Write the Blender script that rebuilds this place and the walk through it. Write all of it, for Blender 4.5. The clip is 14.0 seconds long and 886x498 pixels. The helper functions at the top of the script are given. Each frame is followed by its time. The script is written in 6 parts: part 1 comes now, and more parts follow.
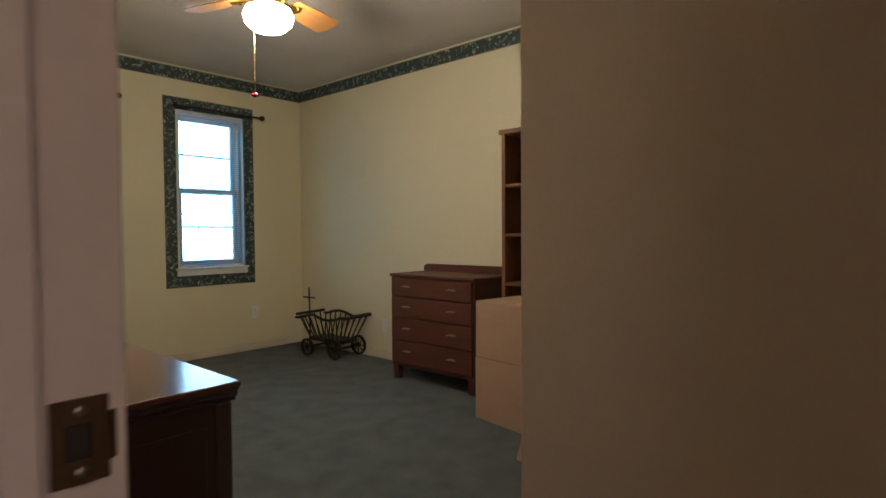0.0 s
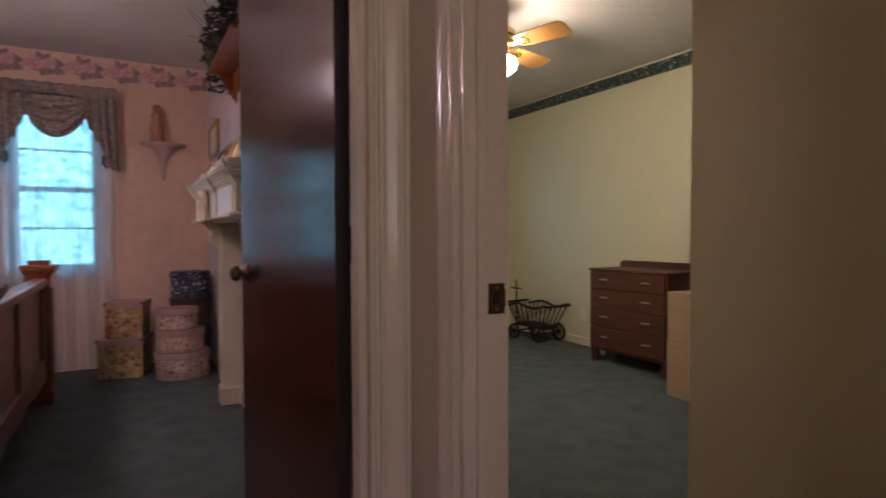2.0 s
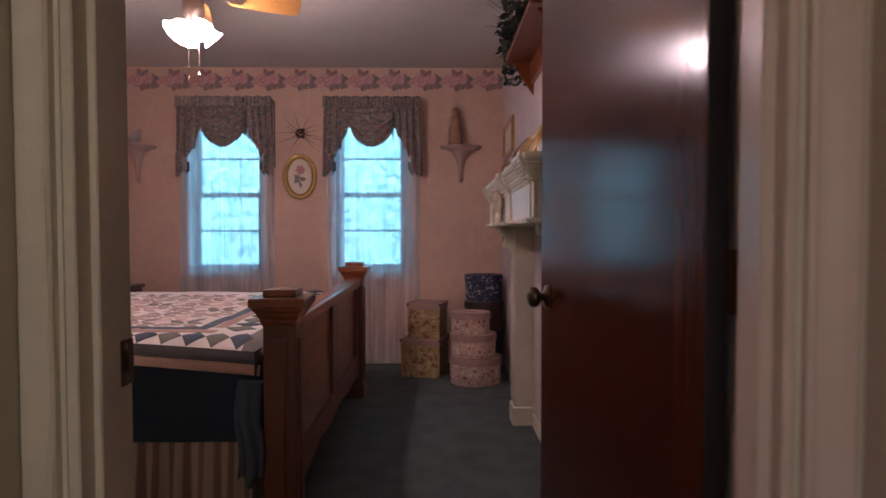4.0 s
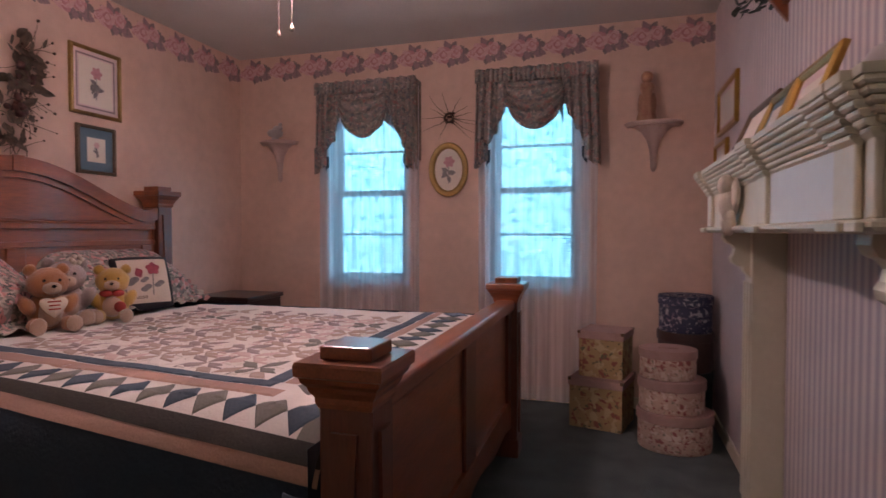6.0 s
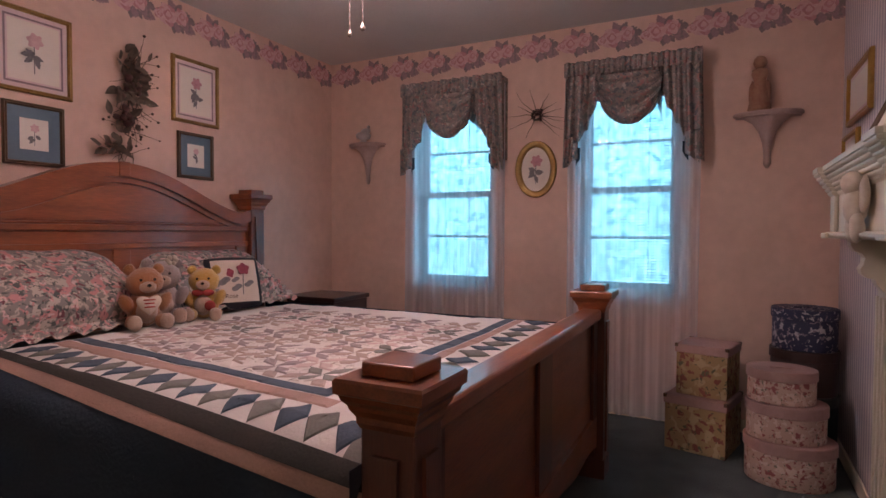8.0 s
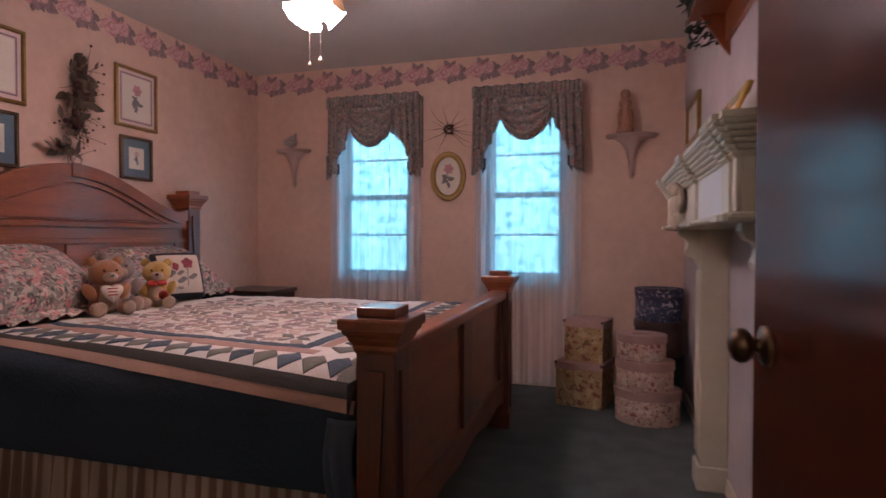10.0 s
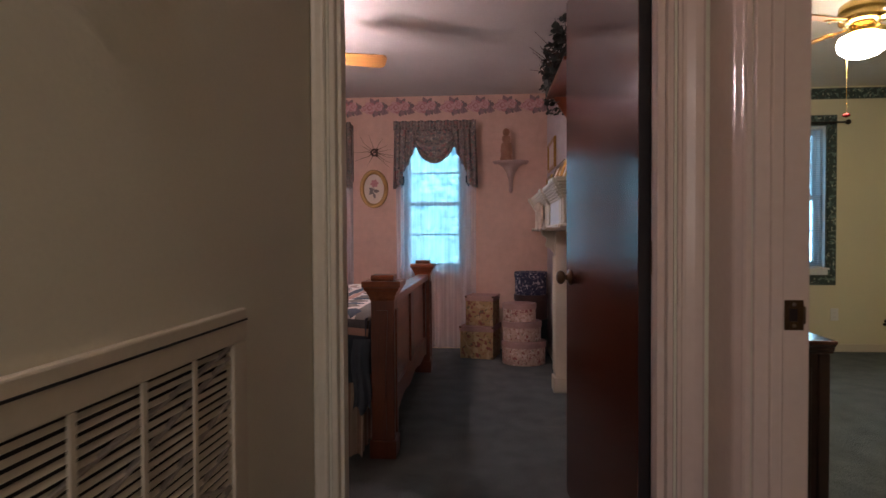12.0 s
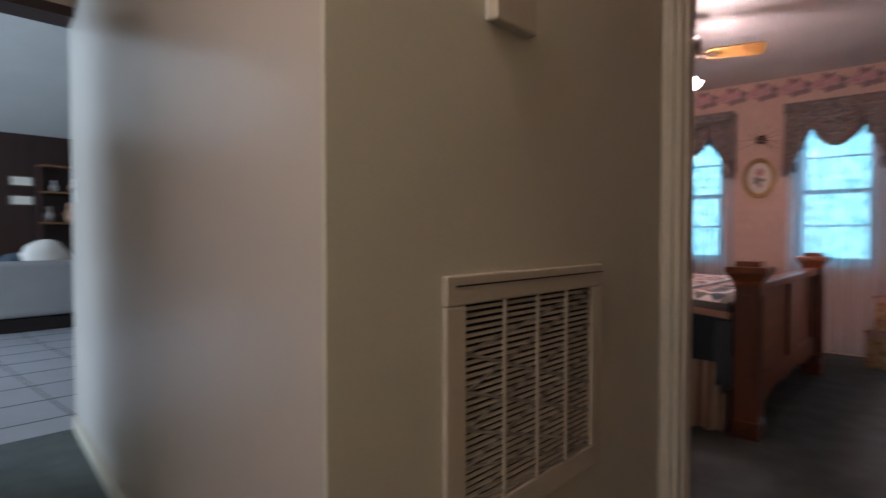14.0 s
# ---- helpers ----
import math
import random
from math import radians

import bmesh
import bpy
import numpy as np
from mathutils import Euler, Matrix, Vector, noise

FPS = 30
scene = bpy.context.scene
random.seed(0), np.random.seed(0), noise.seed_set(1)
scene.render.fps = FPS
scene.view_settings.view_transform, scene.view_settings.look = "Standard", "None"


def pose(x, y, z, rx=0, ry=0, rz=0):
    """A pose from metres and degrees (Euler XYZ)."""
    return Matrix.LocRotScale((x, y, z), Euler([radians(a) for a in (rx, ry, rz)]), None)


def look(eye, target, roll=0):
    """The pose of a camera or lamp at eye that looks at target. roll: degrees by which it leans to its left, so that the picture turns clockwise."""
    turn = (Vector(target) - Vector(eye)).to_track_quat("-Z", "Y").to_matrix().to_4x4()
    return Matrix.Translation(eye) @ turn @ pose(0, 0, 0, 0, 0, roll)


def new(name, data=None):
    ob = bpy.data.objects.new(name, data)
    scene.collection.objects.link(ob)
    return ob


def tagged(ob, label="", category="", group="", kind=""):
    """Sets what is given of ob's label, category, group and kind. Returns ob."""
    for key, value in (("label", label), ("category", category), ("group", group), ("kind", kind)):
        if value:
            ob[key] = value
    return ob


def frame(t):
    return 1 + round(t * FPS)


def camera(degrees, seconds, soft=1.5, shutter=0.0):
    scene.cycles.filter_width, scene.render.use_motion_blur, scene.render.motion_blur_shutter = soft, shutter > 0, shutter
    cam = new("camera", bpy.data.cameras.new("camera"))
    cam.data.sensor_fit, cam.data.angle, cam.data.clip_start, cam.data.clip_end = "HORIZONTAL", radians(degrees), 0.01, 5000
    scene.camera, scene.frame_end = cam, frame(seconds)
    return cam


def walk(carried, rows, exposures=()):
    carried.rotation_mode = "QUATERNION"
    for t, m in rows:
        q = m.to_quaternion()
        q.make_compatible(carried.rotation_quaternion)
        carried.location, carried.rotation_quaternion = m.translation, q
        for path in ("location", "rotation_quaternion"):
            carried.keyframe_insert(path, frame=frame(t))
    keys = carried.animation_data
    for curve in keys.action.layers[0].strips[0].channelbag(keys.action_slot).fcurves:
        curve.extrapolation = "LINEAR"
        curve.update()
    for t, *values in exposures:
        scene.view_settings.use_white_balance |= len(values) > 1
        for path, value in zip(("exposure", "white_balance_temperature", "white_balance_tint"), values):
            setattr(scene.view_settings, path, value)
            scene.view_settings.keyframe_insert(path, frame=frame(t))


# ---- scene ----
# ---------- camera ----------
cam = camera(76.0, 14.0, 1.5, 0.4)
EXPOSURES = [(0.0, 0.7), (14.0, 0.7)]
PATH = [
    (0, (0.218, -0.227, 1.062), (1.709, 1.105, 1.002), -0.4),
    (0.5, (0.009, -0.322, 1.059), (1.524, 0.982, 1.001), -0.7),
    (1, (-0.151, -0.455, 1.051), (1.345, 0.871, 0.997), -0.8),
    (1.5, (-0.231, -0.589, 1.049), (1.051, 0.945, 0.998), -0.6),
    (2, (-0.306, -0.714, 1.044), (0.664, 1.034, 0.993), -0.2),
    (2.5, (-0.314, -0.731, 1.047), (0.398, 1.138, 0.998), -0.2),
    (3, (-0.263, -0.587, 1.07), (0.171, 1.365, 1.014), -0.2),
    (3.5, (-0.248, -0.412, 1.084), (-0.042, 1.576, 1.025), -0.1),
    (6, (-0.287, 0.729, 1.121), (-0.858, 2.645, 1.061), 0.0),
    (6.5, (-0.259, 0.846, 1.142), (-1.018, 2.695, 1.08), 0.2),
    (7, (-0.267, 0.887, 1.149), (-1.167, 2.671, 1.088), 0.2),
    (9.5, (-0.19, 0.569, 1.093), (-0.951, 2.418, 1.047), 0.4),
    (10, (-0.188, 0.333, 1.084), (-0.751, 2.252, 1.043), 0.1),
    (10.5, (-0.205, 0.03, 1.082), (-0.632, 1.984, 1.043), 0.1),
    (11, (-0.237, -0.315, 1.082), (-0.499, 1.667, 1.043), 0.0),
    (11.5, (-0.243, -0.695, 1.09), (-0.434, 1.296, 1.047), -0.4),
    (12, (-0.287, -0.977, 1.078), (-0.437, 1.017, 1.036), -0.3),
    (12.5, (-0.28, -1.185, 1.05), (-0.436, 0.808, 1.007), -0.2),
    (13, (-0.217, -1.318, 1.029), (-0.565, 0.651, 0.984), -0.0),
    (13.5, (-0.142, -1.396, 1.035), (-0.945, 0.435, 0.992), -0.1),
    (13.7, (-0.133, -1.368, 1.02), (-1.127, 0.367, 0.985), -0.0),
    (14, (-0.029, -1.381, 1.030), (-1.365, 0.106, 0.978), 0.0),
]
walk(cam, [(t, look(eye, target, roll)) for t, eye, target, roll in PATH], EXPOSURES)

# ---------- world and light ----------
world = bpy.data.worlds.new("sky")
scene.world = world
world.use_nodes = True
wn = world.node_tree
sky = wn.nodes.new("ShaderNodeTexSky")
sky.sky_type, sky.sun_disc, sky.sun_elevation, sky.sun_rotation = "NISHITA", False, radians(38), radians(200)
wn.links.new(sky.outputs[0], wn.nodes["Background"].inputs[0])
wn.nodes["Background"].inputs[1].default_value = 0.12

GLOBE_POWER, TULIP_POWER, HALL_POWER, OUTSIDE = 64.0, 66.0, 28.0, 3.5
HALL_DAY, LIVING_DAY = 2.0, 190.0

# ---------- sizes of the plan ----------
H = 2.44                      # ceiling
WY = 4.50                     # window wall, inner face
PX0, PX1 = -3.04, 0.30        # rose bedroom, west and east faces
PY0, PDY = 0.585, 0.47        # rose bedroom door wall, room face and hall face
DX0, DX1 = -0.690, 0.180      # rose bedroom door opening
GX0, GX1 = 0.374, 3.43         # green bedroom
HX0, HX1, HX2 = -0.735, 0.27, 0.374   # hall west wall face; green door wall faces
GD0, GD1 = -0.59, 0.253       # green door opening along y
CX, CY = 1.165, 0.41          # closet corner in the green bedroom
JY = -0.860                   # end of the vent wall
LY = -0.53                    # passage wall to the living room
LX = -3.45                    # passage end
DOORH = 2.05


# ---------- materials ----------
def nodes_of(name):
    m = bpy.data.materials.new(name)
    m.use_nodes = True
    nt = m.node_tree
    return m, nt, nt.nodes["Principled BSDF"]


def shade(nt, sock, scale, lo, hi, detail=4.0, stretch=(1, 1, 1), coord="Object"):
    tc = nt.nodes.new("ShaderNodeTexCoord")
    mp = nt.nodes.new("ShaderNodeMapping")
    mp.inputs["Scale"].default_value = stretch
    nz = nt.nodes.new("ShaderNodeTexNoise")
    nz.inputs["Scale"].default_value, nz.inputs["Detail"].default_value = scale, detail
    rp = nt.nodes.new("ShaderNodeMapRange")
    rp.inputs["From Min"].default_value, rp.inputs["From Max"].default_value = 0.3, 0.7
    rp.inputs["To Min"].default_value, rp.inputs["To Max"].default_value = lo, hi
    nt.links.new(tc.outputs[coord], mp.inputs[0])
    nt.links.new(mp.outputs[0], nz.inputs[0])
    nt.links.new(nz.outputs[0], rp.inputs[0])
    if sock is not None:
        nt.links.new(rp.outputs[0], sock)
    return rp.outputs[0]


def mixed(nt, fac, a, b):
    mx = nt.nodes.new("ShaderNodeMix")
    mx.data_type = "RGBA"
    if fac is not None:
        nt.links.new(fac, mx.inputs["Factor"])
    for v, s in ((a, mx.inputs["A"]), (b, mx.inputs["B"])):
        if isinstance(v, tuple):
            s.default_value = (*v, 1)
        else:
            nt.links.new(v, s)
    return mx.outputs["Result"]


def mat(name, a, b=None, rough=0.6, metal=0.0, big=3.0, fine=60.0, bump=0.08, stretch=(1, 1, 1), coat=0.0, dist=0.002, sheen=0.0):
    """Two colours mixed by broad and fine noise, with fine relief."""
    m, nt, bs = nodes_of(name)
    b = b or tuple(c * 0.8 for c in a)
    f1 = shade(nt, None, big, 0, 1, 3, stretch)
    f2 = shade(nt, None, fine, 0, 1, 5, stretch)
    av = nt.nodes.new("ShaderNodeMath")
    av.operation = "MULTIPLY_ADD"
    nt.links.new(f1, av.inputs[0])
    av.inputs[1].default_value = 0.55
    hf = nt.nodes.new("ShaderNodeMath")
    hf.operation = "MULTIPLY"
    hf.inputs[1].default_value = 0.45
    nt.links.new(f2, hf.inputs[0])
    nt.links.new(hf.outputs[0], av.inputs[2])
    nt.links.new(mixed(nt, av.outputs[0], a, b), bs.inputs["Base Color"])
    shade(nt, bs.inputs["Roughness"], big * 2, max(rough - 0.02, 0.02), min(rough + 0.02, 1), 2)
    bs.inputs["Metallic"].default_value = metal
    bs.inputs["Coat Weight"].default_value = coat
    bs.inputs["Coat Roughness"].default_value = 0.12
    bs.inputs["Sheen Weight"].default_value = sheen
    if bump:
        bp = nt.nodes.new("ShaderNodeBump")
        bp.inputs["Strength"].default_value, bp.inputs["Distance"].default_value = bump, dist
        nt.links.new(f2, bp.inputs["Height"])
        nt.links.new(bp.outputs[0], bs.inputs["Normal"])
    return m


def glow(name, colour, strength):
    m, nt, bs = nodes_of(name)
    bs.inputs["Base Color"].default_value = (*colour, 1)
    bs.inputs["Emission Color"].default_value = (*colour, 1)
    bs.inputs["Emission Strength"].default_value = strength
    return m


def print_mat(name, ground, spots, scale, lo=0.45, rough=0.7, metal=0.0, weave=400.0):
    """Fabric or paper: a ground with blotches of several colours, print-like."""
    m, nt, bs = nodes_of(name)
    colour = ground
    tc = nt.nodes.new("ShaderNodeTexCoord")
    for i, (c, s, cut) in enumerate(spots):
        mp = nt.nodes.new("ShaderNodeMapping")
        mp.inputs["Location"].default_value = (3.1 * i, 1.7 * i, 5.3 * i)
        nz = nt.nodes.new("ShaderNodeTexNoise")
        nz.inputs["Scale"].default_value, nz.inputs["Detail"].default_value = scale * s, 2.5
        nz.inputs["Distortion"].default_value = 0.6
        rp = nt.nodes.new("ShaderNodeMapRange")
        rp.inputs["From Min"].default_value, rp.inputs["From Max"].default_value = cut, cut + 0.04
        nt.links.new(tc.outputs["Object"], mp.inputs[0])
        nt.links.new(mp.outputs[0], nz.inputs[0])
        nt.links.new(nz.outputs[0], rp.inputs[0])
        colour = mixed(nt, rp.outputs[0], colour, c)
    nt.links.new(colour, bs.inputs["Base Color"])
    bs.inputs["Roughness"].default_value = rough
    f = shade(nt, None, weave, 0, 1)
    bp = nt.nodes.new("ShaderNodeBump")
    bp.inputs["Strength"].default_value, bp.inputs["Distance"].default_value = 0.15, 0.001
    nt.links.new(f, bp.inputs["Height"])
    nt.links.new(bp.outputs[0], bs.inputs["Normal"])
    return m


def striped(name, a, b, period, axis, rough=0.7, edge=0.5):
    """Even stripes printed along one axis over faintly mottled paper."""
    m, nt, bs = nodes_of(name)
    tc = nt.nodes.new("ShaderNodeTexCoord")
    sp = nt.nodes.new("ShaderNodeSeparateXYZ")
    nt.links.new(tc.outputs["Object"], sp.inputs[0])
    ops = (("MULTIPLY", 1 / period), ("FRACT", 0), ("SUBTRACT", 0.5), ("ABSOLUTE", 0))
    s = sp.outputs["XYZ".index(axis)]
    for op, v in ops:
        n = nt.nodes.new("ShaderNodeMath")
        n.operation = op
        nt.links.new(s, n.inputs[0])
        if op in ("MULTIPLY", "SUBTRACT"):
            n.inputs[1].default_value = v
        s = n.outputs[0]
    rp = nt.nodes.new("ShaderNodeMapRange")
    rp.inputs["From Min"].default_value, rp.inputs["From Max"].default_value = edge * 0.5 - 0.06, edge * 0.5 + 0.06
    nt.links.new(s, rp.inputs[0])
    base = mixed(nt, rp.outputs[0], a, b)
    f = shade(nt, None, 5, 0.0, 0.25)
    nt.links.new(mixed(nt, f, base, tuple(c * 0.6 for c in b)), bs.inputs["Base Color"])
    bs.inputs["Roughness"].default_value = rough
    return m


def see_through(name, colour, clear, translucent=True):
    m, nt, bs = nodes_of(name)
    out = nt.nodes["Material Output"]
    nt.nodes.remove(bs)
    tr = nt.nodes.new("ShaderNodeBsdfTransparent")
    df = nt.nodes.new("ShaderNodeBsdfDiffuse")
    df.inputs[0].default_value = (*colour, 1)
    tl = nt.nodes.new("ShaderNodeBsdfTranslucent" if translucent else "ShaderNodeBsdfGlossy")
    tl.inputs[0].default_value = (*colour, 1)
    if not translucent:
        tl.inputs["Roughness"].default_value = 0.03
    a = nt.nodes.new("ShaderNodeMixShader")
    a.inputs[0].default_value = 0.66 if translucent else 1.0
    nt.links.new(df.outputs[0], a.inputs[1])
    nt.links.new(tl.outputs[0], a.inputs[2])
    b = nt.nodes.new("ShaderNodeMixShader")
    b.inputs[0].default_value = clear
    nt.links.new(a.outputs[0], b.inputs[1])
    nt.links.new(tr.outputs[0], b.inputs[2])
    if translucent:
        f = shade(nt, None, 24, clear - 0.14, clear + 0.10, 3, (1, 1, 0.02))
        nt.links.new(f, b.inputs[0])
    nt.links.new(b.outputs[0], out.inputs[0])
    return m


ROSE_PAPER = mat("rose_wallpaper", (0.75, 0.515, 0.405), (0.61, 0.405, 0.315), 0.75, big=3, fine=16, bump=0.05)
STRIPE_PAPER = striped("striped_wallpaper", (0.74, 0.64, 0.60), (0.48, 0.40, 0.43), 0.046, "Y")
CREAM_PAINT = mat("cream_wall_paint", (0.72, 0.66, 0.46), (0.67, 0.61, 0.42), 0.6, big=1.5, fine=140, bump=0.12)
HALL_PAINT = mat("hall_wall_paint", (0.71, 0.66, 0.52), (0.65, 0.60, 0.47), 0.55, big=1.5, fine=150, bump=0.15)
SATIN_WALL = mat("satin_white_wall_paint", (0.72, 0.63, 0.55), (0.68, 0.59, 0.51), 0.26, big=2, fine=160, bump=0.0)
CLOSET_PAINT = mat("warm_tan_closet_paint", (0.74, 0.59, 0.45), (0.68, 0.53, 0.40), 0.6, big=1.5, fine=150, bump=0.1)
CEILING = mat("ceiling_paint", (0.70, 0.66, 0.60), (0.62, 0.58, 0.53), 0.85, big=2.5, fine=70, bump=0.3)
for link in [l for l in SATIN_WALL.node_tree.links if l.to_socket.name == "Roughness"]:
    SATIN_WALL.node_tree.links.remove(link)
SATIN_WALL.node_tree.nodes["Principled BSDF"].inputs["Roughness"].default_value = 0.27
TRIM = mat("gloss_trim_paint", (0.72, 0.57, 0.49), (0.66, 0.51, 0.43), 0.22, big=5, fine=50, bump=0.06)
TRIM_DULL = mat("ivory_trim_paint", (0.72, 0.64, 0.50), (0.64, 0.56, 0.43), 0.4, big=5, fine=50, bump=0.06)
CARPET = mat("green_carpet", (0.042, 0.056, 0.050), (0.138, 0.160, 0.152), 0.95, big=7.0, fine=120, bump=1.0, dist=0.010, sheen=0.1)
DOOR_WOOD = mat("dark_red_door_veneer", (0.090, 0.022, 0.011), (0.050, 0.013, 0.008), 0.175, big=2, fine=40, bump=0.012, stretch=(9, 9, 0.5), coat=0.0)
dn = DOOR_WOOD.node_tree
along_door = dn.nodes.new("ShaderNodeCombineXYZ")
along_door.inputs[0].default_value, along_door.inputs[1].default_value = -0.0932, 0.9956
dn.links.new(along_door.outputs[0], dn.nodes["Principled BSDF"].inputs["Tangent"])
dn.nodes["Principled BSDF"].inputs["Anisotropic"].default_value = 0.4
DOOR_EDGE = mat("door_edge_dark", (0.02, 0.013, 0.012), (0.012, 0.009, 0.010), 0.5)
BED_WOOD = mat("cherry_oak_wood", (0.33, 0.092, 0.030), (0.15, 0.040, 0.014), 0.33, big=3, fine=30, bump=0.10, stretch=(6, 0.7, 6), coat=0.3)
# same cherry oak, upright grain, darkened to put shade into posts and stiles
BED_WOOD_UP_SHADED = mat("cherry_oak_wood_upright_shaded", (0.17, 0.046, 0.018), (0.085, 0.022, 0.010), 0.33, big=3, fine=30, bump=0.10, stretch=(6, 6, 0.7), coat=0.3)
DRESSER_WOOD = mat("walnut_veneer", (0.135, 0.040, 0.022), (0.065, 0.019, 0.011), 0.42, big=3, fine=34, bump=0.06, stretch=(6, 0.8, 6), coat=0.15)
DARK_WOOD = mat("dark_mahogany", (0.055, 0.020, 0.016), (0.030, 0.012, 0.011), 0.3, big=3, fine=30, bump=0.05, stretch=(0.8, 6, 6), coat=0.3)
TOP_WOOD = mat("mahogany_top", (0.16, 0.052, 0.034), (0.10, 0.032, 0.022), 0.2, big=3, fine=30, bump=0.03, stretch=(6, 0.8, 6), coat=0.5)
CASE_WOOD = mat("bookcase_wood", (0.22, 0.10, 0.04), (0.14, 0.06, 0.025), 0.45, big=3, fine=30, stretch=(6, 6, 0.8))
BLADE_WOOD = mat("oak_blade", (0.50, 0.25, 0.07), (0.33, 0.145, 0.035), 0.35, big=4, fine=36, bump=0.05, stretch=(0.9, 7, 7), coat=0.2)
BLACK_IRON = mat("black_iron", (0.016, 0.011, 0.010), (0.03, 0.017, 0.014), 0.5, 0.3, bump=0.2)
BRASS = mat("brass", (0.62, 0.42, 0.14), (0.50, 0.32, 0.10), 0.25, 1.0, bump=0.03)
PEWTER = mat("antique_pewter", (0.30, 0.24, 0.19), (0.20, 0.15, 0.12), 0.32, 1.0, bump=0.05)
OLD_BRASS = mat("antique_brass", (0.16, 0.10, 0.055), (0.10, 0.06, 0.035), 0.3, 0.9, bump=0.05)
CHROME = mat("worn_chrome", (0.6, 0.55, 0.48), (0.45, 0.40, 0.34), 0.3, 1.0, bump=0.03)
CARTON = mat("cardboard", (0.42, 0.27, 0.17), (0.36, 0.225, 0.14), 0.8, big=3, fine=45, bump=0.08, stretch=(1, 1, 6))
WHITE = mat("white_plastic", (0.78, 0.76, 0.72), (0.72, 0.70, 0.66), 0.4, bump=0.02)
IVORY = mat("ivory_enamel", (0.64, 0.56, 0.43), (0.57, 0.49, 0.37), 0.4, big=6, fine=60, bump=0.04)
DUST = mat("dusty_filter", (0.12, 0.10, 0.085), (0.055, 0.045, 0.04), 0.95, big=8, fine=60, bump=0.3)
FILTER_GREY = mat("dusty_filter_wire", (0.40, 0.35, 0.30), (0.28, 0.24, 0.20), 0.9)
# near-black that stands in for shade in the duct and the hinge gap
VOID_SHADE = mat("void_shade_black", (0.02, 0.017, 0.015), None, 0.9)
MANTEL = mat("ivory_mantel_paint", (0.70, 0.63, 0.49), (0.62, 0.55, 0.42), 0.38, big=6, fine=45, bump=0.08)
MANTEL_WHITE = mat("white_mantel_panel", (0.72, 0.70, 0.68), (0.66, 0.64, 0.62), 0.4, big=6, fine=45, bump=0.05)
GILT = mat("gilt_frame", (0.42, 0.27, 0.09), (0.25, 0.14, 0.05), 0.38, 0.75, big=15, fine=90, bump=0.5)
BRIGHT_GILT = mat("bright_gilt", (0.52, 0.31, 0.08), (0.36, 0.20, 0.05), 0.3, 0.8, big=15, fine=90, bump=0.2)
BROWN_FRAME = mat("brown_frame", (0.13, 0.075, 0.035), (0.08, 0.045, 0.022), 0.4)
PALE_MAT = mat("blush_picture_mat", (0.72, 0.55, 0.52), (0.66, 0.50, 0.47), 0.8)
BLUE_MAT = mat("slate_blue_picture_mat", (0.13, 0.19, 0.23), (0.11, 0.16, 0.20), 0.8)
PAPER = mat("cream_paper", (0.78, 0.70, 0.60), (0.74, 0.66, 0.56), 0.8)
PINK_PETAL = mat("pink_petal", (0.44, 0.18, 0.19), (0.62, 0.32, 0.32), 0.8, big=30, fine=90)
PALE_PETAL = mat("pale_petal", (0.72, 0.48, 0.44), (0.58, 0.32, 0.32), 0.8, big=30, fine=90)
RED_PETAL = mat("crimson_petal", (0.33, 0.05, 0.07), (0.20, 0.03, 0.05), 0.8, big=30)
LEAF_PRINT = mat("grey_green_leaf_print", (0.25, 0.21, 0.20), (0.12, 0.115, 0.115), 0.8, big=25, fine=80)
LEAF_MAUVE = mat("mauve_leaf_print", (0.34, 0.24, 0.24), (0.20, 0.135, 0.15), 0.8, big=25, fine=80)
BORDER_LEAF = mat("taupe_border_leaf", (0.30, 0.225, 0.21), (0.19, 0.15, 0.145), 0.8, big=25, fine=80)
BORDER_MAUVE = mat("mauve_border_leaf", (0.40, 0.26, 0.26), (0.27, 0.175, 0.18), 0.8, big=25, fine=80)
DRY_LEAF = mat("dried_leaf", (0.15, 0.095, 0.060), (0.045, 0.034, 0.024), 0.8, big=20)
DRY_FLOWER = mat("dried_flower", (0.10, 0.035, 0.028), (0.05, 0.022, 0.02), 0.9, big=40, bump=0.6)
TWIG = mat("twig", (0.10, 0.055, 0.035), (0.06, 0.035, 0.025), 0.85)
IVY = mat("ivy_leaf", (0.045, 0.06, 0.045), (0.02, 0.03, 0.025), 0.55, big=20)
GREEN_BORDER = print_mat("dark_green_vine_border", (0.035, 0.055, 0.050), (((0.13, 0.19, 0.17), 1.0, 0.56), ((0.40, 0.44, 0.36), 1.5, 0.62), ((0.12, 0.09, 0.06), 1.2, 0.66)), 26)
BORDER_LINE = mat("border_edge_line", (0.10, 0.12, 0.10), (0.25, 0.22, 0.16), 0.8, fine=200)
VALANCE = print_mat("taupe_floral_valance", (0.27, 0.215, 0.19), (((0.18, 0.185, 0.165), 1.0, 0.52), ((0.33, 0.17, 0.15), 0.8, 0.58), ((0.42, 0.36, 0.31), 1.5, 0.59), ((0.12, 0.125, 0.13), 1.2, 0.59)), 30)
VALANCE_LINING = mat("blue_valance_lining", (0.05, 0.075, 0.10), None, 0.8)
SHEER = see_through("white_sheer", (0.90, 0.88, 0.92), 0.54)
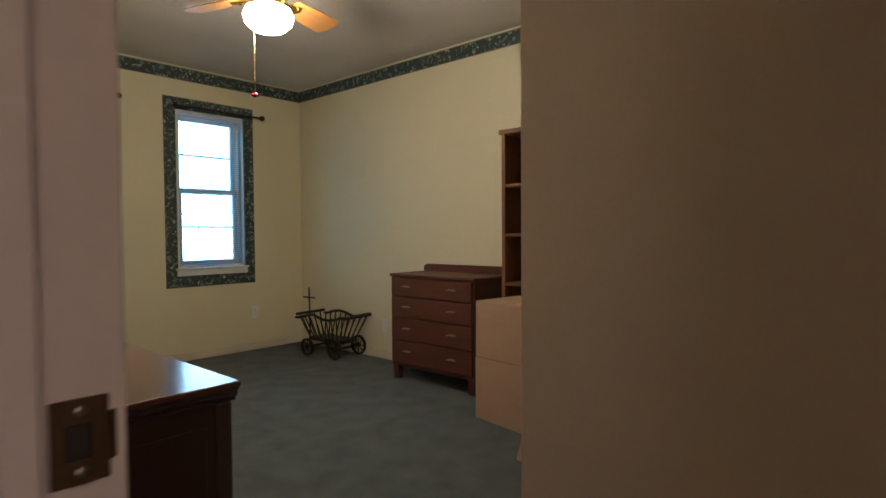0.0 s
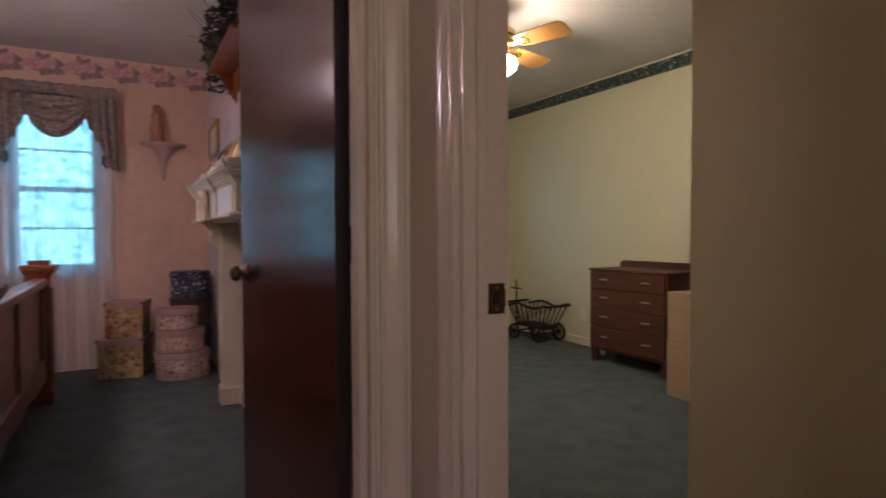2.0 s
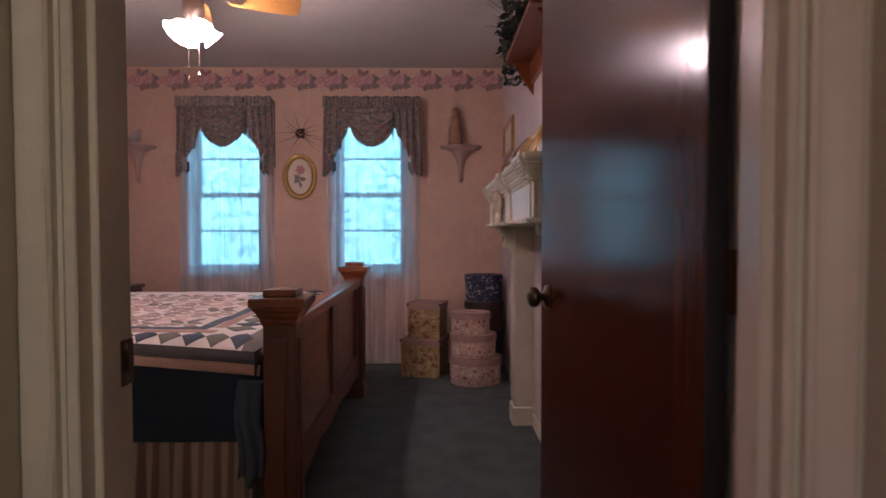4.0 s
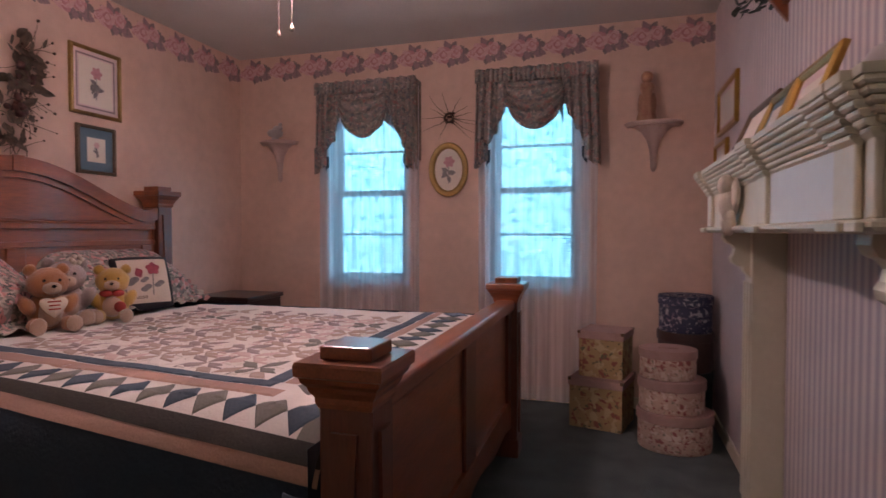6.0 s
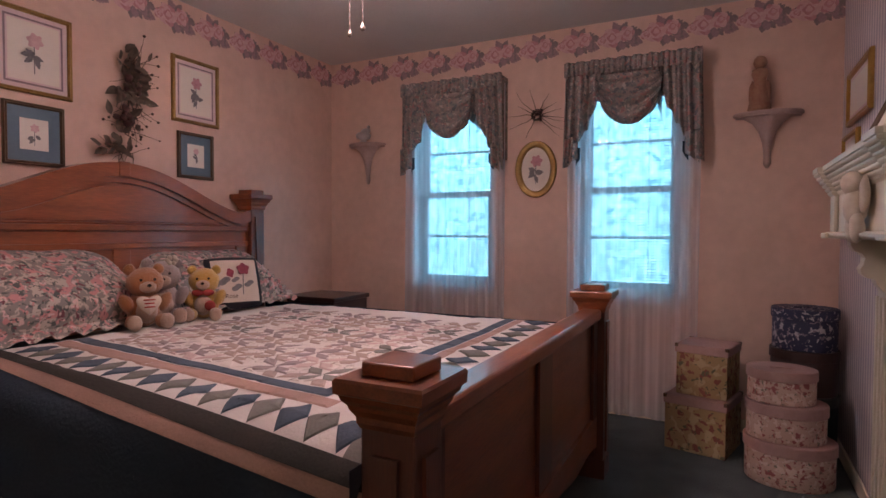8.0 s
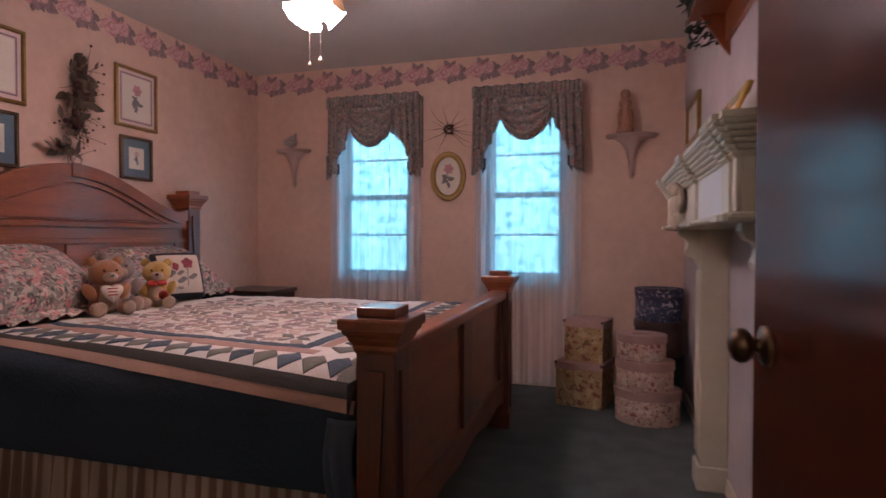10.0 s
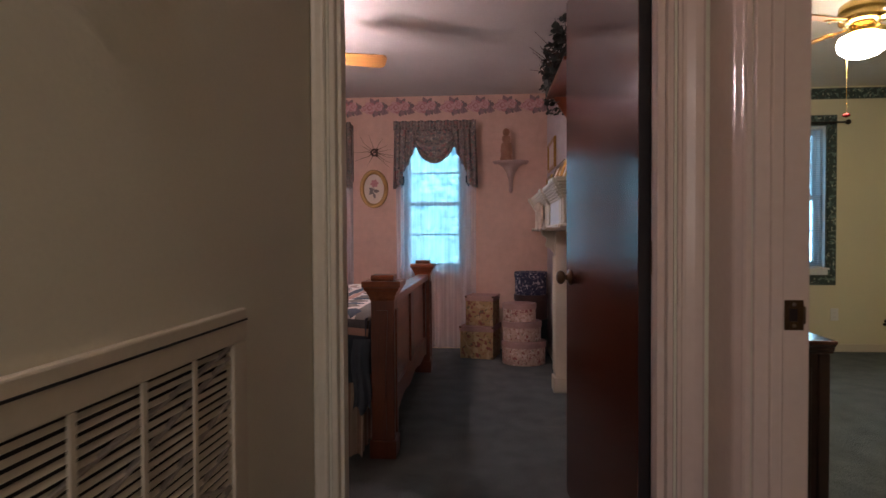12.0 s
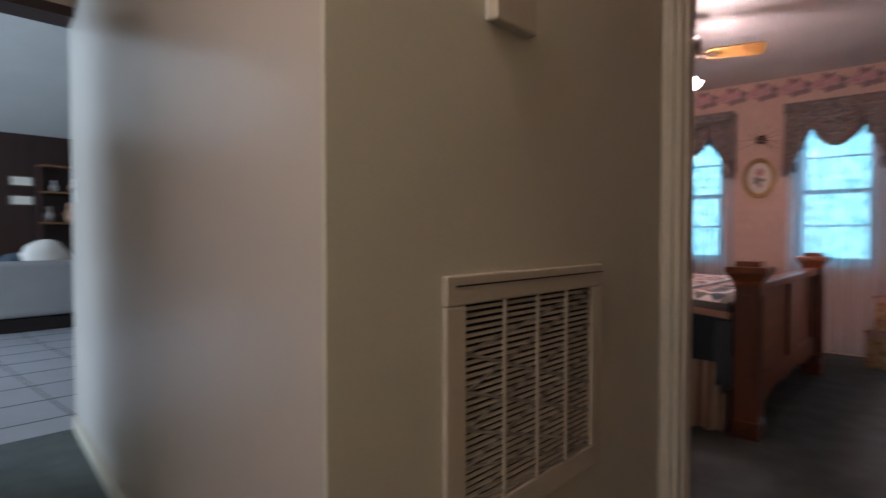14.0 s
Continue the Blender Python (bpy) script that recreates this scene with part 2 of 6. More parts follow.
SHAM = print_mat("floral_sham", (0.25, 0.22, 0.19), (((0.50, 0.42, 0.34), 1.1, 0.52), ((0.56, 0.25, 0.23), 0.9, 0.55), ((0.09, 0.095, 0.085), 1.5, 0.57), ((0.66, 0.45, 0.40), 1.4, 0.60), ((0.17, 0.05, 0.06), 1.3, 0.62)), 25)
TAN_CLOTH = mat("tan_print_cotton", (0.36, 0.26, 0.21), (0.46, 0.34, 0.28), 0.85, big=14, fine=140, bump=0.3)
MAUVE_CLOTH = mat("mauve_print_cotton", (0.24, 0.185, 0.18), (0.36, 0.27, 0.25), 0.85, big=14, fine=140, bump=0.3)
BLUSH_CLOTH = mat("blush_print_cotton", (0.54, 0.37, 0.33), (0.64, 0.48, 0.43), 0.85, big=14, fine=140, bump=0.3)
PALE_CLOTH = mat("pale_cotton", (0.76, 0.69, 0.63), (0.68, 0.60, 0.54), 0.85, big=14, fine=140, bump=0.3)
CREAM_CLOTH = mat("cream_cotton", (0.66, 0.55, 0.44), (0.58, 0.47, 0.37), 0.85, fine=120, bump=0.3)
BLUE_CLOTH = mat("slate_blue_cotton", (0.050, 0.072, 0.100), (0.075, 0.095, 0.12), 0.85, fine=140, bump=0.3)
GREY_CLOTH = mat("grey_cotton", (0.15, 0.14, 0.12), (0.20, 0.18, 0.15), 0.85, fine=140, bump=0.3)
ROSE_CLOTH = mat("peach_cotton", (0.48, 0.29, 0.22), (0.36, 0.215, 0.165), 0.85, fine=140, bump=0.3)
MOSS_CLOTH = mat("moss_cotton", (0.020, 0.017, 0.013), (0.045, 0.037, 0.028), 0.85, fine=140, bump=0.3)
NAVY_CLOTH = mat("navy_coverlet", (0.016, 0.030, 0.050), (0.028, 0.045, 0.066), 0.9, fine=90, bump=0.4)
SKIRT = striped("striped_bed_skirt", (0.24, 0.135, 0.10), (0.50, 0.40, 0.31), 0.052, "X", 0.85, 0.45)
PLUSH_BROWN = mat("brown_plush", (0.42, 0.17, 0.06), (0.30, 0.11, 0.04), 0.95, big=12, fine=160, bump=0.9, dist=0.004, sheen=0.4)
PLUSH_TAN = mat("tan_plush", (0.52, 0.36, 0.26), (0.42, 0.28, 0.20), 0.95, big=12, fine=160, bump=0.9, dist=0.004, sheen=0.4)
PLUSH_GREY = mat("grey_plush", (0.36, 0.27, 0.24), (0.26, 0.19, 0.17), 0.95, big=12, fine=160, bump=0.9, dist=0.004, sheen=0.4)
PLUSH_YELLOW = mat("yellow_plush", (0.60, 0.36, 0.08), (0.50, 0.28, 0.06), 0.95, big=12, fine=160, bump=0.9, dist=0.004, sheen=0.4)
RED_CLOTH = mat("red_cloth", (0.42, 0.05, 0.04), (0.30, 0.04, 0.035), 0.8)
BLACK_CLOTH = mat("black_cloth", (0.016, 0.014, 0.020), None, 0.8, fine=140, bump=0.3)
BLACK_BEAD = mat("black_bead", (0.01, 0.01, 0.01), None, 0.15, bump=0)
HAT_PINK = print_mat("pink_floral_paper", (0.52, 0.35, 0.27), (((0.30, 0.09, 0.08), 1.0, 0.56), ((0.62, 0.46, 0.38), 0.8, 0.55), ((0.20, 0.17, 0.12), 1.5, 0.62)), 40)
HAT_LID = mat("dusty_pink_paper", (0.46, 0.28, 0.24), (0.38, 0.22, 0.19), 0.7, big=20)
HAT_YELLOW = print_mat("yellow_floral_paper", (0.40, 0.26, 0.12), (((0.26, 0.08, 0.05), 1.0, 0.56), ((0.50, 0.36, 0.20), 0.8, 0.55), ((0.14, 0.12, 0.06), 1.3, 0.61)), 26)
HAT_BLUE = print_mat("navy_floral_paper", (0.022, 0.025, 0.060), (((0.40, 0.37, 0.38), 1.0, 0.58), ((0.20, 0.16, 0.19), 1.4, 0.60)), 34)
HAT_BROWN = mat("brown_hat_box", (0.06, 0.025, 0.018), (0.04, 0.018, 0.014), 0.5, big=12)
HAT_GREEN = mat("dark_green_hat_box", (0.02, 0.035, 0.032), (0.014, 0.024, 0.024), 0.6, big=12)
PLASTER = mat("pink_plaster", (0.55, 0.40, 0.36), (0.46, 0.32, 0.28), 0.75, big=10, bump=0.2)
FIGURE = mat("terracotta_figure", (0.32, 0.13, 0.085), (0.44, 0.26, 0.16), 0.7, big=14, bump=0.3)
ANGEL = mat("ivory_plaster_angel", (0.66, 0.58, 0.48), (0.50, 0.40, 0.31), 0.7, big=18, bump=0.3)
CERAMIC = mat("white_ceramic", (0.55, 0.50, 0.48), (0.45, 0.38, 0.36), 0.3)
RED_BEAD = mat("red_pull_bead", (0.42, 0.015, 0.02), None, 0.25)
GLASS = see_through("window_glass", (0.9, 0.95, 1.0), 0.93, False)
SASH = mat("white_sash_paint", (0.70, 0.72, 0.74), (0.62, 0.65, 0.68), 0.4, bump=0.03)
SLAT = see_through("white_blind_slat", (0.34, 0.40, 0.47), 0.03)
GLOBE = glow("lit_white_glass", (1.0, 0.86, 0.73), GLOBE_POWER)
TULIP = glow("lit_tulip_glass", (1.0, 0.78, 0.84), TULIP_POWER)
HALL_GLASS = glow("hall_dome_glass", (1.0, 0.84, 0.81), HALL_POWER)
TILE = mat("pale_floor_tile", (0.42, 0.41, 0.43), (0.36, 0.35, 0.38), 0.3, big=3, fine=40, bump=0.05)
PANELLING = mat("dark_wood_panelling", (0.045, 0.018, 0.012), (0.025, 0.011, 0.009), 0.4, big=2, fine=30, stretch=(6, 6, 0.6))
SOFA_CLOTH = mat("grey_sofa_cloth", (0.34, 0.315, 0.31), (0.28, 0.26, 0.26), 0.9, fine=120, bump=0.4)


def outdoors():
    m, nt, bs = nodes_of("bright_garden")
    out = nt.nodes["Material Output"]
    nt.nodes.remove(bs)
    em = nt.nodes.new("ShaderNodeEmission")
    f = shade(nt, None, 13.0, 0, 1, 9)
    nt.links.new(mixed(nt, f, (0.035, 0.22, 0.40), (0.33, 0.78, 1.0)), em.inputs[0])
    em.inputs[1].default_value = OUTSIDE
    nt.links.new(em.outputs[0], out.inputs[0])
    return m


GARDEN = outdoors()


# ---------- building helpers ----------
def part(name, bm, material, parent=None, label="", smooth=False):
    me = bpy.data.meshes.new(name)
    bm.to_mesh(me)
    bm.free()
    for m in material if isinstance(material, (list, tuple)) else [material]:
        me.materials.append(m)
    if smooth:
        for p in me.polygons:
            p.use_smooth = True
    ob = new(name, me)
    ob.parent = parent
    if label:
        ob["label"] = label
    return ob


def thing(name, label, category, at=(0, 0, 0), turn=0.0, group=""):
    ob = new(name)
    ob.empty_display_size = 0.1
    ob.matrix_basis = pose(*at, 0, 0, turn)
    return tagged(ob, label, category, group)


def setting(name, bm, material, label="", parent=None):
    ob = part(name, bm, material, parent)
    return tagged(ob, label, "", "", "structure") if parent is None else ob


def bx(x0, x1, y0, y1, z0, z1, bevel=0.0, bm=None, seg=2, mat_index=0, m=None):
    t = bmesh.new()
    bmesh.ops.create_cube(t, size=1, matrix=Matrix.Translation(((x0 + x1) / 2, (y0 + y1) / 2, (z0 + z1) / 2)) @ Matrix.Diagonal((x1 - x0, y1 - y0, z1 - z0, 1)))
    if bevel:
        bmesh.ops.bevel(t, geom=list(t.edges), offset=bevel, segments=seg, affect="EDGES", profile=0.5)
    return merged(bm, t, mat_index, m)


def merged(bm, t, mat_index=0, m=None):
    if m is not None:
        bmesh.ops.transform(t, matrix=m, verts=t.verts)
    for f in t.faces:
        f.material_index = mat_index
    if bm is None:
        return t
    me = bpy.data.meshes.new("join")
    t.to_mesh(me)
    t.free()
    bm.from_mesh(me)
    bpy.data.meshes.remove(me)
    return bm


def lathe(profile, seg=24, bm=None, m=None, mat_index=0, wave=None):
    """Turned shape round z from (radius, height) pairs; wave(angle, k) scales the radius."""
    t = bmesh.new()
    rings = []
    for k, (r, z) in enumerate(profile):
        rings.append([t.verts.new((r * math.cos(a) * (wave(a, k) if wave else 1), r * math.sin(a) * (wave(a, k) if wave else 1), z)) for a in (2 * math.pi * i / seg for i in range(seg))])
    for a, b in zip(rings, rings[1:]):
        for i in range(seg):
            t.faces.new((a[i], a[(i + 1) % seg], b[(i + 1) % seg], b[i]))
    t.faces.new(list(reversed(rings[0])))
    t.faces.new(rings[-1])
    return merged(bm, t, mat_index, m)


def rod(a, b, r, bm=None, seg=10, r2=None, mat_index=0):
    a, b = Vector(a), Vector(b)
    d = b - a
    t = bmesh.new()
    bmesh.ops.create_cone(t, cap_ends=True, segments=seg, radius1=r, radius2=r if r2 is None else r2, depth=d.length)
    return merged(bm, t, mat_index, Matrix.Translation((a + b) / 2) @ d.to_track_quat("Z", "Y").to_matrix().to_4x4())


def ball(c, r, bm=None, sub=2, scale=(1, 1, 1), mat_index=0, rough=0.0, turn=None):
    t = bmesh.new()
    bmesh.ops.create_icosphere(t, subdivisions=sub, radius=1)
    for v in t.verts:
        if rough:
            v.co *= 1 + rough * noise.noise(v.co * 3 + Vector(c) * 7)
    m = Matrix.Translation(c) @ (turn or Matrix()) @ Matrix.Diagonal((r * scale[0], r * scale[1], r * scale[2], 1))
    for f in t.faces:
        f.smooth = True
    return merged(bm, t, mat_index, m)


def extrude(pts, axis, a, b, bm=None, mat_index=0, m=None):
    """A closed outline of (u, v) pairs pulled along an axis from a to b."""
    t = bmesh.new()
    put = {"x": lambda u, v, w: (w, u, v), "y": lambda u, v, w: (u, w, v), "z": lambda u, v, w: (u, v, w)}[axis]
    A = [t.verts.new(put(u, v, a)) for u, v in pts]
    B = [t.verts.new(put(u, v, b)) for u, v in pts]
    n = len(pts)
    for i in range(n):
        t.faces.new((A[i], A[(i + 1) % n], B[(i + 1) % n], B[i]))
    t.faces.new(list(reversed(A)))
    t.faces.new(B)
    bmesh.ops.recalc_face_normals(t, faces=t.faces)
    return merged(bm, t, mat_index, m)


def sheet(fn, nu, nv, bm=None, thick=0.0, mat_index=0):
    """A surface fn(u, v) over the unit square; with thickness it gets a back and rims."""
    t = bmesh.new()
    g = [[t.verts.new(fn(i / nu, j / nv)) for j in range(nv + 1)] for i in range(nu + 1)]
    for i in range(nu):
        for j in range(nv):
            f = t.faces.new((g[i][j], g[i + 1][j], g[i + 1][j + 1], g[i][j + 1]))
            f.smooth = True
    if thick:
        bmesh.ops.recalc_face_normals(t, faces=t.faces)
        bmesh.ops.solidify(t, geom=list(t.faces), thickness=thick)
    return merged(bm, t, mat_index)


def wall_with(name, along, a0, a1, face0, face1, z1, holes, material, label, z0=0.0):
    """One wall mesh with openings (from, to, bottom, top). along: the axis that it runs on."""
    bm = bmesh.new()

    def piece(p, q, b, t):
        if q - p < 1e-4 or t - b < 1e-4:
            return
        if along == "x":
            bx(p, q, face0, face1, b, t, bm=bm)
        else:
            bx(face0, face1, p, q, b, t, bm=bm)

    at = a0
    for p, q, b, t in sorted(holes):
        piece(at, p, z0, z1)
        piece(p, q, z0, b)
        piece(p, q, t, z1)
        at = q
    piece(at, a1, z0, z1)
    bmesh.ops.remove_doubles(bm, verts=bm.verts, dist=1e-5)
    return setting(name, bm, material, label)


# ---------- shell ----------
P_WINDOWS = [(-2.290, -1.675, 0.748, 2.06), (-1.088, -0.485, 0.748, 2.06)]
G_WINDOW = (2.250, 2.842, 0.765, 2.085)

bm = bx(-3.48, 3.7, -4.4, WY + 0.2, -0.12, 0.0)
setting("floor", bm, CARPET, "green cut-pile carpet, slightly matted, wall to wall")
bm = bx(-3.45 + 0.15, 3.7, -4.4, WY + 0.2, H, H + 0.12)
setting("ceiling", bm, CEILING, "off-white stippled plasterboard ceiling")

wall_with("wall_north_rose", "x", PX0 - 0.12, PX1 + 0.037, WY, WY + 0.17, H, P_WINDOWS, ROSE_PAPER, "wall with mottled rose wallpaper and two windows")
wall_with("wall_north_green", "x", PX1 + 0.037, GX1 + 0.12, WY, WY + 0.17, H, [G_WINDOW], CREAM_PAINT, "cream painted wall with a window")
setting("wall_west_rose", bx(PX0 - 0.12, PX0, PDY, WY, 0, H), ROSE_PAPER, "wall with mottled rose wallpaper behind the bed")
setting("wall_east_rose", bx(PX1, PX1 + 0.037, PY0, WY, 0, H), STRIPE_PAPER, "wall with striped pink wallpaper behind the mantel")
setting("wall_west_green", bx(PX1 + 0.037, GX0, GD1 + 0.02, WY, 0, H), CREAM_PAINT, "cream painted wall beside the dresser")
setting("wall_east_green", bx(GX1, GX1 + 0.12, -0.9, WY, 0, H), CREAM_PAINT, "cream painted wall behind the chest of drawers")
wall_with("wall_door_rose", "x", PX0 - 0.12, PX1 + 0.037, PDY, PY0, H, [(DX0, DX1, 0.0, DOORH)], HALL_PAINT, "painted wall with the rose bedroom doorway")
wall_with("wall_door_green", "y", -4.2, PDY, HX1, HX2, H, [(GD0, GD1, 0.0, DOORH)], HALL_PAINT, "painted hall wall with the green bedroom doorway")
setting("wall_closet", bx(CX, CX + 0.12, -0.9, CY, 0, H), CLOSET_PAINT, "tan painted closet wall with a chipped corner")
setting("wall_closet_front", bx(CX + 0.12, GX1, CY - 0.12, CY, 0, H), CREAM_PAINT, "cream painted closet front")
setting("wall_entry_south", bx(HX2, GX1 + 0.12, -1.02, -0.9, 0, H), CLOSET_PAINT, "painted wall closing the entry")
setting("wall_hall_west", extrude([(HX0, JY), (HX0, PDY), (HX0 - 0.12, PDY), (HX0 - 0.12, JY + 0.12), (HX0 - 0.012, JY + 0.12), (HX0 - 0.012, JY)], "z", 0, H), HALL_PAINT, "tan painted hall wall with the air return")
# the passage wall runs off the corner at a slight angle
PA = math.atan2(LY + 0.06 - JY, LX - HX0)
PL = math.hypot(LY + 0.06 - JY, LX - HX0)
PM = Matrix.Translation((HX0, JY, 0)) @ Matrix.Rotation(PA, 4, "Z")
setting("wall_passage", bx(0.0, PL, -0.085, 0.0, 0, H, m=PM @ Matrix.Translation((0.014, -0.001, 0))), SATIN_WALL, "satin off-white wall of the passage")
# out of view: window opening added to let bluish daylight into the hall
wall_with("wall_hall_south", "x", LX, HX1, -4.32, -4.2, H, [(-0.95, 0.05, 0.85, 2.0)], HALL_PAINT, "painted hall end wall with an added, unseen window opening for bluish daylight")
# area lamp in the added opening tints the hall walls blue
hall_day = bpy.data.lights.new("hall_fill_daylight", "AREA")
hall_day.shape, hall_day.size, hall_day.size_y, hall_day.energy, hall_day.color = "RECTANGLE", 1.0, 1.15, HALL_DAY, (0.36, 0.50, 1.0)
new("hall_fill_daylight", hall_day).matrix_basis = look((-0.45, -4.26, 1.42), (-0.45, 0, 1.42))
setting("wall_passage_south", bx(LX, -1.3, -1.75, -1.63, 0, H), HALL_PAINT, "painted wall of the passage")
setting("wall_hall_back", bx(-1.42, -1.3, -4.2, -1.75, 0, H), HALL_PAINT, "painted hall wall")


def baseboard(name, boxes, material=TRIM_DULL):
    bm = bmesh.new()
    for b in boxes:
        bx(*b, bevel=0.004, bm=bm, seg=1)
    setting(name, bm, material, "narrow painted baseboard")


T = 0.013
baseboard("baseboard_rose", [(PX0 + 0.001, PX1 - 0.001, WY - T, WY - 0.001, 0, 0.075), (PX0 + 0.001, PX0 + T, PY0 + T, WY - T, 0, 0.075), (PX1 - T, PX1 - 0.001, 1.88, 2.94, 0, 0.075), (PX1 - T, PX1 - 0.001, 3.10, WY - T, 0, 0.075)])
baseboard("baseboard_green", [(GX0 + 0.001, GX1 - 0.001, WY - T, WY - 0.001, 0, 0.075), (GX1 - T, GX1 - 0.001, CY + T, WY - T, 0, 0.075), (GX0 + 0.001, GX0 + T, 1.75, WY - T, 0, 0.075)])
baseboard("baseboard_hall", [(HX0 + 0.001, HX0 + T, JY, PDY - 0.02, 0, 0.075)])
setting("baseboard_passage", bx(0.0, PL, 0.001, T, 0, 0.075, 0.004, seg=1, m=PM), TRIM_DULL, "narrow painted baseboard")


# ---------- door casings and jambs ----------
def casing_profile(w, d):
    """Moulded casing section: (across, out)."""
    return [(0, 0), (0, d * 0.55), (w * 0.10, d * 0.75), (w * 0.18, d * 0.62), (w * 0.30, d * 0.66), (w * 0.62, d * 0.95), (w * 0.78, d), (w * 0.90, d), (w, d * 0.8), (w, 0)]


def casing(name, along, inner, sign, face, out, z, head=None, material=TRIM, w=0.062):
    """One upright casing board beside an opening; head: the far opening edge for the board above."""
    d = 0.019
    prof = [((inner + sign * (0.006 + u)), face + out * v) for u, v in casing_profile(w, d)]
    if along == "y":
        prof = [(b, a) for a, b in prof]
    bm = extrude(prof, "z", 0, z + 0.006)
    if head is not None:
        lo, hi = sorted((inner + sign * (w + 0.006), head - sign * (w + 0.006)))
        pr = [(face + out * v, z + 0.006 + u) for u, v in casing_profile(w, d)]
        if along == "x":
            extrude(pr, "x", lo, hi, bm=bm)
        else:
            extrude(pr, "y", lo, hi, bm=bm)
    return setting(name, bm, material, "gloss painted moulded door casing")


casing("trim_casing_rose_west", "x", DX0, -1, PDY, -1, DOORH, DX1, TRIM_DULL, 0.037)
casing("trim_casing_rose_east", "x", DX1, 1, PDY, -1, DOORH)
casing("trim_casing_green_north", "y", GD1, 1, HX1, -1, DOORH, GD0)
casing("trim_casing_green_south", "y", GD0, -1, HX1, -1, DOORH)
casing("trim_casing_rose_inside_west", "x", DX0, -1, PY0, 1, DOORH, DX1, TRIM_DULL)
casing("trim_casing_rose_inside_east", "x", DX1, 1, PY0, 1, DOORH, None, TRIM_DULL)

setting("trim_corner_board", bx(HX1 - 0.007, HX1 - 0.0005, GD1 + 0.070, PDY - 0.0005, 0, DOORH + 0.068, 0.002, seg=1), TRIM, "gloss painted board filling the corner between the casings")

J = 0.016
bm = bx(DX0 + 0.001, DX0 + J, PDY - 0.002, PY0 + 0.002, 0, DOORH, 0.002, seg=1)
bx(DX0 + J, DX0 + J + 0.011, PDY + 0.025, PY0 - 0.045, 0, DOORH - J, 0.002, bm=bm, seg=1)
setting("trim_jamb_rose_west", bm, TRIM_DULL, "painted door jamb with a stop")
bm = bx(DX1 - J, DX1 - 0.001, PDY - 0.002, PY0 + 0.002, 0, DOORH, 0.002, seg=1)
bx(DX1 - J - 0.019, DX1 - J, PDY + 0.018, PY0 - 0.045, 0, DOORH - J, 0.002, bm=bm, seg=1)
bx(DX0 + J, DX1 - J, PDY - 0.002, PY0 + 0.002, DOORH - J, DOORH - 0.001, bm=bm)
setting("trim_jamb_rose_east", bm, TRIM, "painted door jamb with a stop")
bm = bx(HX1 - 0.002, HX2 + 0.002, GD1 - J, GD1 - 0.001, 0, DOORH, 0.002, seg=1)
bx(HX1 + 0.025, HX2 - 0.055, GD1 - J - 0.011, GD1 - J, 0, DOORH - J, 0.002, bm=bm, seg=1)
setting("trim_jamb_green_north", bm, TRIM, "painted door jamb with a stop")
bm = bx(HX1 - 0.002, HX2 + 0.002, GD0 + 0.001, GD0 + J, 0, DOORH, 0.002, seg=1)
bx(HX1 - 0.002, HX2 + 0.002, GD0 + J, GD1 - J, DOORH - J, DOORH - 0.001, bm=bm)
setting("trim_jamb_green_south", bm, TRIM, "painted door jamb")


def strike_plate(at, turn):
    """Latch strike with its hole, lip and screws; lies in the local xz plane, facing -y."""
    s = thing("strike_plate", "dark antique brass strike plate screwed to the door jamb", "strike plate", at, turn, "door strikes")
    bm = bmesh.new()
    bx(-0.019, -0.009, -0.003, 0, -0.031, 0.031, 0.001, bm=bm, seg=1)
    bx(0.007, 0.019, -0.003, 0, -0.031, 0.031, 0.001, bm=bm, seg=1)
    bx(-0.009, 0.007, -0.003, 0, 0.013, 0.031, bm=bm)
    bx(-0.009, 0.007, -0.003, 0, -0.031, -0.013, bm=bm)
    extrude([(0.019, -0.003), (0.030, 0.004), (0.030, 0.007), (0.019, 0)], "z", -0.018, 0.018, bm=bm)
    part("plate", bm, OLD_BRASS, s)
    # black backing panel draws the shade inside the plate's opening
    part("latch_hole_shade", bx(-0.009, 0.007, -0.0012, 0, -0.013, 0.013), BLACK_IRON, s, "black panel drawing the shade in the latch hole")
    for z in (-0.022, 0.022):
        part("screw", lathe([(0.004, 0), (0.004, 0.001), (0.0015, 0.0018)], 10, m=pose(0, -0.003, z, 90)), PEWTER, s)
    return s


strike_plate((HX2 - 0.030, GD1 - J - 0.0005, 0.914), 0)
strike_plate((DX0 + J + 0.0005, PY0 - 0.020, 0.914), 90)

# ---------- rose bedroom door, standing open ----------
hinge, free = Vector((0.1384, 0.5806, 0)), Vector((0.0624, 1.3926, 0))
ang = math.degrees(math.atan2(free.y - hinge.y, free.x - hinge.x))
door = thing("door", "dark red-brown varnished slab door standing open into the bedroom", "door", tuple(hinge), ang)
DW = (free - hinge).length
part("slab", bx(0, DW - 0.001, -0.0175, 0.0175, 0.018, 2.03, 0.002, seg=1), DOOR_WOOD, door)
for a_, b_ in ((DW - 0.001, DW), (-0.001, 0.0)):
    part("edge", bx(a_, b_, -0.0165, 0.0165, 0.02, 2.028), DOOR_EDGE, door, "near-black door edge")
for side in (1, -1):
    k = part("knob", lathe([(0.032, 0), (0.032, 0.005), (0.020, 0.009), (0.011, 0.012), (0.011, 0.020), (0.020, 0.024), (0.027, 0.032), (0.028, 0.041), (0.023, 0.050), (0.010, 0.055)], 24, m=pose(DW - 0.062, 0.0175 * side, 0.914, -90 * side)), OLD_BRASS, door, "round antique brass knob", True)
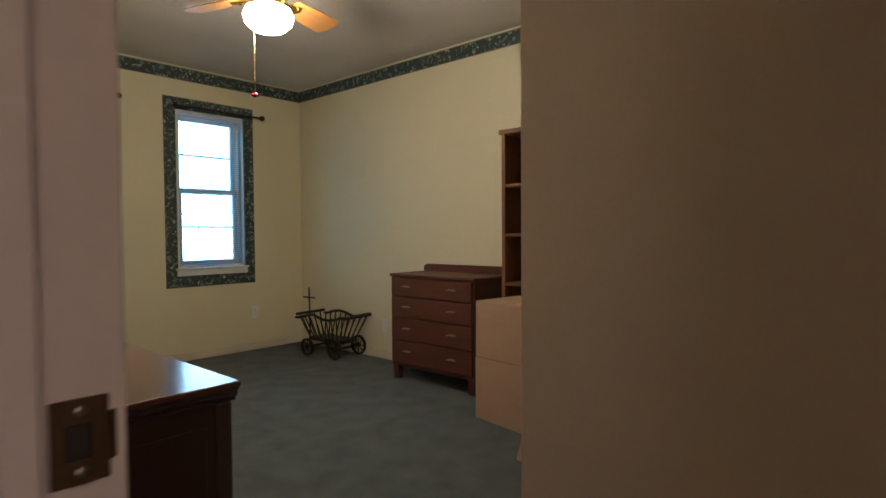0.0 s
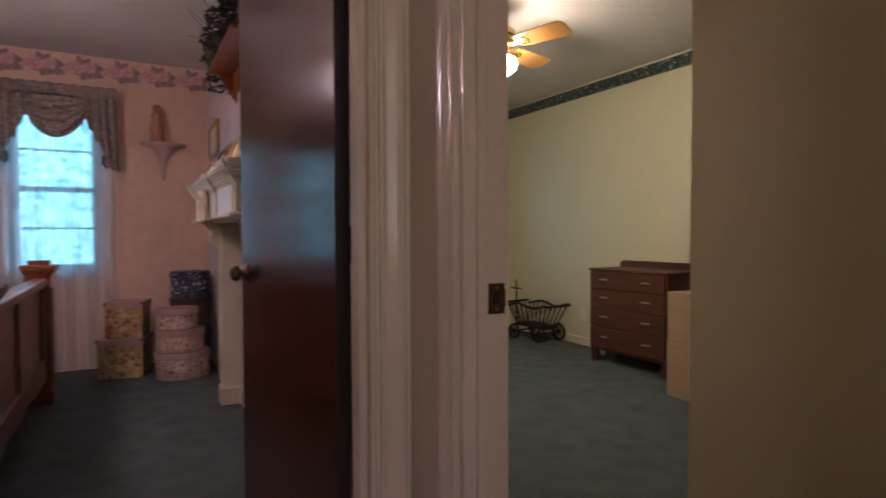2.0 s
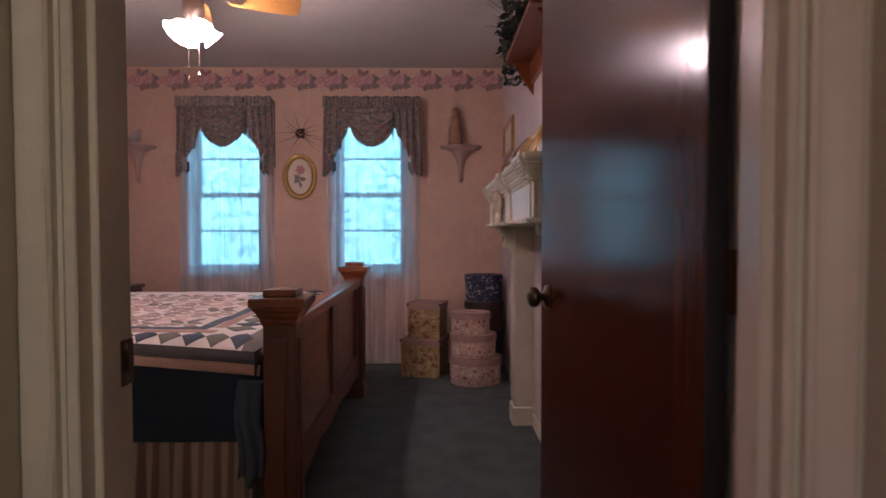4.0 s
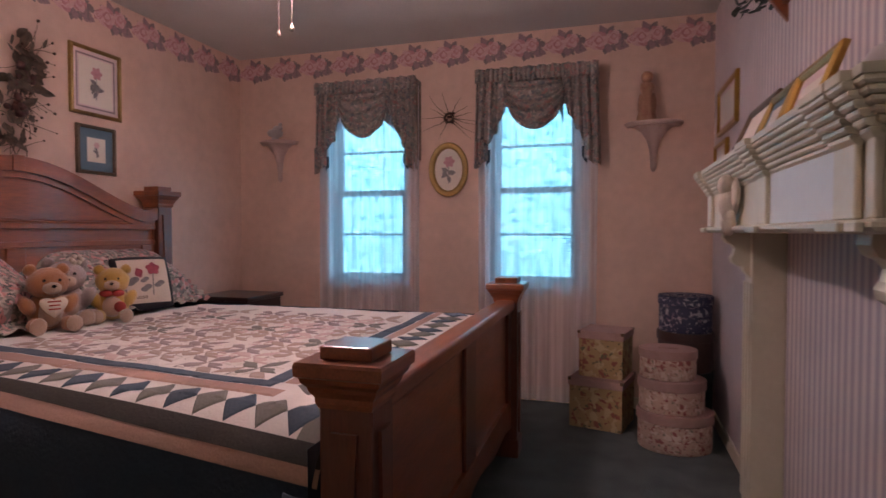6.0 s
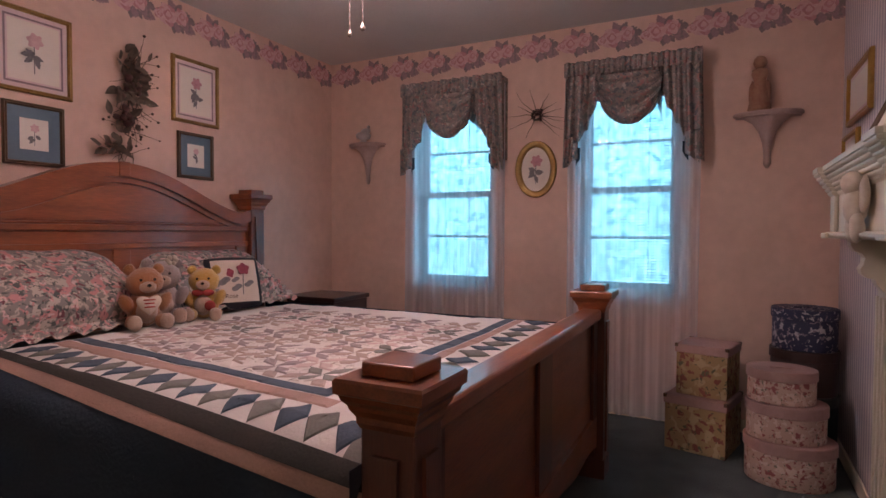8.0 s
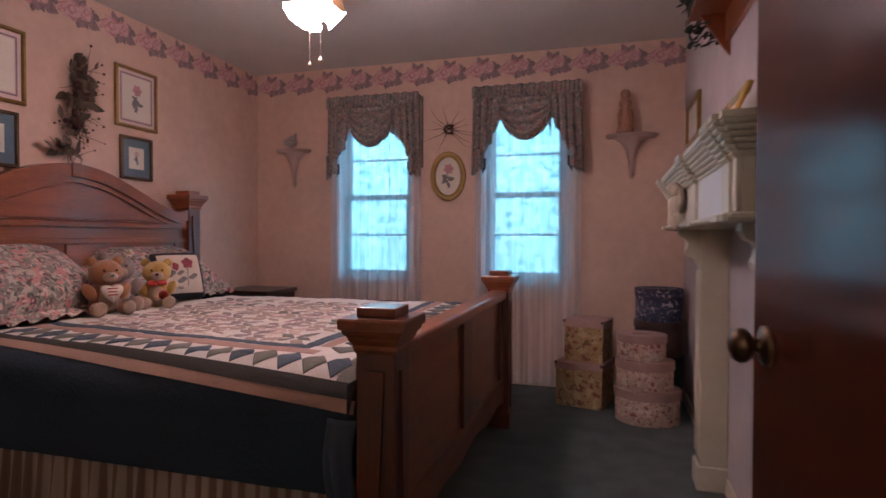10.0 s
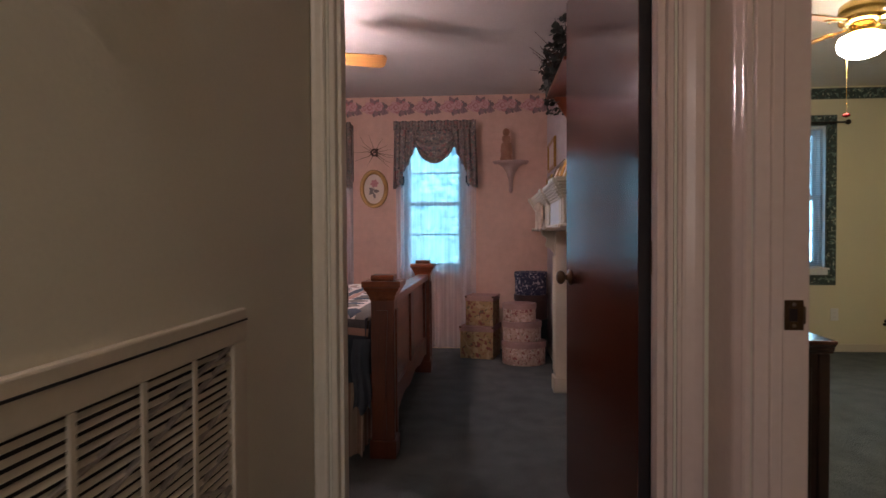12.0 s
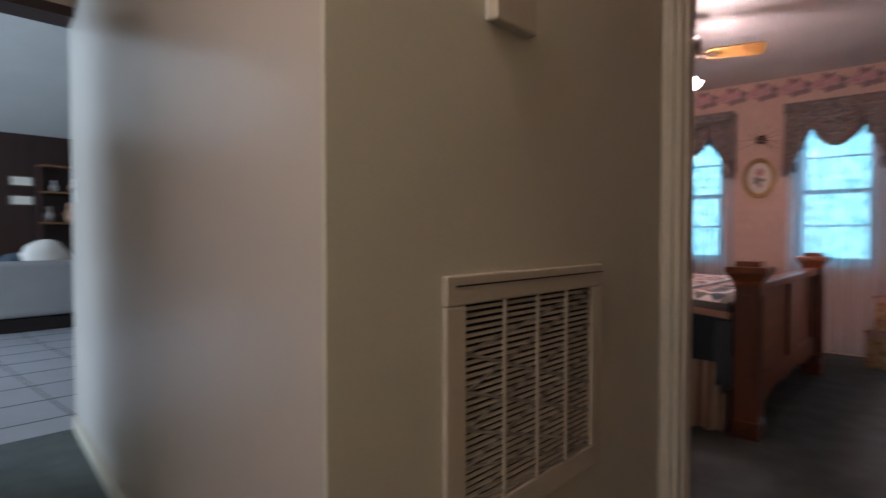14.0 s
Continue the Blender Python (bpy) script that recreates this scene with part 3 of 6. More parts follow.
for z in (0.25, 1.02, 1.8):
    part("hinge", lathe([(0.006, -0.045), (0.006, 0.045)], 10, m=pose(-0.004, -0.020, z)), OLD_BRASS, door)


# ---------- wallpaper borders ----------
def petal_disc(bm, cx, cz, r, mi, y, lobes=9, amp=0.12, rot=0.0, squash=1.0):
    t = bmesh.new()
    vs = [t.verts.new((cx + r * (1 + amp * math.sin(lobes * a + rot)) * math.cos(a), y, cz + squash * r * (1 + amp * math.sin(lobes * a + rot)) * math.sin(a))) for a in (2 * math.pi * i / 40 for i in range(40))]
    t.faces.new(vs)
    merged(bm, t, mi)


def leaf(bm, x, z, ang_, length, width, mi, y):
    t = bmesh.new()
    prof = [(0, 0), (0.12, 0.30), (0.22, 0.26), (0.34, 0.48), (0.46, 0.38), (0.60, 0.42), (0.72, 0.24), (0.84, 0.20), (1, 0)]
    pts = [(u, v) for u, v in prof] + [(u, -v) for u, v in reversed(prof[1:-1])]
    ca, sa = math.cos(ang_), math.sin(ang_)
    t.faces.new([t.verts.new((x + u * length * ca - v * width * sa, y, z + u * length * sa + v * width * ca)) for u, v in pts])
    merged(bm, t, mi)


def rose_motif():
    """One repeat of the die-cut border: a full pair of roses in a ruff of leaves, paper thin."""
    rnd = random.Random(5)
    bm = bmesh.new()
    for i in range(46):
        a = rnd.choice((rnd.uniform(-1.0, 1.3), rnd.uniform(1.2, 2.0), rnd.uniform(-2.0, -1.0), rnd.uniform(2.6, 3.6)))
        r = rnd.uniform(0.035, 0.075)
        leaf(bm, 0.01 + 1.15 * r * math.cos(a), 0.66 * r * math.sin(a), a + rnd.uniform(-0.5, 0.5), rnd.uniform(0.036, 0.054), rnd.uniform(0.030, 0.044), 2 + i % 2, -0.0004 - 0.00003 * i)
    for i in range(16):
        leaf(bm, rnd.uniform(0.070, 0.120), rnd.uniform(-0.05, 0.04), rnd.uniform(-1.2, 1.2), 0.040, 0.030, 2 + i % 2, -0.0004 - 0.00003 * i)
    for n, (cx, cz, r) in enumerate(((0.052, 0.012, 0.044), (-0.040, -0.004, 0.058), (-0.098, -0.014, 0.026))):
        y = -0.0016 - 0.0016 * n
        for k in range(6):
            a = 2 * math.pi * k / 6 + n
            petal_disc(bm, cx + r * 0.55 * math.cos(a), cz + r * 0.55 * math.sin(a), r * 0.52, k % 2, y - 0.00008 * k, 3, 0.10, n + k)
        for k, s in enumerate((0.66, 0.46, 0.27)):
            petal_disc(bm, cx + 0.003 * k, cz + 0.002 * k, r * s, (k + 1) % 2, y - 0.0007 - 0.0002 * k, 5 - k, 0.12, n + k)
    me = bpy.data.meshes.new("rose_motif")
    bmesh.ops.recalc_face_normals(bm, faces=bm.faces)
    bm.to_mesh(me)
    bm.free()
    for m in (PINK_PETAL, PALE_PETAL, BORDER_LEAF, BORDER_MAUVE):
        me.materials.append(m)
    return me


motif = rose_motif()


def border_run(name, at, turn, length, step=0.250):
    b = new(name)
    b.matrix_basis = pose(*at, 0, 0, turn)
    tagged(b, "die-cut wallpaper border of pink roses and grey leaves", "", "", "structure")
    n = int(length / step)
    for i in range(n):
        o = new("rose_motif", motif)
        o.parent = b
        o.location = ((i + 0.5) * length / n, 0, 0)
    return b


border_run("trim_border_rose_north", (PX0, WY - 0.001, 2.338), 0, PX1 - PX0)
border_run("trim_border_rose_west", (PX0 + 0.001, PY0 + 0.02, 2.338), 90, WY - PY0 - 0.02)


def green_strip(name, boxes, lines):
    bm = bmesh.new()
    for b in boxes:
        bx(*b, bm=bm)
    for b in lines:
        bx(*b, bm=bm, mat_index=1)
    setting(name, bm, [GREEN_BORDER, BORDER_LINE], "dark green wallpaper border with a cream vine")


zb, zt = 2.325, 2.425
green_strip("trim_border_green", [(GX0, GX1, WY - 0.002, WY - 0.0005, zb, zt), (GX1 - 0.002, GX1 - 0.0005, CY, WY - 0.002, zb, zt), (GX0 + 0.0005, GX0 + 0.002, GD1 + 0.3, WY - 0.002, zb, zt)],
            [(GX0, GX1 - 0.002, WY - 0.003, WY - 0.0005, z, z + 0.006) for z in (zb - 0.003, zt - 0.006)] + [(GX1 - 0.003, GX1 - 0.0005, CY, WY - 0.003, z, z + 0.006) for z in (zb - 0.003, zt - 0.006)])
wx0, wx1, wz0, wz1 = 2.14, 2.93, 0.615, 2.18
q = 0.098
green_strip("trim_border_window", [(wx0, wx1, WY - 0.002, WY - 0.0005, wz1 - q, wz1), (wx0, wx1, WY - 0.002, WY - 0.0005, wz0, wz0 + q), (wx0, wx0 + q, WY - 0.002, WY - 0.0005, wz0 + q, wz1 - q), (wx1 - q, wx1, WY - 0.002, WY - 0.0005, wz0 + q, wz1 - q)],
            [(wx0, wx1, WY - 0.003, WY - 0.0005, z, z + 0.005) for z in (wz0, wz1 - 0.005)] + [(x, x + 0.005, WY - 0.003, WY - 0.0005, wz0 + 0.005, wz1 - 0.005) for x in (wx0, wx1 - 0.005)])


# ---------- windows ----------
def window(name, x0, x1, z0, z1, label, panes_wide, slat_z, tilt):
    w = new(name)
    w.location = (0, 0, 0)
    tagged(w, label, "", "", "structure")
    y = WY + 0.075
    bm = bmesh.new()
    for a, b, c, d in ((x0, x0 + 0.03, z0, z1), (x1 - 0.03, x1, z0, z1), (x0 + 0.03, x1 - 0.03, z1 - 0.03, z1), (x0 + 0.03, x1 - 0.03, z0, z0 + 0.03)):
        bx(a, b, y - 0.02, y + 0.07, c, d, 0.003, bm=bm, seg=1)
    part("window_frame", bm, SASH, w)
    bm = bmesh.new()
    for a, b, c, d in ((x0 + 0.0005, x0 + 0.006, z0, z1), (x1 - 0.006, x1 - 0.0005, z0, z1), (x0 + 0.006, x1 - 0.006, z1 - 0.006, z1 - 0.0005)):
        bx(a, b, WY - 0.002, y - 0.021, c, d, bm=bm)
    part("reveal_lining", bm, SASH, w, "white painted window return")
    zm = z0 + (z1 - z0) * 0.5
    for n, (a, b, yy) in enumerate(((z0 + 0.03, zm + 0.02, y + 0.008), (zm - 0.02, z1 - 0.03, y + 0.04))):
        bm = bmesh.new()
        xl, xr = x0 + 0.03, x1 - 0.03
        bx(xl, xl + 0.035, yy, yy + 0.03, a, b, bm=bm)
        bx(xr - 0.035, xr, yy, yy + 0.03, a, b, bm=bm)
        bx(xl + 0.035, xr - 0.035, yy, yy + 0.03, a, a + 0.04, bm=bm)
        bx(xl + 0.035, xr - 0.035, yy, yy + 0.03, b - 0.04, b, bm=bm)
        bx(xl + 0.035, xr - 0.035, yy + 0.008, yy + 0.022, (a + b) / 2 - 0.008, (a + b) / 2 + 0.008, bm=bm)
        for k in range(1, panes_wide):
            xm = xl + (xr - xl) * k / panes_wide
            bx(xm - 0.008, xm + 0.008, yy + 0.008, yy + 0.022, a + 0.04, b - 0.04, bm=bm)
        s = part("sash", bm, SASH, w)
        g = part("pane", bx(xl + 0.03, xr - 0.03, yy + 0.013, yy + 0.017, a + 0.03, b - 0.03), GLASS, s)
        g.visible_shadow = False
    bm = bx(x0 - 0.03, x1 + 0.02, WY - 0.030, WY + 0.055, z0 - 0.006, z0 + 0.012, 0.004, seg=1)
    bx(x0 - 0.02, x1 + 0.01, WY - 0.014, WY - 0.001, z0 - 0.055, z0 - 0.006, 0.003, bm=bm, seg=1)
    part("window_sill", bm, SASH, w)
    # mini blind with its rails, cords and slats
    bl = thing("window_blind", "white slatted mini blind lowered over the window", "blind", (0, WY + 0.036, z1), 0, "window blinds")
    part("head_rail", bx(x0 + 0.012, x1 - 0.012, -0.012, 0.012, -0.030, -0.002, 0.002, seg=1), SASH, bl)
    t = bmesh.new()
    sheet(lambda u, v: (x0 + 0.014 + u * (x1 - x0 - 0.028), (v - 0.5) * 0.018 * math.cos(tilt), (v - 0.5) * 0.018 * math.sin(tilt) + 0.002 * (1 - (2 * v - 1) ** 2)), 1, 3, t)
    me = bpy.data.meshes.new("slat")
    t.to_mesh(me)
    t.free()
    me.materials.append(SLAT)
    zz = -0.045
    while z1 + zz > slat_z:
        o = new("slat", me)
        o.parent = bl
        o.location = (0, 0, zz)
        zz -= 0.0170
    part("bottom_rail", bx(x0 + 0.014, x1 - 0.014, -0.010, 0.010, zz - 0.004, zz + 0.008, 0.002, seg=1), SASH, bl)
    for f_ in (0.30, 0.70):
        x = x0 + (x1 - x0) * f_
        part("ladder_cord", rod((x, -0.012, -0.03), (x, -0.012, zz), 0.0022, seg=5), SASH, bl)
    part("wand", rod((x0 + 0.05, -0.016, -0.03), (x0 + 0.05, -0.018, -0.62), 0.003, seg=6), WHITE, bl)
    return w


window("window_1", *P_WINDOWS[0], "white double-hung window, bright with daylight", 1, P_WINDOWS[0][2] + 0.03, radians(22))
window("window_2", *P_WINDOWS[1], "white double-hung window, bright with daylight", 1, P_WINDOWS[1][2] + 0.03, radians(22))
window("window_3", *G_WINDOW, "white double-hung window in the green bedroom", 1, G_WINDOW[2] + 0.03, radians(22))

bm = bx(-9, 9, 8.9, 9.0, -1.5, 6.0)
setting("backdrop", bm, GARDEN, "bright garden seen blurred through the windows")
# emission stands in for sun on the wall and adds bluish daylight indoors
em_house = glow("glowing_blue_siding", (0.36, 0.70, 1.0), 6.0)
setting("backdrop_house", bx(2.4, 9.0, 8.2, 8.3, -0.3, 5.5), em_house, "pale neighbouring wall seen blurred through the window, its bluish glow standing in for daylight")
setting("ground", bx(-60, 60, WY + 0.17, 80, -0.32, -0.30), MOSS_CLOTH, "ground outside the house")


# ---------- ceiling fans ----------
def fan_body(name, label, at, turn, metal, blades, R, zblade):
    f = thing(name, label, "ceiling fan", at, turn)
    part("canopy", lathe([(0.02, 0.0), (0.068, 0.0), (0.066, -0.02), (0.045, -0.045), (0.02, -0.05)], 28), metal, f, "", True)
    top = zblade + 0.09
    part("motor_housing", lathe([(0.03, top + 0.03), (0.085, top + 0.02), (0.108, top), (0.112, top - 0.035), (0.10, top - 0.05), (0.112, top - 0.06), (0.108, top - 0.085), (0.06, top - 0.10), (0.03, top - 0.10)], 32), metal, f, "", True)
    part("down_rod", rod((0, 0, -0.045), (0, 0, top + 0.03), 0.014, seg=14), metal, f)
    for k in range(blades):
        a = 2 * math.pi * k / blades
        rot = Matrix.Rotation(a, 4, "Z")
        pitch = Matrix.Rotation(radians(-14), 4, "X")
        out = []
        x0 = 0.155
        for u, w in ((0, 0.052), (0.06, 0.060), (0.6, 0.072), (0.90, 0.075), (0.96, 0.066), (0.99, 0.050), (1, 0.036)):
            out.append((x0 + u * (R - x0), w))
        pts = out + [(u, -w) for u, w in reversed(out)]
        part("blade", extrude(pts, "z", -0.003, 0.003, m=rot @ Matrix.Translation((0, 0, zblade)) @ pitch), BLADE_WOOD, f, "oak veneer fan blade")
        bm = extrude([(0.095, 0.016), (0.14, 0.010), (0.165, 0.030), (0.215, 0.034), (0.225, 0.012), (0.235, 0), (0.225, -0.012), (0.215, -0.034), (0.165, -0.030), (0.14, -0.010), (0.095, -0.016)], "z", -0.010, -0.0035, m=rot @ Matrix.Translation((0, 0, zblade)) @ pitch)
        for dy in (-0.02, 0.02):
            lathe([(0.006, -0.014), (0.006, -0.010)], 8, bm=bm, m=rot @ Matrix.Translation((0.195, dy, zblade)) @ pitch)
        part("blade_iron", bm, metal, f)
    return f


def chain(f, x, y, z0, z1, mat_, bead):
    bm = rod((x, y, z0), (x, y, z1), 0.0016, seg=6)
    for i in range(int((z0 - z1) / 0.02)):
        ball((x, y, z0 - i * 0.02), 0.0028, bm, 1)
    c = part("pull_chain", bm, mat_, f)
    part("pull_bead", bead, mat_, c)


fan = fan_body("ceiling_fan", "brass ceiling fan with oak blades and a lit white globe", (1.715, 2.22, H), 17.5, BRASS, 4, 0.50, -0.235)
part("light_collar", lathe([(0.06, -0.245), (0.055, -0.27), (0.075, -0.285), (0.075, -0.295), (0.04, -0.295)], 28), BRASS, fan, "", True)
part("globe", lathe([(0.060, -0.292), (0.105, -0.31), (0.118, -0.34), (0.108, -0.375), (0.075, -0.405), (0.03, -0.42), (0.001, -0.423)], 32), GLOBE, fan, "lit white glass globe", True)
inv = pose(0, 0, 0, 0, 0, -17.5)
p1 = inv @ Vector((1.685 - 1.715, 2.30 - 2.22, 0))
bead = lathe([(0.002, 0.012), (0.016, 0.006), (0.020, -0.001), (0.016, -0.008), (0.002, -0.014)], 16, m=pose(p1.x, p1.y, 1.735 - H))
chain(fan, p1.x, p1.y, -0.28, 1.745 - H, BRASS, bead)
for ob in fan.children_recursive:
    if ob.name.startswith("pull_bead"):
        ob.data.materials[0] = RED_BEAD
chain(fan, p1.x + 0.014, p1.y + 0.012, -0.28, 1.80 - H, BRASS, ball((p1.x + 0.014, p1.y + 0.012, 1.80 - H), 0.006))

fan2 = fan_body("ceiling_fan", "pewter ceiling fan with oak blades and four lit tulip shades", (-1.375, 2.475, H), 19.6, PEWTER, 4, 0.485, -0.24)
part("light_kit", lathe([(0.03, -0.25), (0.05, -0.26), (0.05, -0.34), (0.035, -0.36), (0.036, -0.39), (0.02, -0.41), (0.004, -0.42)], 24), PEWTER, fan2, "", True)
for k in range(4):
    a = math.pi / 2 * k + 0.4
    c = Vector((math.cos(a), math.sin(a), 0))
    arm = rod(Vector((0, 0, -0.370)) + c * 0.02, Vector((0, 0, -0.388)) + c * 0.042, 0.008)
    part("arm", arm, PEWTER, fan2)
    axis = Vector((c.x * 0.74, c.y * 0.74, -0.67))
    tilt = Matrix.Translation(Vector((0, 0, -0.385)) + c * 0.036) @ axis.to_track_quat("Z", "Y").to_matrix().to_4x4() @ Matrix.Scale(0.78, 4)
    prof = [(0.018, 0.0), (0.030, 0.012), (0.042, 0.035), (0.046, 0.06), (0.052, 0.082), (0.066, 0.102), (0.060, 0.100), (0.045, 0.08), (0.030, 0.04)]
    bm = lathe(prof, 32, m=tilt, wave=lambda t_, k_: 1 + (0.02 + 0.018 * max(0, k_ - 3)) * math.cos(8 * t_) if k_ < 7 else 1)
    part("tulip_shade", bm, TULIP, fan2, "lit ruffled glass tulip shade", True)
inv2 = pose(0, 0, 0, 0, 0, -19.6)
for wx, wy, wz, r in ((-1.395, 2.463, 1.802, 0.008), (-1.353, 2.479, 1.822, 0.010)):
    p = inv2 @ Vector((wx + 1.375, wy - 2.475, 0))
    chain(fan2, p.x, p.y, -0.44, wz - H + 0.01, PEWTER, lathe([(0.002, 0.02), (r * 0.5, 0.012), (r, 0.002), (r * 0.8, -0.006), (0.002, -0.009)], 14, m=pose(p.x, p.y, wz - H)))

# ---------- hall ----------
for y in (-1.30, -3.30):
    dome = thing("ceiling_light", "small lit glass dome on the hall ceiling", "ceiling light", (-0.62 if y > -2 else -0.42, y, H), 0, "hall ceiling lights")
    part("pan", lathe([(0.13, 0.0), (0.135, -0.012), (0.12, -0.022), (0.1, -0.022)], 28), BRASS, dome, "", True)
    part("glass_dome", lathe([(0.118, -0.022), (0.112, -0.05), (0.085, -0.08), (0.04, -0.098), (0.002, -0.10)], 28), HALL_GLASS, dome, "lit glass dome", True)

vent = thing("air_return_grille", "ivory enamelled return-air grille with louvres and a dusty filter", "air vent", (HX0, -0.2875, 0.42), 90)
W2, VH = 0.3125, 0.532
fr = 0.058
bm = bmesh.new()
for a, b, c, d in ((-W2, W2, VH - fr, VH), (-W2, W2, 0, fr), (-W2, -W2 + fr, fr, VH - fr), (W2 - fr, W2, fr, VH - fr)):
    bx(a, b, -0.014, 0, c, d, 0.004, bm=bm, seg=2)
part("outer_frame", bm, IVORY, vent)
# dark strip on the frame draws the shaded hinge gap
part("hinge_gap_shade", bx(-W2 + 0.028, W2 - 0.004, -0.0165, -0.0142, VH - 0.022, VH - 0.019), VOID_SHADE, vent)
# black sheet on the uncut wall, in place of an unlit duct
part("duct_shade_sheet", bx(-W2 + fr, W2 - fr, -0.001, -0.0003, fr, VH - fr), VOID_SHADE, vent)
t = bmesh.new()
bx(-W2 + fr, W2 - fr, -0.009, -0.0012, -0.0009, 0.0009, bm=t, m=Matrix())
bmesh.ops.rotate(t, verts=t.verts, cent=(0, -0.005, 0), matrix=Matrix.Rotation(radians(38), 3, "X"))
me = bpy.data.meshes.new("louvre")
t.to_mesh(me)
t.free()
me.materials.append(IVORY)
for i in range(31):
    o = new("louvre", me)
    o.parent = vent
    o.location = (0, -0.001, fr + 0.008 + i * 0.0133)
for i in range(1, 4):
    x = -W2 + fr + (2 * W2 - 2 * fr) * i / 4
    part("upright_bar", bx(x - 0.005, x + 0.005, -0.014, -0.010, fr, VH - fr), IVORY, vent)
for i in range(5):
    for s in (1, -1):
        za_, zb_ = fr + 0.02 + i * 0.075, fr + 0.02 + i * 0.075 + s * 0.15
        part("filter_wire", rod((-0.25, -0.0062, za_), (0.25, -0.0062, min(max(zb_, fr + 0.006), VH - fr - 0.006)), 0.0045, None, 6), FILTER_GREY, vent)

th = thing("thermostat", "ivory plastic thermostat screwed to the hall wall", "thermostat", (HX0, -0.40, 1.455), 90)
part("cover", bx(-0.072, 0.072, -0.034, -0.006, 0.0, 0.115, 0.006), IVORY, th)
part("base", bx(-0.066, 0.066, -0.006, 0, 0.006, 0.109), WHITE, th)
part("window_slot", bx(-0.045, 0.045, -0.0352, -0.034, 0.07, 0.095), DUST, th)

# switch plate on the passage wall
def plate(at, turn, kind):
    p = thing("light_switch" if kind == "switch" else "wall_outlet", "ivory plastic %s plate on the wall" % ("light switch" if kind == "switch" else "outlet"), kind, at, turn, "wall plates")
    part("cover_plate", bx(-0.035, 0.035, -0.005, 0, -0.057, 0.057, 0.002, seg=2), WHITE, p)
    if kind == "switch":
        part("toggle", bx(-0.005, 0.005, -0.016, -0.005, -0.004, 0.014, 0.001, seg=1), WHITE, p)
    else:
        for z in (-0.02, 0.02):
            s = part("socket", lathe([(0.015, 0), (0.015, 0.002), (0.012, 0.003)], 18, m=pose(0, -0.0045, z, 90)), WHITE, p)
            for x in (-0.005, 0.005):
                part("slot", bx(x - 0.001, x + 0.001, -0.0082, -0.007, z - 0.004, z + 0.005), BLACK_IRON, s)
    return p


sp_ = PM @ Vector((PL - 0.12, 0, 0))
plate((sp_.x, sp_.y, 1.25), math.degrees(PA) - 180, "switch")
plate((2.92, WY, 0.345), 0, "outlet")
plate((GX1, 3.30, 0.28), -90, "outlet")
plate((PX1, 2.2, 0.33), -90, "outlet")

# ---------- living room beyond the passage ----------
setting("floor_living", bx(-9.5, -3.3, -5.0, 3.0, -0.12, -0.004), TILE, "pale floor tiles in the living room")
bm = bmesh.new()
for i in range(14):
    bx(-3.32 - 0.45 * i - 0.004, -3.32 - 0.45 * i + 0.004, -5, 3, -0.0035, -0.002, bm=bm)
for i in range(17):
    bx(-9.4, -3.32, -4.9 + 0.45 * i - 0.004, -4.9 + 0.45 * i + 0.004, -0.0038, -0.0022, bm=bm)
setting("trim_tile_joints", bm, DUST, "dark tile joints")
setting("wall_living_west", bx(-9.6, -9.45, -5, 3, 0, 4.2), PANELLING, "dark wood-panelled living room wall")
bm = bmesh.new()
for i in range(40):
    bx(-9.452, -9.446, -4.95 + i * 0.2, -4.94 + i * 0.2, 0, 2.6, bm=bm)
setting("trim_panel_grooves", bm, BLACK_IRON, "dark grooves in the panelling")
setting("wall_living_north", bx(-9.6, -3.3, 2.9, 3.0, 0, 4.2), PANELLING, "dark wood-panelled living room wall")
wall_with("wall_living_south", "x", -9.6, -3.3, -5.1, -5.0, 4.2, [(-7.6, -5.0, 0.7, 2.3)], SATIN_WALL, "painted living room wall with a wide window opening")
day = bpy.data.lights.new("window_daylight", "AREA")
day.shape, day.size, day.size_y, day.energy, day.color = "RECTANGLE", 2.6, 1.6, LIVING_DAY, (0.52, 0.74, 1.0)
new("window_daylight", day).matrix_basis = look((-6.3, -5.05, 1.5), (-6.3, 0, 1.5))
setting("wall_living_east", bx(-3.45, -3.3, -5.0, -1.75, 0, 4.2), SATIN_WALL, "painted living room wall")
setting("wall_living_east_upper", bx(-3.45, -3.3, LY + 0.12, 2.9, 0, 4.2), SATIN_WALL, "painted living room wall")
setting("wall_living_header", bx(-3.45, -3.3, -1.75, LY + 0.12, 2.15, 4.2), SATIN_WALL, "painted wall above the passage opening")
bm = extrude([(-9.6, 2.35), (-3.3, 4.1), (-3.3, 4.2), (-9.6, 2.45)], "y", -5.1, 3.0)
setting("ceiling_living", bm, CEILING, "white sloping living room ceiling")
setting("trim_header_wood", bx(-3.47, -3.28, -1.75, LY + 0.12, 2.10, 2.15), PANELLING, "dark wood head trim over the passage opening")
sofa = thing("sofa", "light grey upholstered sofa with cushions", "sofa", (-7.35, 0.15, 0), 90)
part("back", bx(-1.0, 1.0, -0.12, 0.10, 0.155, 0.745, 0.05, seg=3), SOFA_CLOTH, sofa)
part("seat", bx(-1.0, 1.0, 0.10, 0.75, 0.14, 0.45, 0.05, seg=3), SOFA_CLOTH, sofa)
# black block stands in for the shaded gap under the sofa
part("plinth", bx(-0.95, 0.95, -0.05, 0.70, 0.0, 0.14), BLACK_IRON, sofa)
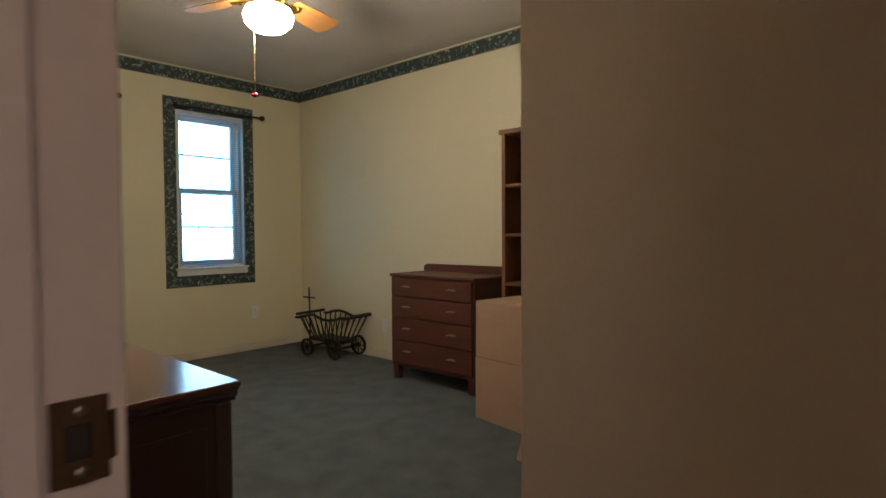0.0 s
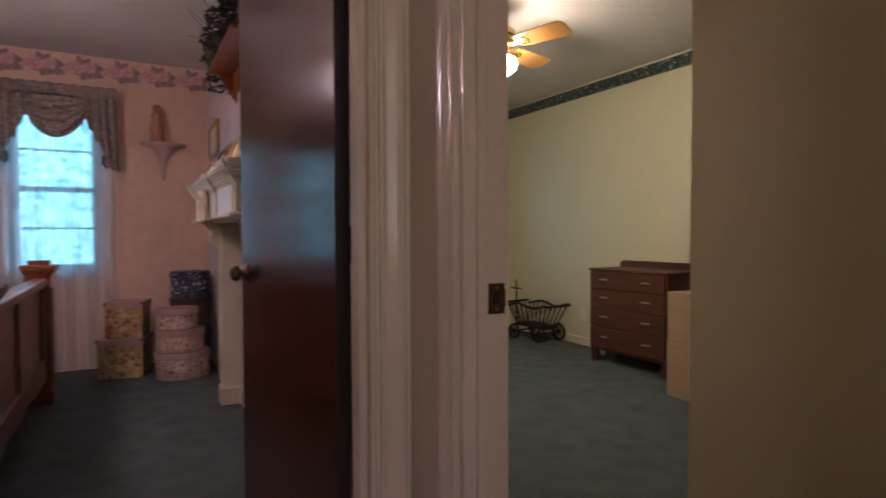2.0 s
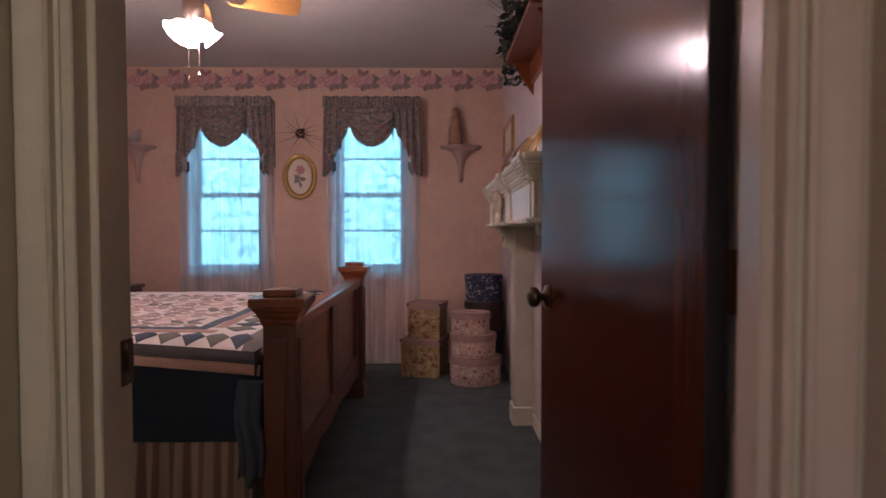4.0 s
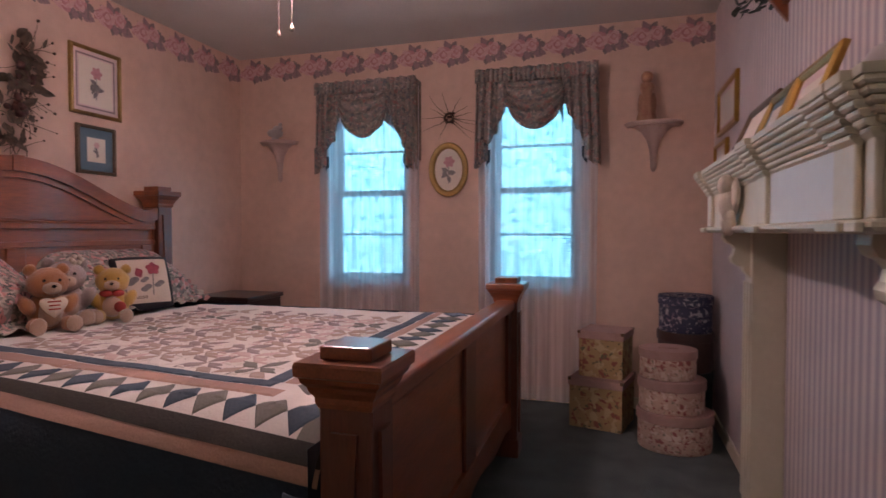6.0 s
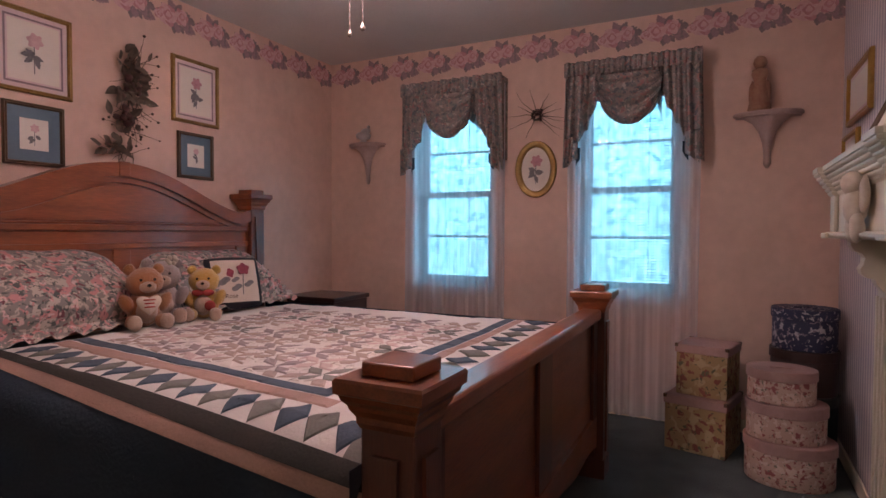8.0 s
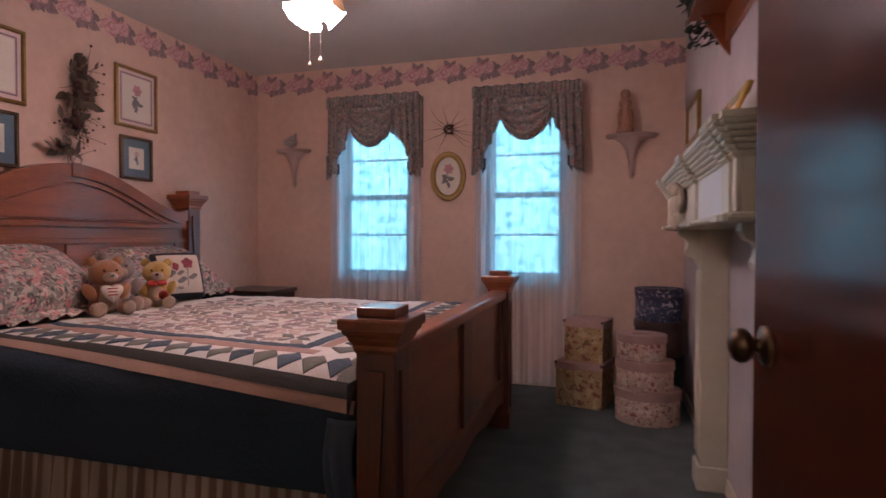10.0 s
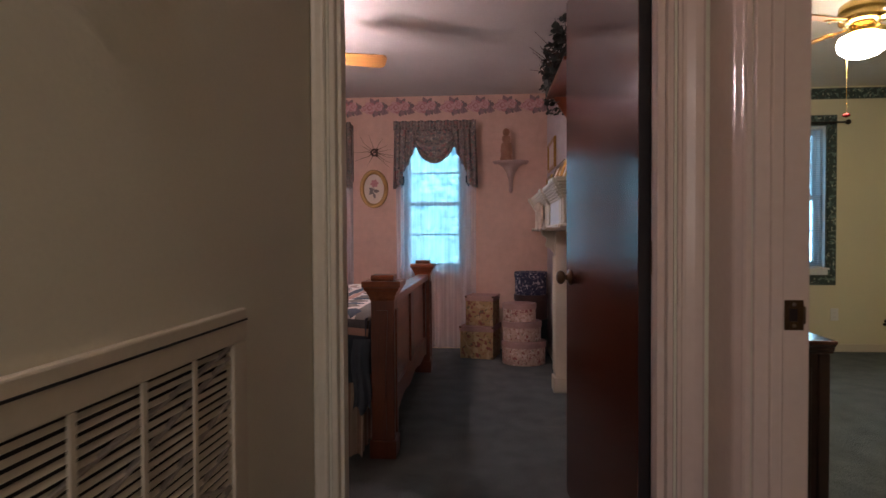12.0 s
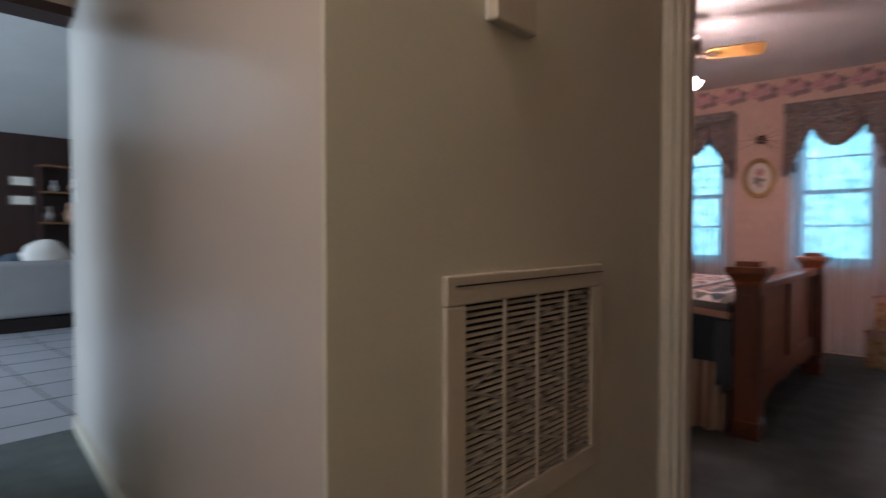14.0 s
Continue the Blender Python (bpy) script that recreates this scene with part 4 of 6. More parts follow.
for s in (-1, 1):
    part("armrest", bx(s * 1.0 - 0.09, s * 1.0 + 0.09, -0.1, 0.75, 0.14, 0.62, 0.05, seg=3), SOFA_CLOTH, sofa)
for x, m_ in ((0.30, PALE_CLOTH), (0.02, BLUE_CLOTH), (-0.30, SOFA_CLOTH)):
    c = thing("cushion", "plump cushion leaning on the sofa back", "cushion", (-7.35 - 0.2, 0.05 + x, 0.45), 90)
    part("cover", ball((0, 0, 0.26 if x > 0.1 else 0.19), 0.26 if x > 0.1 else 0.19, None, 3, (1, 0.45, 1), 0, 0.12), m_, c, "", True)
for z in (1.49, 1.75):
    p = thing("framed_picture", "small framed picture on dark panelling", "picture", (-9.440, 0.535, z), 90)
    part("frame", bx(-0.135, 0.135, -0.02, 0, -0.075, 0.075, 0.005, seg=1), BROWN_FRAME, p)
    part("print", bx(-0.115, 0.115, -0.0225, -0.02, -0.055, 0.055), PAPER, p)


cab = thing("display_shelf", "dark wood display shelf with ornaments on the panelled wall", "shelf", (-9.44, 0.98, 0), 90)
for z in (1.20, 1.62, 1.98):
    part("shelf_board", bx(-0.28, 0.28, -0.22, 0, z - 0.03, z, 0.004, seg=1), CASE_WOOD, cab)
for x in (-0.28, 0.255):
    part("side_panel", bx(x, x + 0.025, -0.20, -0.001, 0.0, 1.95), DARK_WOOD, cab)
for x, z, h in ((-0.17, 1.20, 0.22), (0.10, 1.20, 0.28), (-0.10, 1.62, 0.16), (0.14, 1.62, 0.20)):
    o = thing("ornament", "small pale ornament on the dark display shelf", "ornament", (-9.33, 0.98 + x, z), 0, "display shelf ornaments")
    part("body", lathe([(h * 0.20, 0), (h * 0.26, h * 0.2), (h * 0.30, h * 0.45), (h * 0.14, h * 0.7), (h * 0.18, h * 0.9), (h * 0.08, h)], 14), CERAMIC if x < 0 else FIGURE, o, "", True)

# ---------- bed ----------
bed = thing("bed", "large cherry-oak panel bed with arched headboard and square posts", "bed", (0, 0, 0))
BY0, BY1 = 1.79, 3.555          # post centres
BX0, BX1 = -2.945, -0.788


def bed_post(cx, cy, top, w, name="post"):
    h = w / 2
    bm = bx(cx - h, cx + h, cy - h, cy + h, 0.0, top - 0.075, 0.006)
    bx(cx - h - 0.008, cx + h + 0.008, cy - h - 0.008, cy + h + 0.008, 0.0, 0.09, 0.005, bm=bm)
    p = part(name, bm, BED_WOOD_UP_SHADED, bed)
    prof = [(h, -0.115), (h + 0.005, -0.104), (h + 0.006, -0.092), (h + 0.015, -0.078), (h + 0.017, -0.070), (h + 0.026, -0.060), (h + 0.029, -0.050), (h + 0.036, -0.046), (h + 0.037, -0.024), (h + 0.034, -0.018)]
    t = bmesh.new()
    rings = [[t.verts.new((cx + sx * r, cy + sy * r, top + z)) for sx, sy in ((-1, -1), (1, -1), (1, 1), (-1, 1))] for r, z in prof]
    for a, b in zip(rings, rings[1:]):
        for i in range(4):
            t.faces.new((a[i], a[(i + 1) % 4], b[(i + 1) % 4], b[i]))
    t.faces.new(list(reversed(rings[0])))
    t.faces.new(rings[-1])
    part("cap", t, BED_WOOD, p)
    part("cap_block", bx(cx - h * 0.98, cx + h * 0.98, cy - h * 0.98, cy + h * 0.98, top - 0.018, top + 0.010, 0.004), BED_WOOD, p)
    # applied tapered pilaster on the outer faces
    for nx, ny in ((0, -1), (1, 0)):
        pts = [(-0.028, top - 0.16), (0.028, top - 0.16), (0.014, top - 0.50), (0.020, 0.12), (-0.020, 0.12), (-0.014, top - 0.50)]
        if ny:
            t = extrude([(cx + u, v) for u, v in pts], "y", cy - h - 0.009, cy - h - 0.0005)
        else:
            t = extrude([(cy + u, v) for u, v in pts], "x", cx + h + 0.0005, cx + h + 0.009)
        part("pilaster", t, BED_WOOD_UP_SHADED, p)
    return p


for y in (BY0, BY1):
    bed_post(BX1, y, 0.885, 0.114)
    bed_post(BX0, y, 1.385, 0.11)
fx = BX1
part("foot_rail", bx(fx - 0.045, fx + 0.045, BY0 + 0.0575, BY1 - 0.0575, 0.735, 0.785, 0.012, seg=3), BED_WOOD, bed)
part("foot_panel", bx(fx - 0.02, fx + 0.012, BY0 + 0.0575, BY1 - 0.0575, 0.19, 0.735), BED_WOOD, bed)
part("foot_bottom_rail", extrude([(BY0 + 0.0575, 0.29), (BY1 - 0.0575, 0.29)] + [(BY1 - 0.0575 - (BY1 - BY0 - 0.115) * i / 24, 0.145 + 0.035 * math.sin(math.pi * i / 24) + 0.012 * math.sin(6 * math.pi * i / 24)) for i in range(25)], "x", fx - 0.03, fx + 0.028), BED_WOOD, bed)
for k in range(3):
    y = BY0 + 0.0575 + (BY1 - BY0 - 0.115) * k / 2
    y0 = max(y - 0.075, BY0 + 0.058)
    y1 = min(y + 0.075, BY1 - 0.058)
    part("stile", bx(fx + 0.012, fx + 0.027, y0, y1, 0.29, 0.735, 0.003, seg=1), BED_WOOD_UP_SHADED, bed)

# headboard: arched crest over moulded panels
cy, half = (BY0 + BY1) / 2, (BY1 - BY0) / 2 - 0.055


def arch(s):
    """Crest height for s from -1 to 1: a bow that sweeps out into flat shoulders."""
    a = abs(s)
    return 1.245 + 0.225 * (math.cos(math.pi * min(a / 0.93, 1)) * 0.5 + 0.5) ** 0.8 + (0.02 * max(0, (a - 0.9) / 0.1))


N = 48
top_pts = [(cy + half * (2 * i / N - 1), arch(2 * i / N - 1)) for i in range(N + 1)]
low_pts = [(y, z - 0.07) for y, z in top_pts]
part("crest_rail", extrude(top_pts + list(reversed(low_pts)), "x", BX0 - 0.03, BX0 + 0.050), BED_WOOD, bed)
part("crest_bead", extrude([(y, z - 0.070) for y, z in top_pts] + [(y, z - 0.098) for y, z in reversed(top_pts)], "x", BX0 - 0.02, BX0 + 0.032), BED_WOOD, bed)
part("arched_panel", extrude([(y, z - 0.095) for y, z in top_pts] + [(top_pts[-1][0], 1.03), (top_pts[0][0], 1.03)], "x", BX0 - 0.02, BX0 + 0.014), BED_WOOD, bed)
part("keystone", bx(BX0 + 0.050, BX0 + 0.056, cy - 0.028, cy + 0.028, 1.40, 1.474, 0.002, seg=1), BED_WOOD, bed)
in_top = [(cy + half * 0.74 * s, 1.20 + 0.155 * (math.cos(math.pi * abs(s)) * 0.5 + 0.5)) for s in [2 * i / 30 - 1 for i in range(31)]]
part("raised_panel", extrude(in_top + [(in_top[-1][0], 1.185), (in_top[0][0], 1.185)], "x", BX0 + 0.014, BX0 + 0.026), BED_WOOD, bed)
for z0, z1, d in ((1.135, 1.165, 0.034), (1.165, 1.178, 0.024), (1.045, 1.075, 0.030)):
    part("moulding", bx(BX0 - 0.015, BX0 + d, cy - half, cy + half, z0, z1, 0.005), BED_WOOD, bed)
part("lower_panel", bx(BX0 - 0.02, BX0 + 0.012, cy - half, cy + half, 0.45, 1.045), BED_WOOD, bed)
for k in range(3):
    y = cy - half + 0.05 + (half - 0.05) * k
    part("stile", bx(BX0 + 0.012, BX0 + 0.026, y - 0.045, y + 0.045, 0.45, 1.045, 0.003, seg=1), BED_WOOD, bed)
for y in (BY0 - 0.01, BY1 + 0.01):
    part("side_rail", bx(BX0 + 0.055, BX1 - 0.057, y - 0.014, y + 0.014, 0.26, 0.40, 0.003, seg=1), BED_WOOD, bed)

# mattress, skirt, coverlet, quilt
MX0, MX1, MY0, MY1, MT = -2.88, -0.885, 1.775, 3.57, 0.683
mt = thing("mattress", "thick mattress on its box spring under the bedclothes", "mattress", (0, 0, 0))
part("mattress_body", bx(MX0, MX1, MY0 + 0.03, MY1 - 0.03, 0.40, MT - 0.01, 0.05, seg=3), CREAM_CLOTH, mt)
part("box_spring", bx(MX0, MX1, MY0 + 0.045, MY1 - 0.045, 0.20, 0.40, 0.02), CREAM_CLOTH, mt)

sk = thing("bed_skirt", "gathered striped bed skirt hanging to the carpet", "bed skirt", (0, 0, 0))
rnd = random.Random(3)


def skirt(u, v):
    x = MX0 + u * (MX1 - MX0)
    return (x, MY0 - 0.012 - 0.028 * (1 - v * 0.92) * math.sin(x * 88 + 2.6 * math.sin(x * 9)) - 0.03 * (1 - v), 0.012 + 0.40 * v)


part("skirt_side", sheet(skirt, 260, 8), SKIRT, sk, "", True)
part("skirt_far_side", sheet(lambda u, v: (MX0 + u * (MX1 - MX0), MY1 + 0.02 + 0.012 * math.sin(u * 150), 0.012 + 0.40 * v), 160, 4), SKIRT, sk, "", True)
part("skirt_foot", sheet(lambda u, v: (MX1 - 0.02 + 0.25 * 0.0 + 0.010 * math.sin(u * 120), MY0 + u * (MY1 - MY0), 0.012 + 0.30 * v), 120, 4), SKIRT, sk, "", True)


def drape(d):
    """Bed cross-section from the centre of the near side outward: distance d over the edge gives y and z."""
    r = 0.145
    if d < 0:
        return MY0 + r * 0.9 - d, MT + 0.012
    a = d / r
    if a < math.pi / 2:
        return MY0 + r * 0.9 - r * math.sin(a), MT + 0.012 - r * (1 - math.cos(a))
    return MY0 - r * 0.1 - 0.02 * min(1, (d - r * 1.57) / 0.3), MT + 0.012 - r - (d - r * math.pi / 2)


def over(x0, x1, d0, d1, lift, nu, nv, wob=0.006):
    def fn(u, v):
        x, d = x0 + u * (x1 - x0), d0 + v * (d1 - d0)
        y, z = drape(d)
        w = wob * noise.noise(Vector((x * 5, d * 6, 1.3)))
        if d < 0:
            return (x, y, z + lift + w)
        k = min(1, d / 0.11)
        return (x, y - lift * k - abs(w) * k, z + lift * (1 - k) + w * (1 - k))
    return fn


cv = thing("coverlet", "navy blue coverlet hanging down the side of the bed", "coverlet", (0, 0, 0))
part("side_drop", sheet(over(MX0 - 0.02, MX1 + 0.01, -0.3, 0.41, 0.004, 80, 24, 0.010), 80, 40), NAVY_CLOTH, cv, "", True)
part("far_drop", sheet(lambda u, v: (MX0 + u * (MX1 - MX0 + 0.01), MY1 + 0.035 + 0.01 * noise.noise(Vector((u * 9, v, 0))), MT - 0.30 + 0.31 * v), 40, 8), NAVY_CLOTH, cv, "", True)
part("foot_drop", sheet(lambda u, v: (MX1 + 0.010, MY0 - 0.035 + u * 0.3, 0.30 + 0.38 * v), 6, 8), BLUE_CLOTH, cv, "", True)

part("corner_drape", sheet(lambda u, v: (-0.935 + 0.085 * u + 0.008 * math.sin(v * 7), MY0 - 0.036 - 0.010 * math.sin(u * 14 + 2 * v) * (1 - v) - 0.012 * math.sin(math.pi * u), 0.235 + 0.02 * math.sin(u * 9) * (1 - v) + 0.35 * v), 30, 20, thick=0.004), BLUE_CLOTH, cv, "slate blue corner bunched beside the post", True)

qu = thing("quilt", "patchwork quilt of cream, blue and rose pinwheels with a diamond border", "quilt", (0, 0, 0))
QX0, QX1 = -2.55, MX1 - 0.058
LIFT = 0.010


def qpoint(x, d, up=0.0):
    d += 0.055 - (0.09 + 0.06 * min(1.0, max(0.0, -d / 0.25))) * (-1.1 - x) * min(1.0, max(0.0, 1 + d / 1.6))      # laid a little askew
    y, z = drape(d)
    w = 0.007 * noise.noise(Vector((x * 5, d * 6, 1.3))) + 0.004 * noise.noise(Vector((x * 17, d * 19, 4.1)))
    if d < 0:
        return Vector((x, y, z + LIFT + w + up))
    k = min(1, d / 0.11)
    return Vector((x, y - (LIFT + up) * k, z + (LIFT + up) * (1 - k)))


def band(name, x0, x1, d0, d1, m, up=0.0, label=""):
    return part(name, sheet(lambda u, v: qpoint(x0 + u * (x1 - x0), d0 + v * (d1 - d0), up), 90, max(4, int((d1 - d0) / 0.02))), m, qu, label, True)


FAR = -(MY1 - MY0) + 0.15
band("ground_cloth", QX0, QX1, FAR, 0.032, PALE_CLOTH)
QF = MX1 + 0.022                 # the binding runs on over the foot
band("moss_binding", QX0, QF, 0.022, 0.070, MOSS_CLOTH, 0.004)
band("peach_edge", QX0, QF, 0.068, 0.108, ROSE_CLOTH, 0.002)
band("foot_binding", QX1, QF, FAR, 0.022, GREY_CLOTH, 0.003, "grey-green foot binding")


def puffed(pts, up=0.006):
    """A finely divided patch that follows the rounded edge of the bed."""
    ring = [(a[0] + (b[0] - a[0]) * k / 5, a[1] + (b[1] - a[1]) * k / 5) for a, b in zip(pts, pts[1:] + pts[:1]) for k in range(5)]
    cx_, cd_ = sum(p[0] for p in pts) / len(pts), sum(p[1] for p in pts) / len(pts)
    t = bmesh.new()
    rows = []
    for s_, h_ in ((1.0, 0.0015), (0.86, up), (0.58, up * 1.3), (0.28, up * 1.4)):
        rows.append([t.verts.new(qpoint(cx_ + (x - cx_) * s_, cd_ + (d - cd_) * s_, h_)) for x, d in ring])
    m_ = len(ring)
    for a, b in zip(rows, rows[1:]):
        for i in range(m_):
            t.faces.new((a[i], a[(i + 1) % m_], b[(i + 1) % m_], b[i]))
    t.faces.new(rows[-1])
    bmesh.ops.recalc_face_normals(t, faces=t.faces)
    if sum((f.normal.z for f in t.faces)) < 0:
        bmesh.ops.reverse_faces(t, faces=t.faces)
    return t


def patch(bm, pts, up=0.006):
    """A slightly puffed patch over the quilt from (x, d) corners."""
    t = bmesh.new()
    n = len(pts)
    cx_, cd_ = sum(p[0] for p in pts) / n, sum(p[1] for p in pts) / n
    outer = [t.verts.new(qpoint(x, d, 0.0012)) for x, d in pts]
    mid = [t.verts.new(qpoint(cx_ + (x - cx_) * 0.72, cd_ + (d - cd_) * 0.72, up)) for x, d in pts]
    for i in range(n):
        t.faces.new((outer[i], outer[(i + 1) % n], mid[(i + 1) % n], mid[i]))
    t.faces.new(mid)
    bmesh.ops.recalc_face_normals(t, faces=t.faces)
    for f in t.faces:
        if f.normal.z < 0 and f.calc_center_median().z > MT:
            f.normal_flip()
    return merged(bm, t)


# diamond border along the near side and the foot
dw = 0.0925
k = 0
x = QX0 + 0.06
while x + dw < QX1 + 0.07:
    part("diamond_patch", puffed([(x, -0.044), (x + dw / 2, -0.108), (x + dw, -0.044), (x + dw / 2, 0.020)]), (BLUE_CLOTH, GREY_CLOTH)[k % 2], qu)
    x, k = x + dw, k + 1
d, dw = -0.165, 0.105
while d - dw > FAR:
    part("diamond_patch", puffed([(QX1 - 0.085, d), (QX1 - 0.150, d - dw / 2), (QX1 - 0.085, d - dw), (QX1 - 0.020, d - dw / 2)]), (BLUE_CLOTH, GREY_CLOTH)[k % 2], qu)
    d, k = d - dw, k + 1


def strip(name, pts, m):
    part(name, patch(None, pts, 0.004), m, qu)


S0, S1, S2 = -0.115, -0.175, -0.230
n = 14
for i in range(n):
    a, b = QX0 + 0.02 + (QX1 - 0.16 - QX0 - 0.02) * i / n, QX0 + 0.02 + (QX1 - 0.16 - QX0 - 0.02) * (i + 1) / n
    strip("peach_strip", [(a, S0), (b, S0), (b, S1), (a, S1)], ROSE_CLOTH)
    strip("blue_strip", [(a, S1 - 0.004), (min(b, QX1 - 0.215), S1 - 0.004), (min(b, QX1 - 0.215), S2), (a, S2)], BLUE_CLOTH)
n = 12
for i in range(n):
    a, b = S2 + (FAR - S2) * i / n, S2 + (FAR - S2) * (i + 1) / n
    strip("peach_strip", [(QX1 - 0.158, a), (QX1 - 0.158, b), (QX1 - 0.205, b), (QX1 - 0.205, a)], ROSE_CLOTH)
    strip("blue_strip", [(QX1 - 0.209, a), (QX1 - 0.209, b), (QX1 - 0.262, b), (QX1 - 0.262, a)], BLUE_CLOTH)
# pinwheel field: slanted diamonds of cloth whirling round every block's centre and corner
blades = {"slate": bmesh.new(), "tan": bmesh.new(), "mauve": bmesh.new(), "blush": bmesh.new(), "cream": bmesh.new()}
bs_ = 0.205
rnd = random.Random(21)
nx_, nd_ = int((QX1 - 0.275 - QX0) / bs_), int((S2 - 0.006 - FAR) / bs_)
for i in range(nx_):
    for j in range(nd_):
        gx, gd = QX1 - 0.272 - (i + 0.5) * bs_, S2 - 0.008 - (j + 0.5) * bs_
        for ox, od, kinds in ((0.0, 0.0, ("slate", "mauve", "tan", "mauve")), (0.5, 0.5, ("tan", "blush", "cream", "tan")), (0.5, 0.0, ("cream",)), (0.0, 0.5, ("cream", "blush"))):
            kind_ = kinds[(i * 3 + j * 2) % len(kinds)] if rnd.random() < 0.8 else rnd.choice(kinds)
            for r_ in range(4):
                pts = [(0.01, -0.02), (0.29, -0.01), (0.50, 0.27), (0.21, 0.25)]
                if ox != od:
                    pts = [(0.03, 0.02), (0.22, 0.03), (0.23, 0.20)]
                for _ in range(r_):
                    pts = [(-v, u) for u, v in pts]
                q_ = [(gx + (u + ox) * bs_, gd + (v + od) * bs_) for u, v in pts]
                if max(x_ for x_, _ in q_) < QX1 - 0.266 and max(d_ for _, d_ in q_) < S2 and min(d_ for _, d_ in q_) > FAR + 0.01:
                    patch(blades[kind_], q_, 0.004)
for kind_, m_ in (("slate", GREY_CLOTH), ("tan", TAN_CLOTH), ("mauve", MAUVE_CLOTH), ("blush", BLUSH_CLOTH), ("cream", PALE_CLOTH)):
    tagged(part("pinwheel_patchwork", blades[kind_], m_, qu), "%s pinwheel blades" % kind_, "", "", "stuff")


# ---------- pillows, cushion and plush toys ----------
def pillow(name, label, at, turn, w, h, d, m, lean, ruffle=True, category="pillow"):
    p = thing(name, label, category, at, turn)
    rot = Matrix.Rotation(radians(-lean), 4, "X")

    def surf(sign):
        def fn(u, v):
            a, b = 2 * u - 1, 2 * v - 1
            puff = max(0, (1 - a ** 4) * (1 - b ** 4)) ** 0.6
            x = a * w / 2 * (1 - 0.05 * b * b)
            z = h / 2 + b * h / 2 * (1 - 0.06 * a * a)
            return rot @ Vector((x, sign * puff * d / 2 * (1 + 0.15 * noise.noise(Vector((a * 2, b * 2, w * 9)))), z))
        return fn
    bm = sheet(surf(-1), 26, 18)
    sheet(surf(1), 26, 18, bm)
    part("cover", bm, m, p, "", True)
    if ruffle:
        bm = bmesh.new()
        n = 160
        per = []
        for i in range(n):
            t_ = 4 * i / n
            s, f = int(t_), t_ - int(t_)
            a, b = ((2 * f - 1, -1), (1, 2 * f - 1), (1 - 2 * f, 1), (-1, 1 - 2 * f))[s]
            per.append((a, b))
        t = bmesh.new()
        inn = [t.verts.new(rot @ Vector((a * w / 2 * 0.97, 0, h / 2 + b * h / 2 * 0.97))) for a, b in per]
        out = [t.verts.new(rot @ Vector((a * (w / 2 + 0.05), 0.016 * math.sin(i * 1.5), h / 2 + b * (h / 2 + 0.05)))) for i, (a, b) in enumerate(per)]
        for i in range(n):
            t.faces.new((inn[i], inn[(i + 1) % n], out[(i + 1) % n], out[i]))
        part("ruffle", t, m, p, "gathered floral ruffle", True)
    return p


PZ = MT + 0.022
pillow("pillow_sham", "floral ruffled pillow sham leaning on the headboard", (-2.60, 2.22, PZ + 0.045), 95, 0.86, 0.45, 0.24, SHAM, 55)
pillow("pillow_sham", "floral ruffled pillow sham leaning on the headboard", (-2.66, 3.14, PZ + 0.045), 88, 0.80, 0.44, 0.22, SHAM, 57)

cu = pillow("rose_cushion", "square black and cream cushion with an embroidered rose", (-2.62, 3.12, PZ + 0.005), 64, 0.30, 0.30, 0.09, BLACK_CLOTH, 22, False, "cushion")
rot = Matrix.Rotation(radians(-22), 4, "X")


def cpt(a, b, out=0.0):
    puff = max(0, (1 - a ** 4) * (1 - b ** 4)) ** 0.6
    return rot @ Vector((a * 0.15, -puff * 0.045 - 0.004 - out, 0.15 + b * 0.15))


part("cream_panel", sheet(lambda u, v: cpt((2 * u - 1) * 0.80, (2 * v - 1) * 0.80, 0.003), 12, 12), CREAM_CLOTH, cu, "cream woven panel", True)


def flat(pts):
    t = bmesh.new()
    t.faces.new([t.verts.new(cpt(a, b, 0.006)) for a, b in pts])
    return t


def blob(a, b, r, lobes, amp, sq=1.0):
    return [(a + r * (1 + amp * math.sin(lobes * t_)) * math.cos(t_), b + sq * r * (1 + amp * math.sin(lobes * t_)) * math.sin(t_)) for t_ in (2 * math.pi * i / 24 for i in range(24))]


part("rose_head", flat(blob(0.30, 0.42, 0.22, 5, 0.15)), RED_PETAL, cu, "embroidered crimson rose")
part("rose_bud", flat(blob(-0.18, 0.28, 0.13, 4, 0.12, 1.3)), RED_PETAL, cu)
part("stem", flat([(0.26, 0.25), (0.30, 0.25), (0.22, -0.55), (0.18, -0.55)]), LEAF_PRINT, cu)
for a, b, r in ((-0.42, -0.02, 0.20), (0.0, -0.28, 0.17), (0.45, -0.15, 0.16), (-0.02, 0.02, 0.13)):
    part("leaf", flat(blob(a, b, r, 2, 0.35, 0.7)), LEAF_PRINT, cu)
fc = bpy.data.curves.new("lettering", "FONT")
fc.body, fc.size, fc.extrude, fc.align_x = "Rose", 0.034, 0.0006, "CENTER"
tx = new("lettering", fc)
tx.data.materials.append(DRY_FLOWER)
tx.parent = cu
tx.matrix_basis = Matrix.Translation(cpt(-0.22, -0.66, 0.010)) @ rot @ Matrix.Rotation(radians(90), 4, "X")


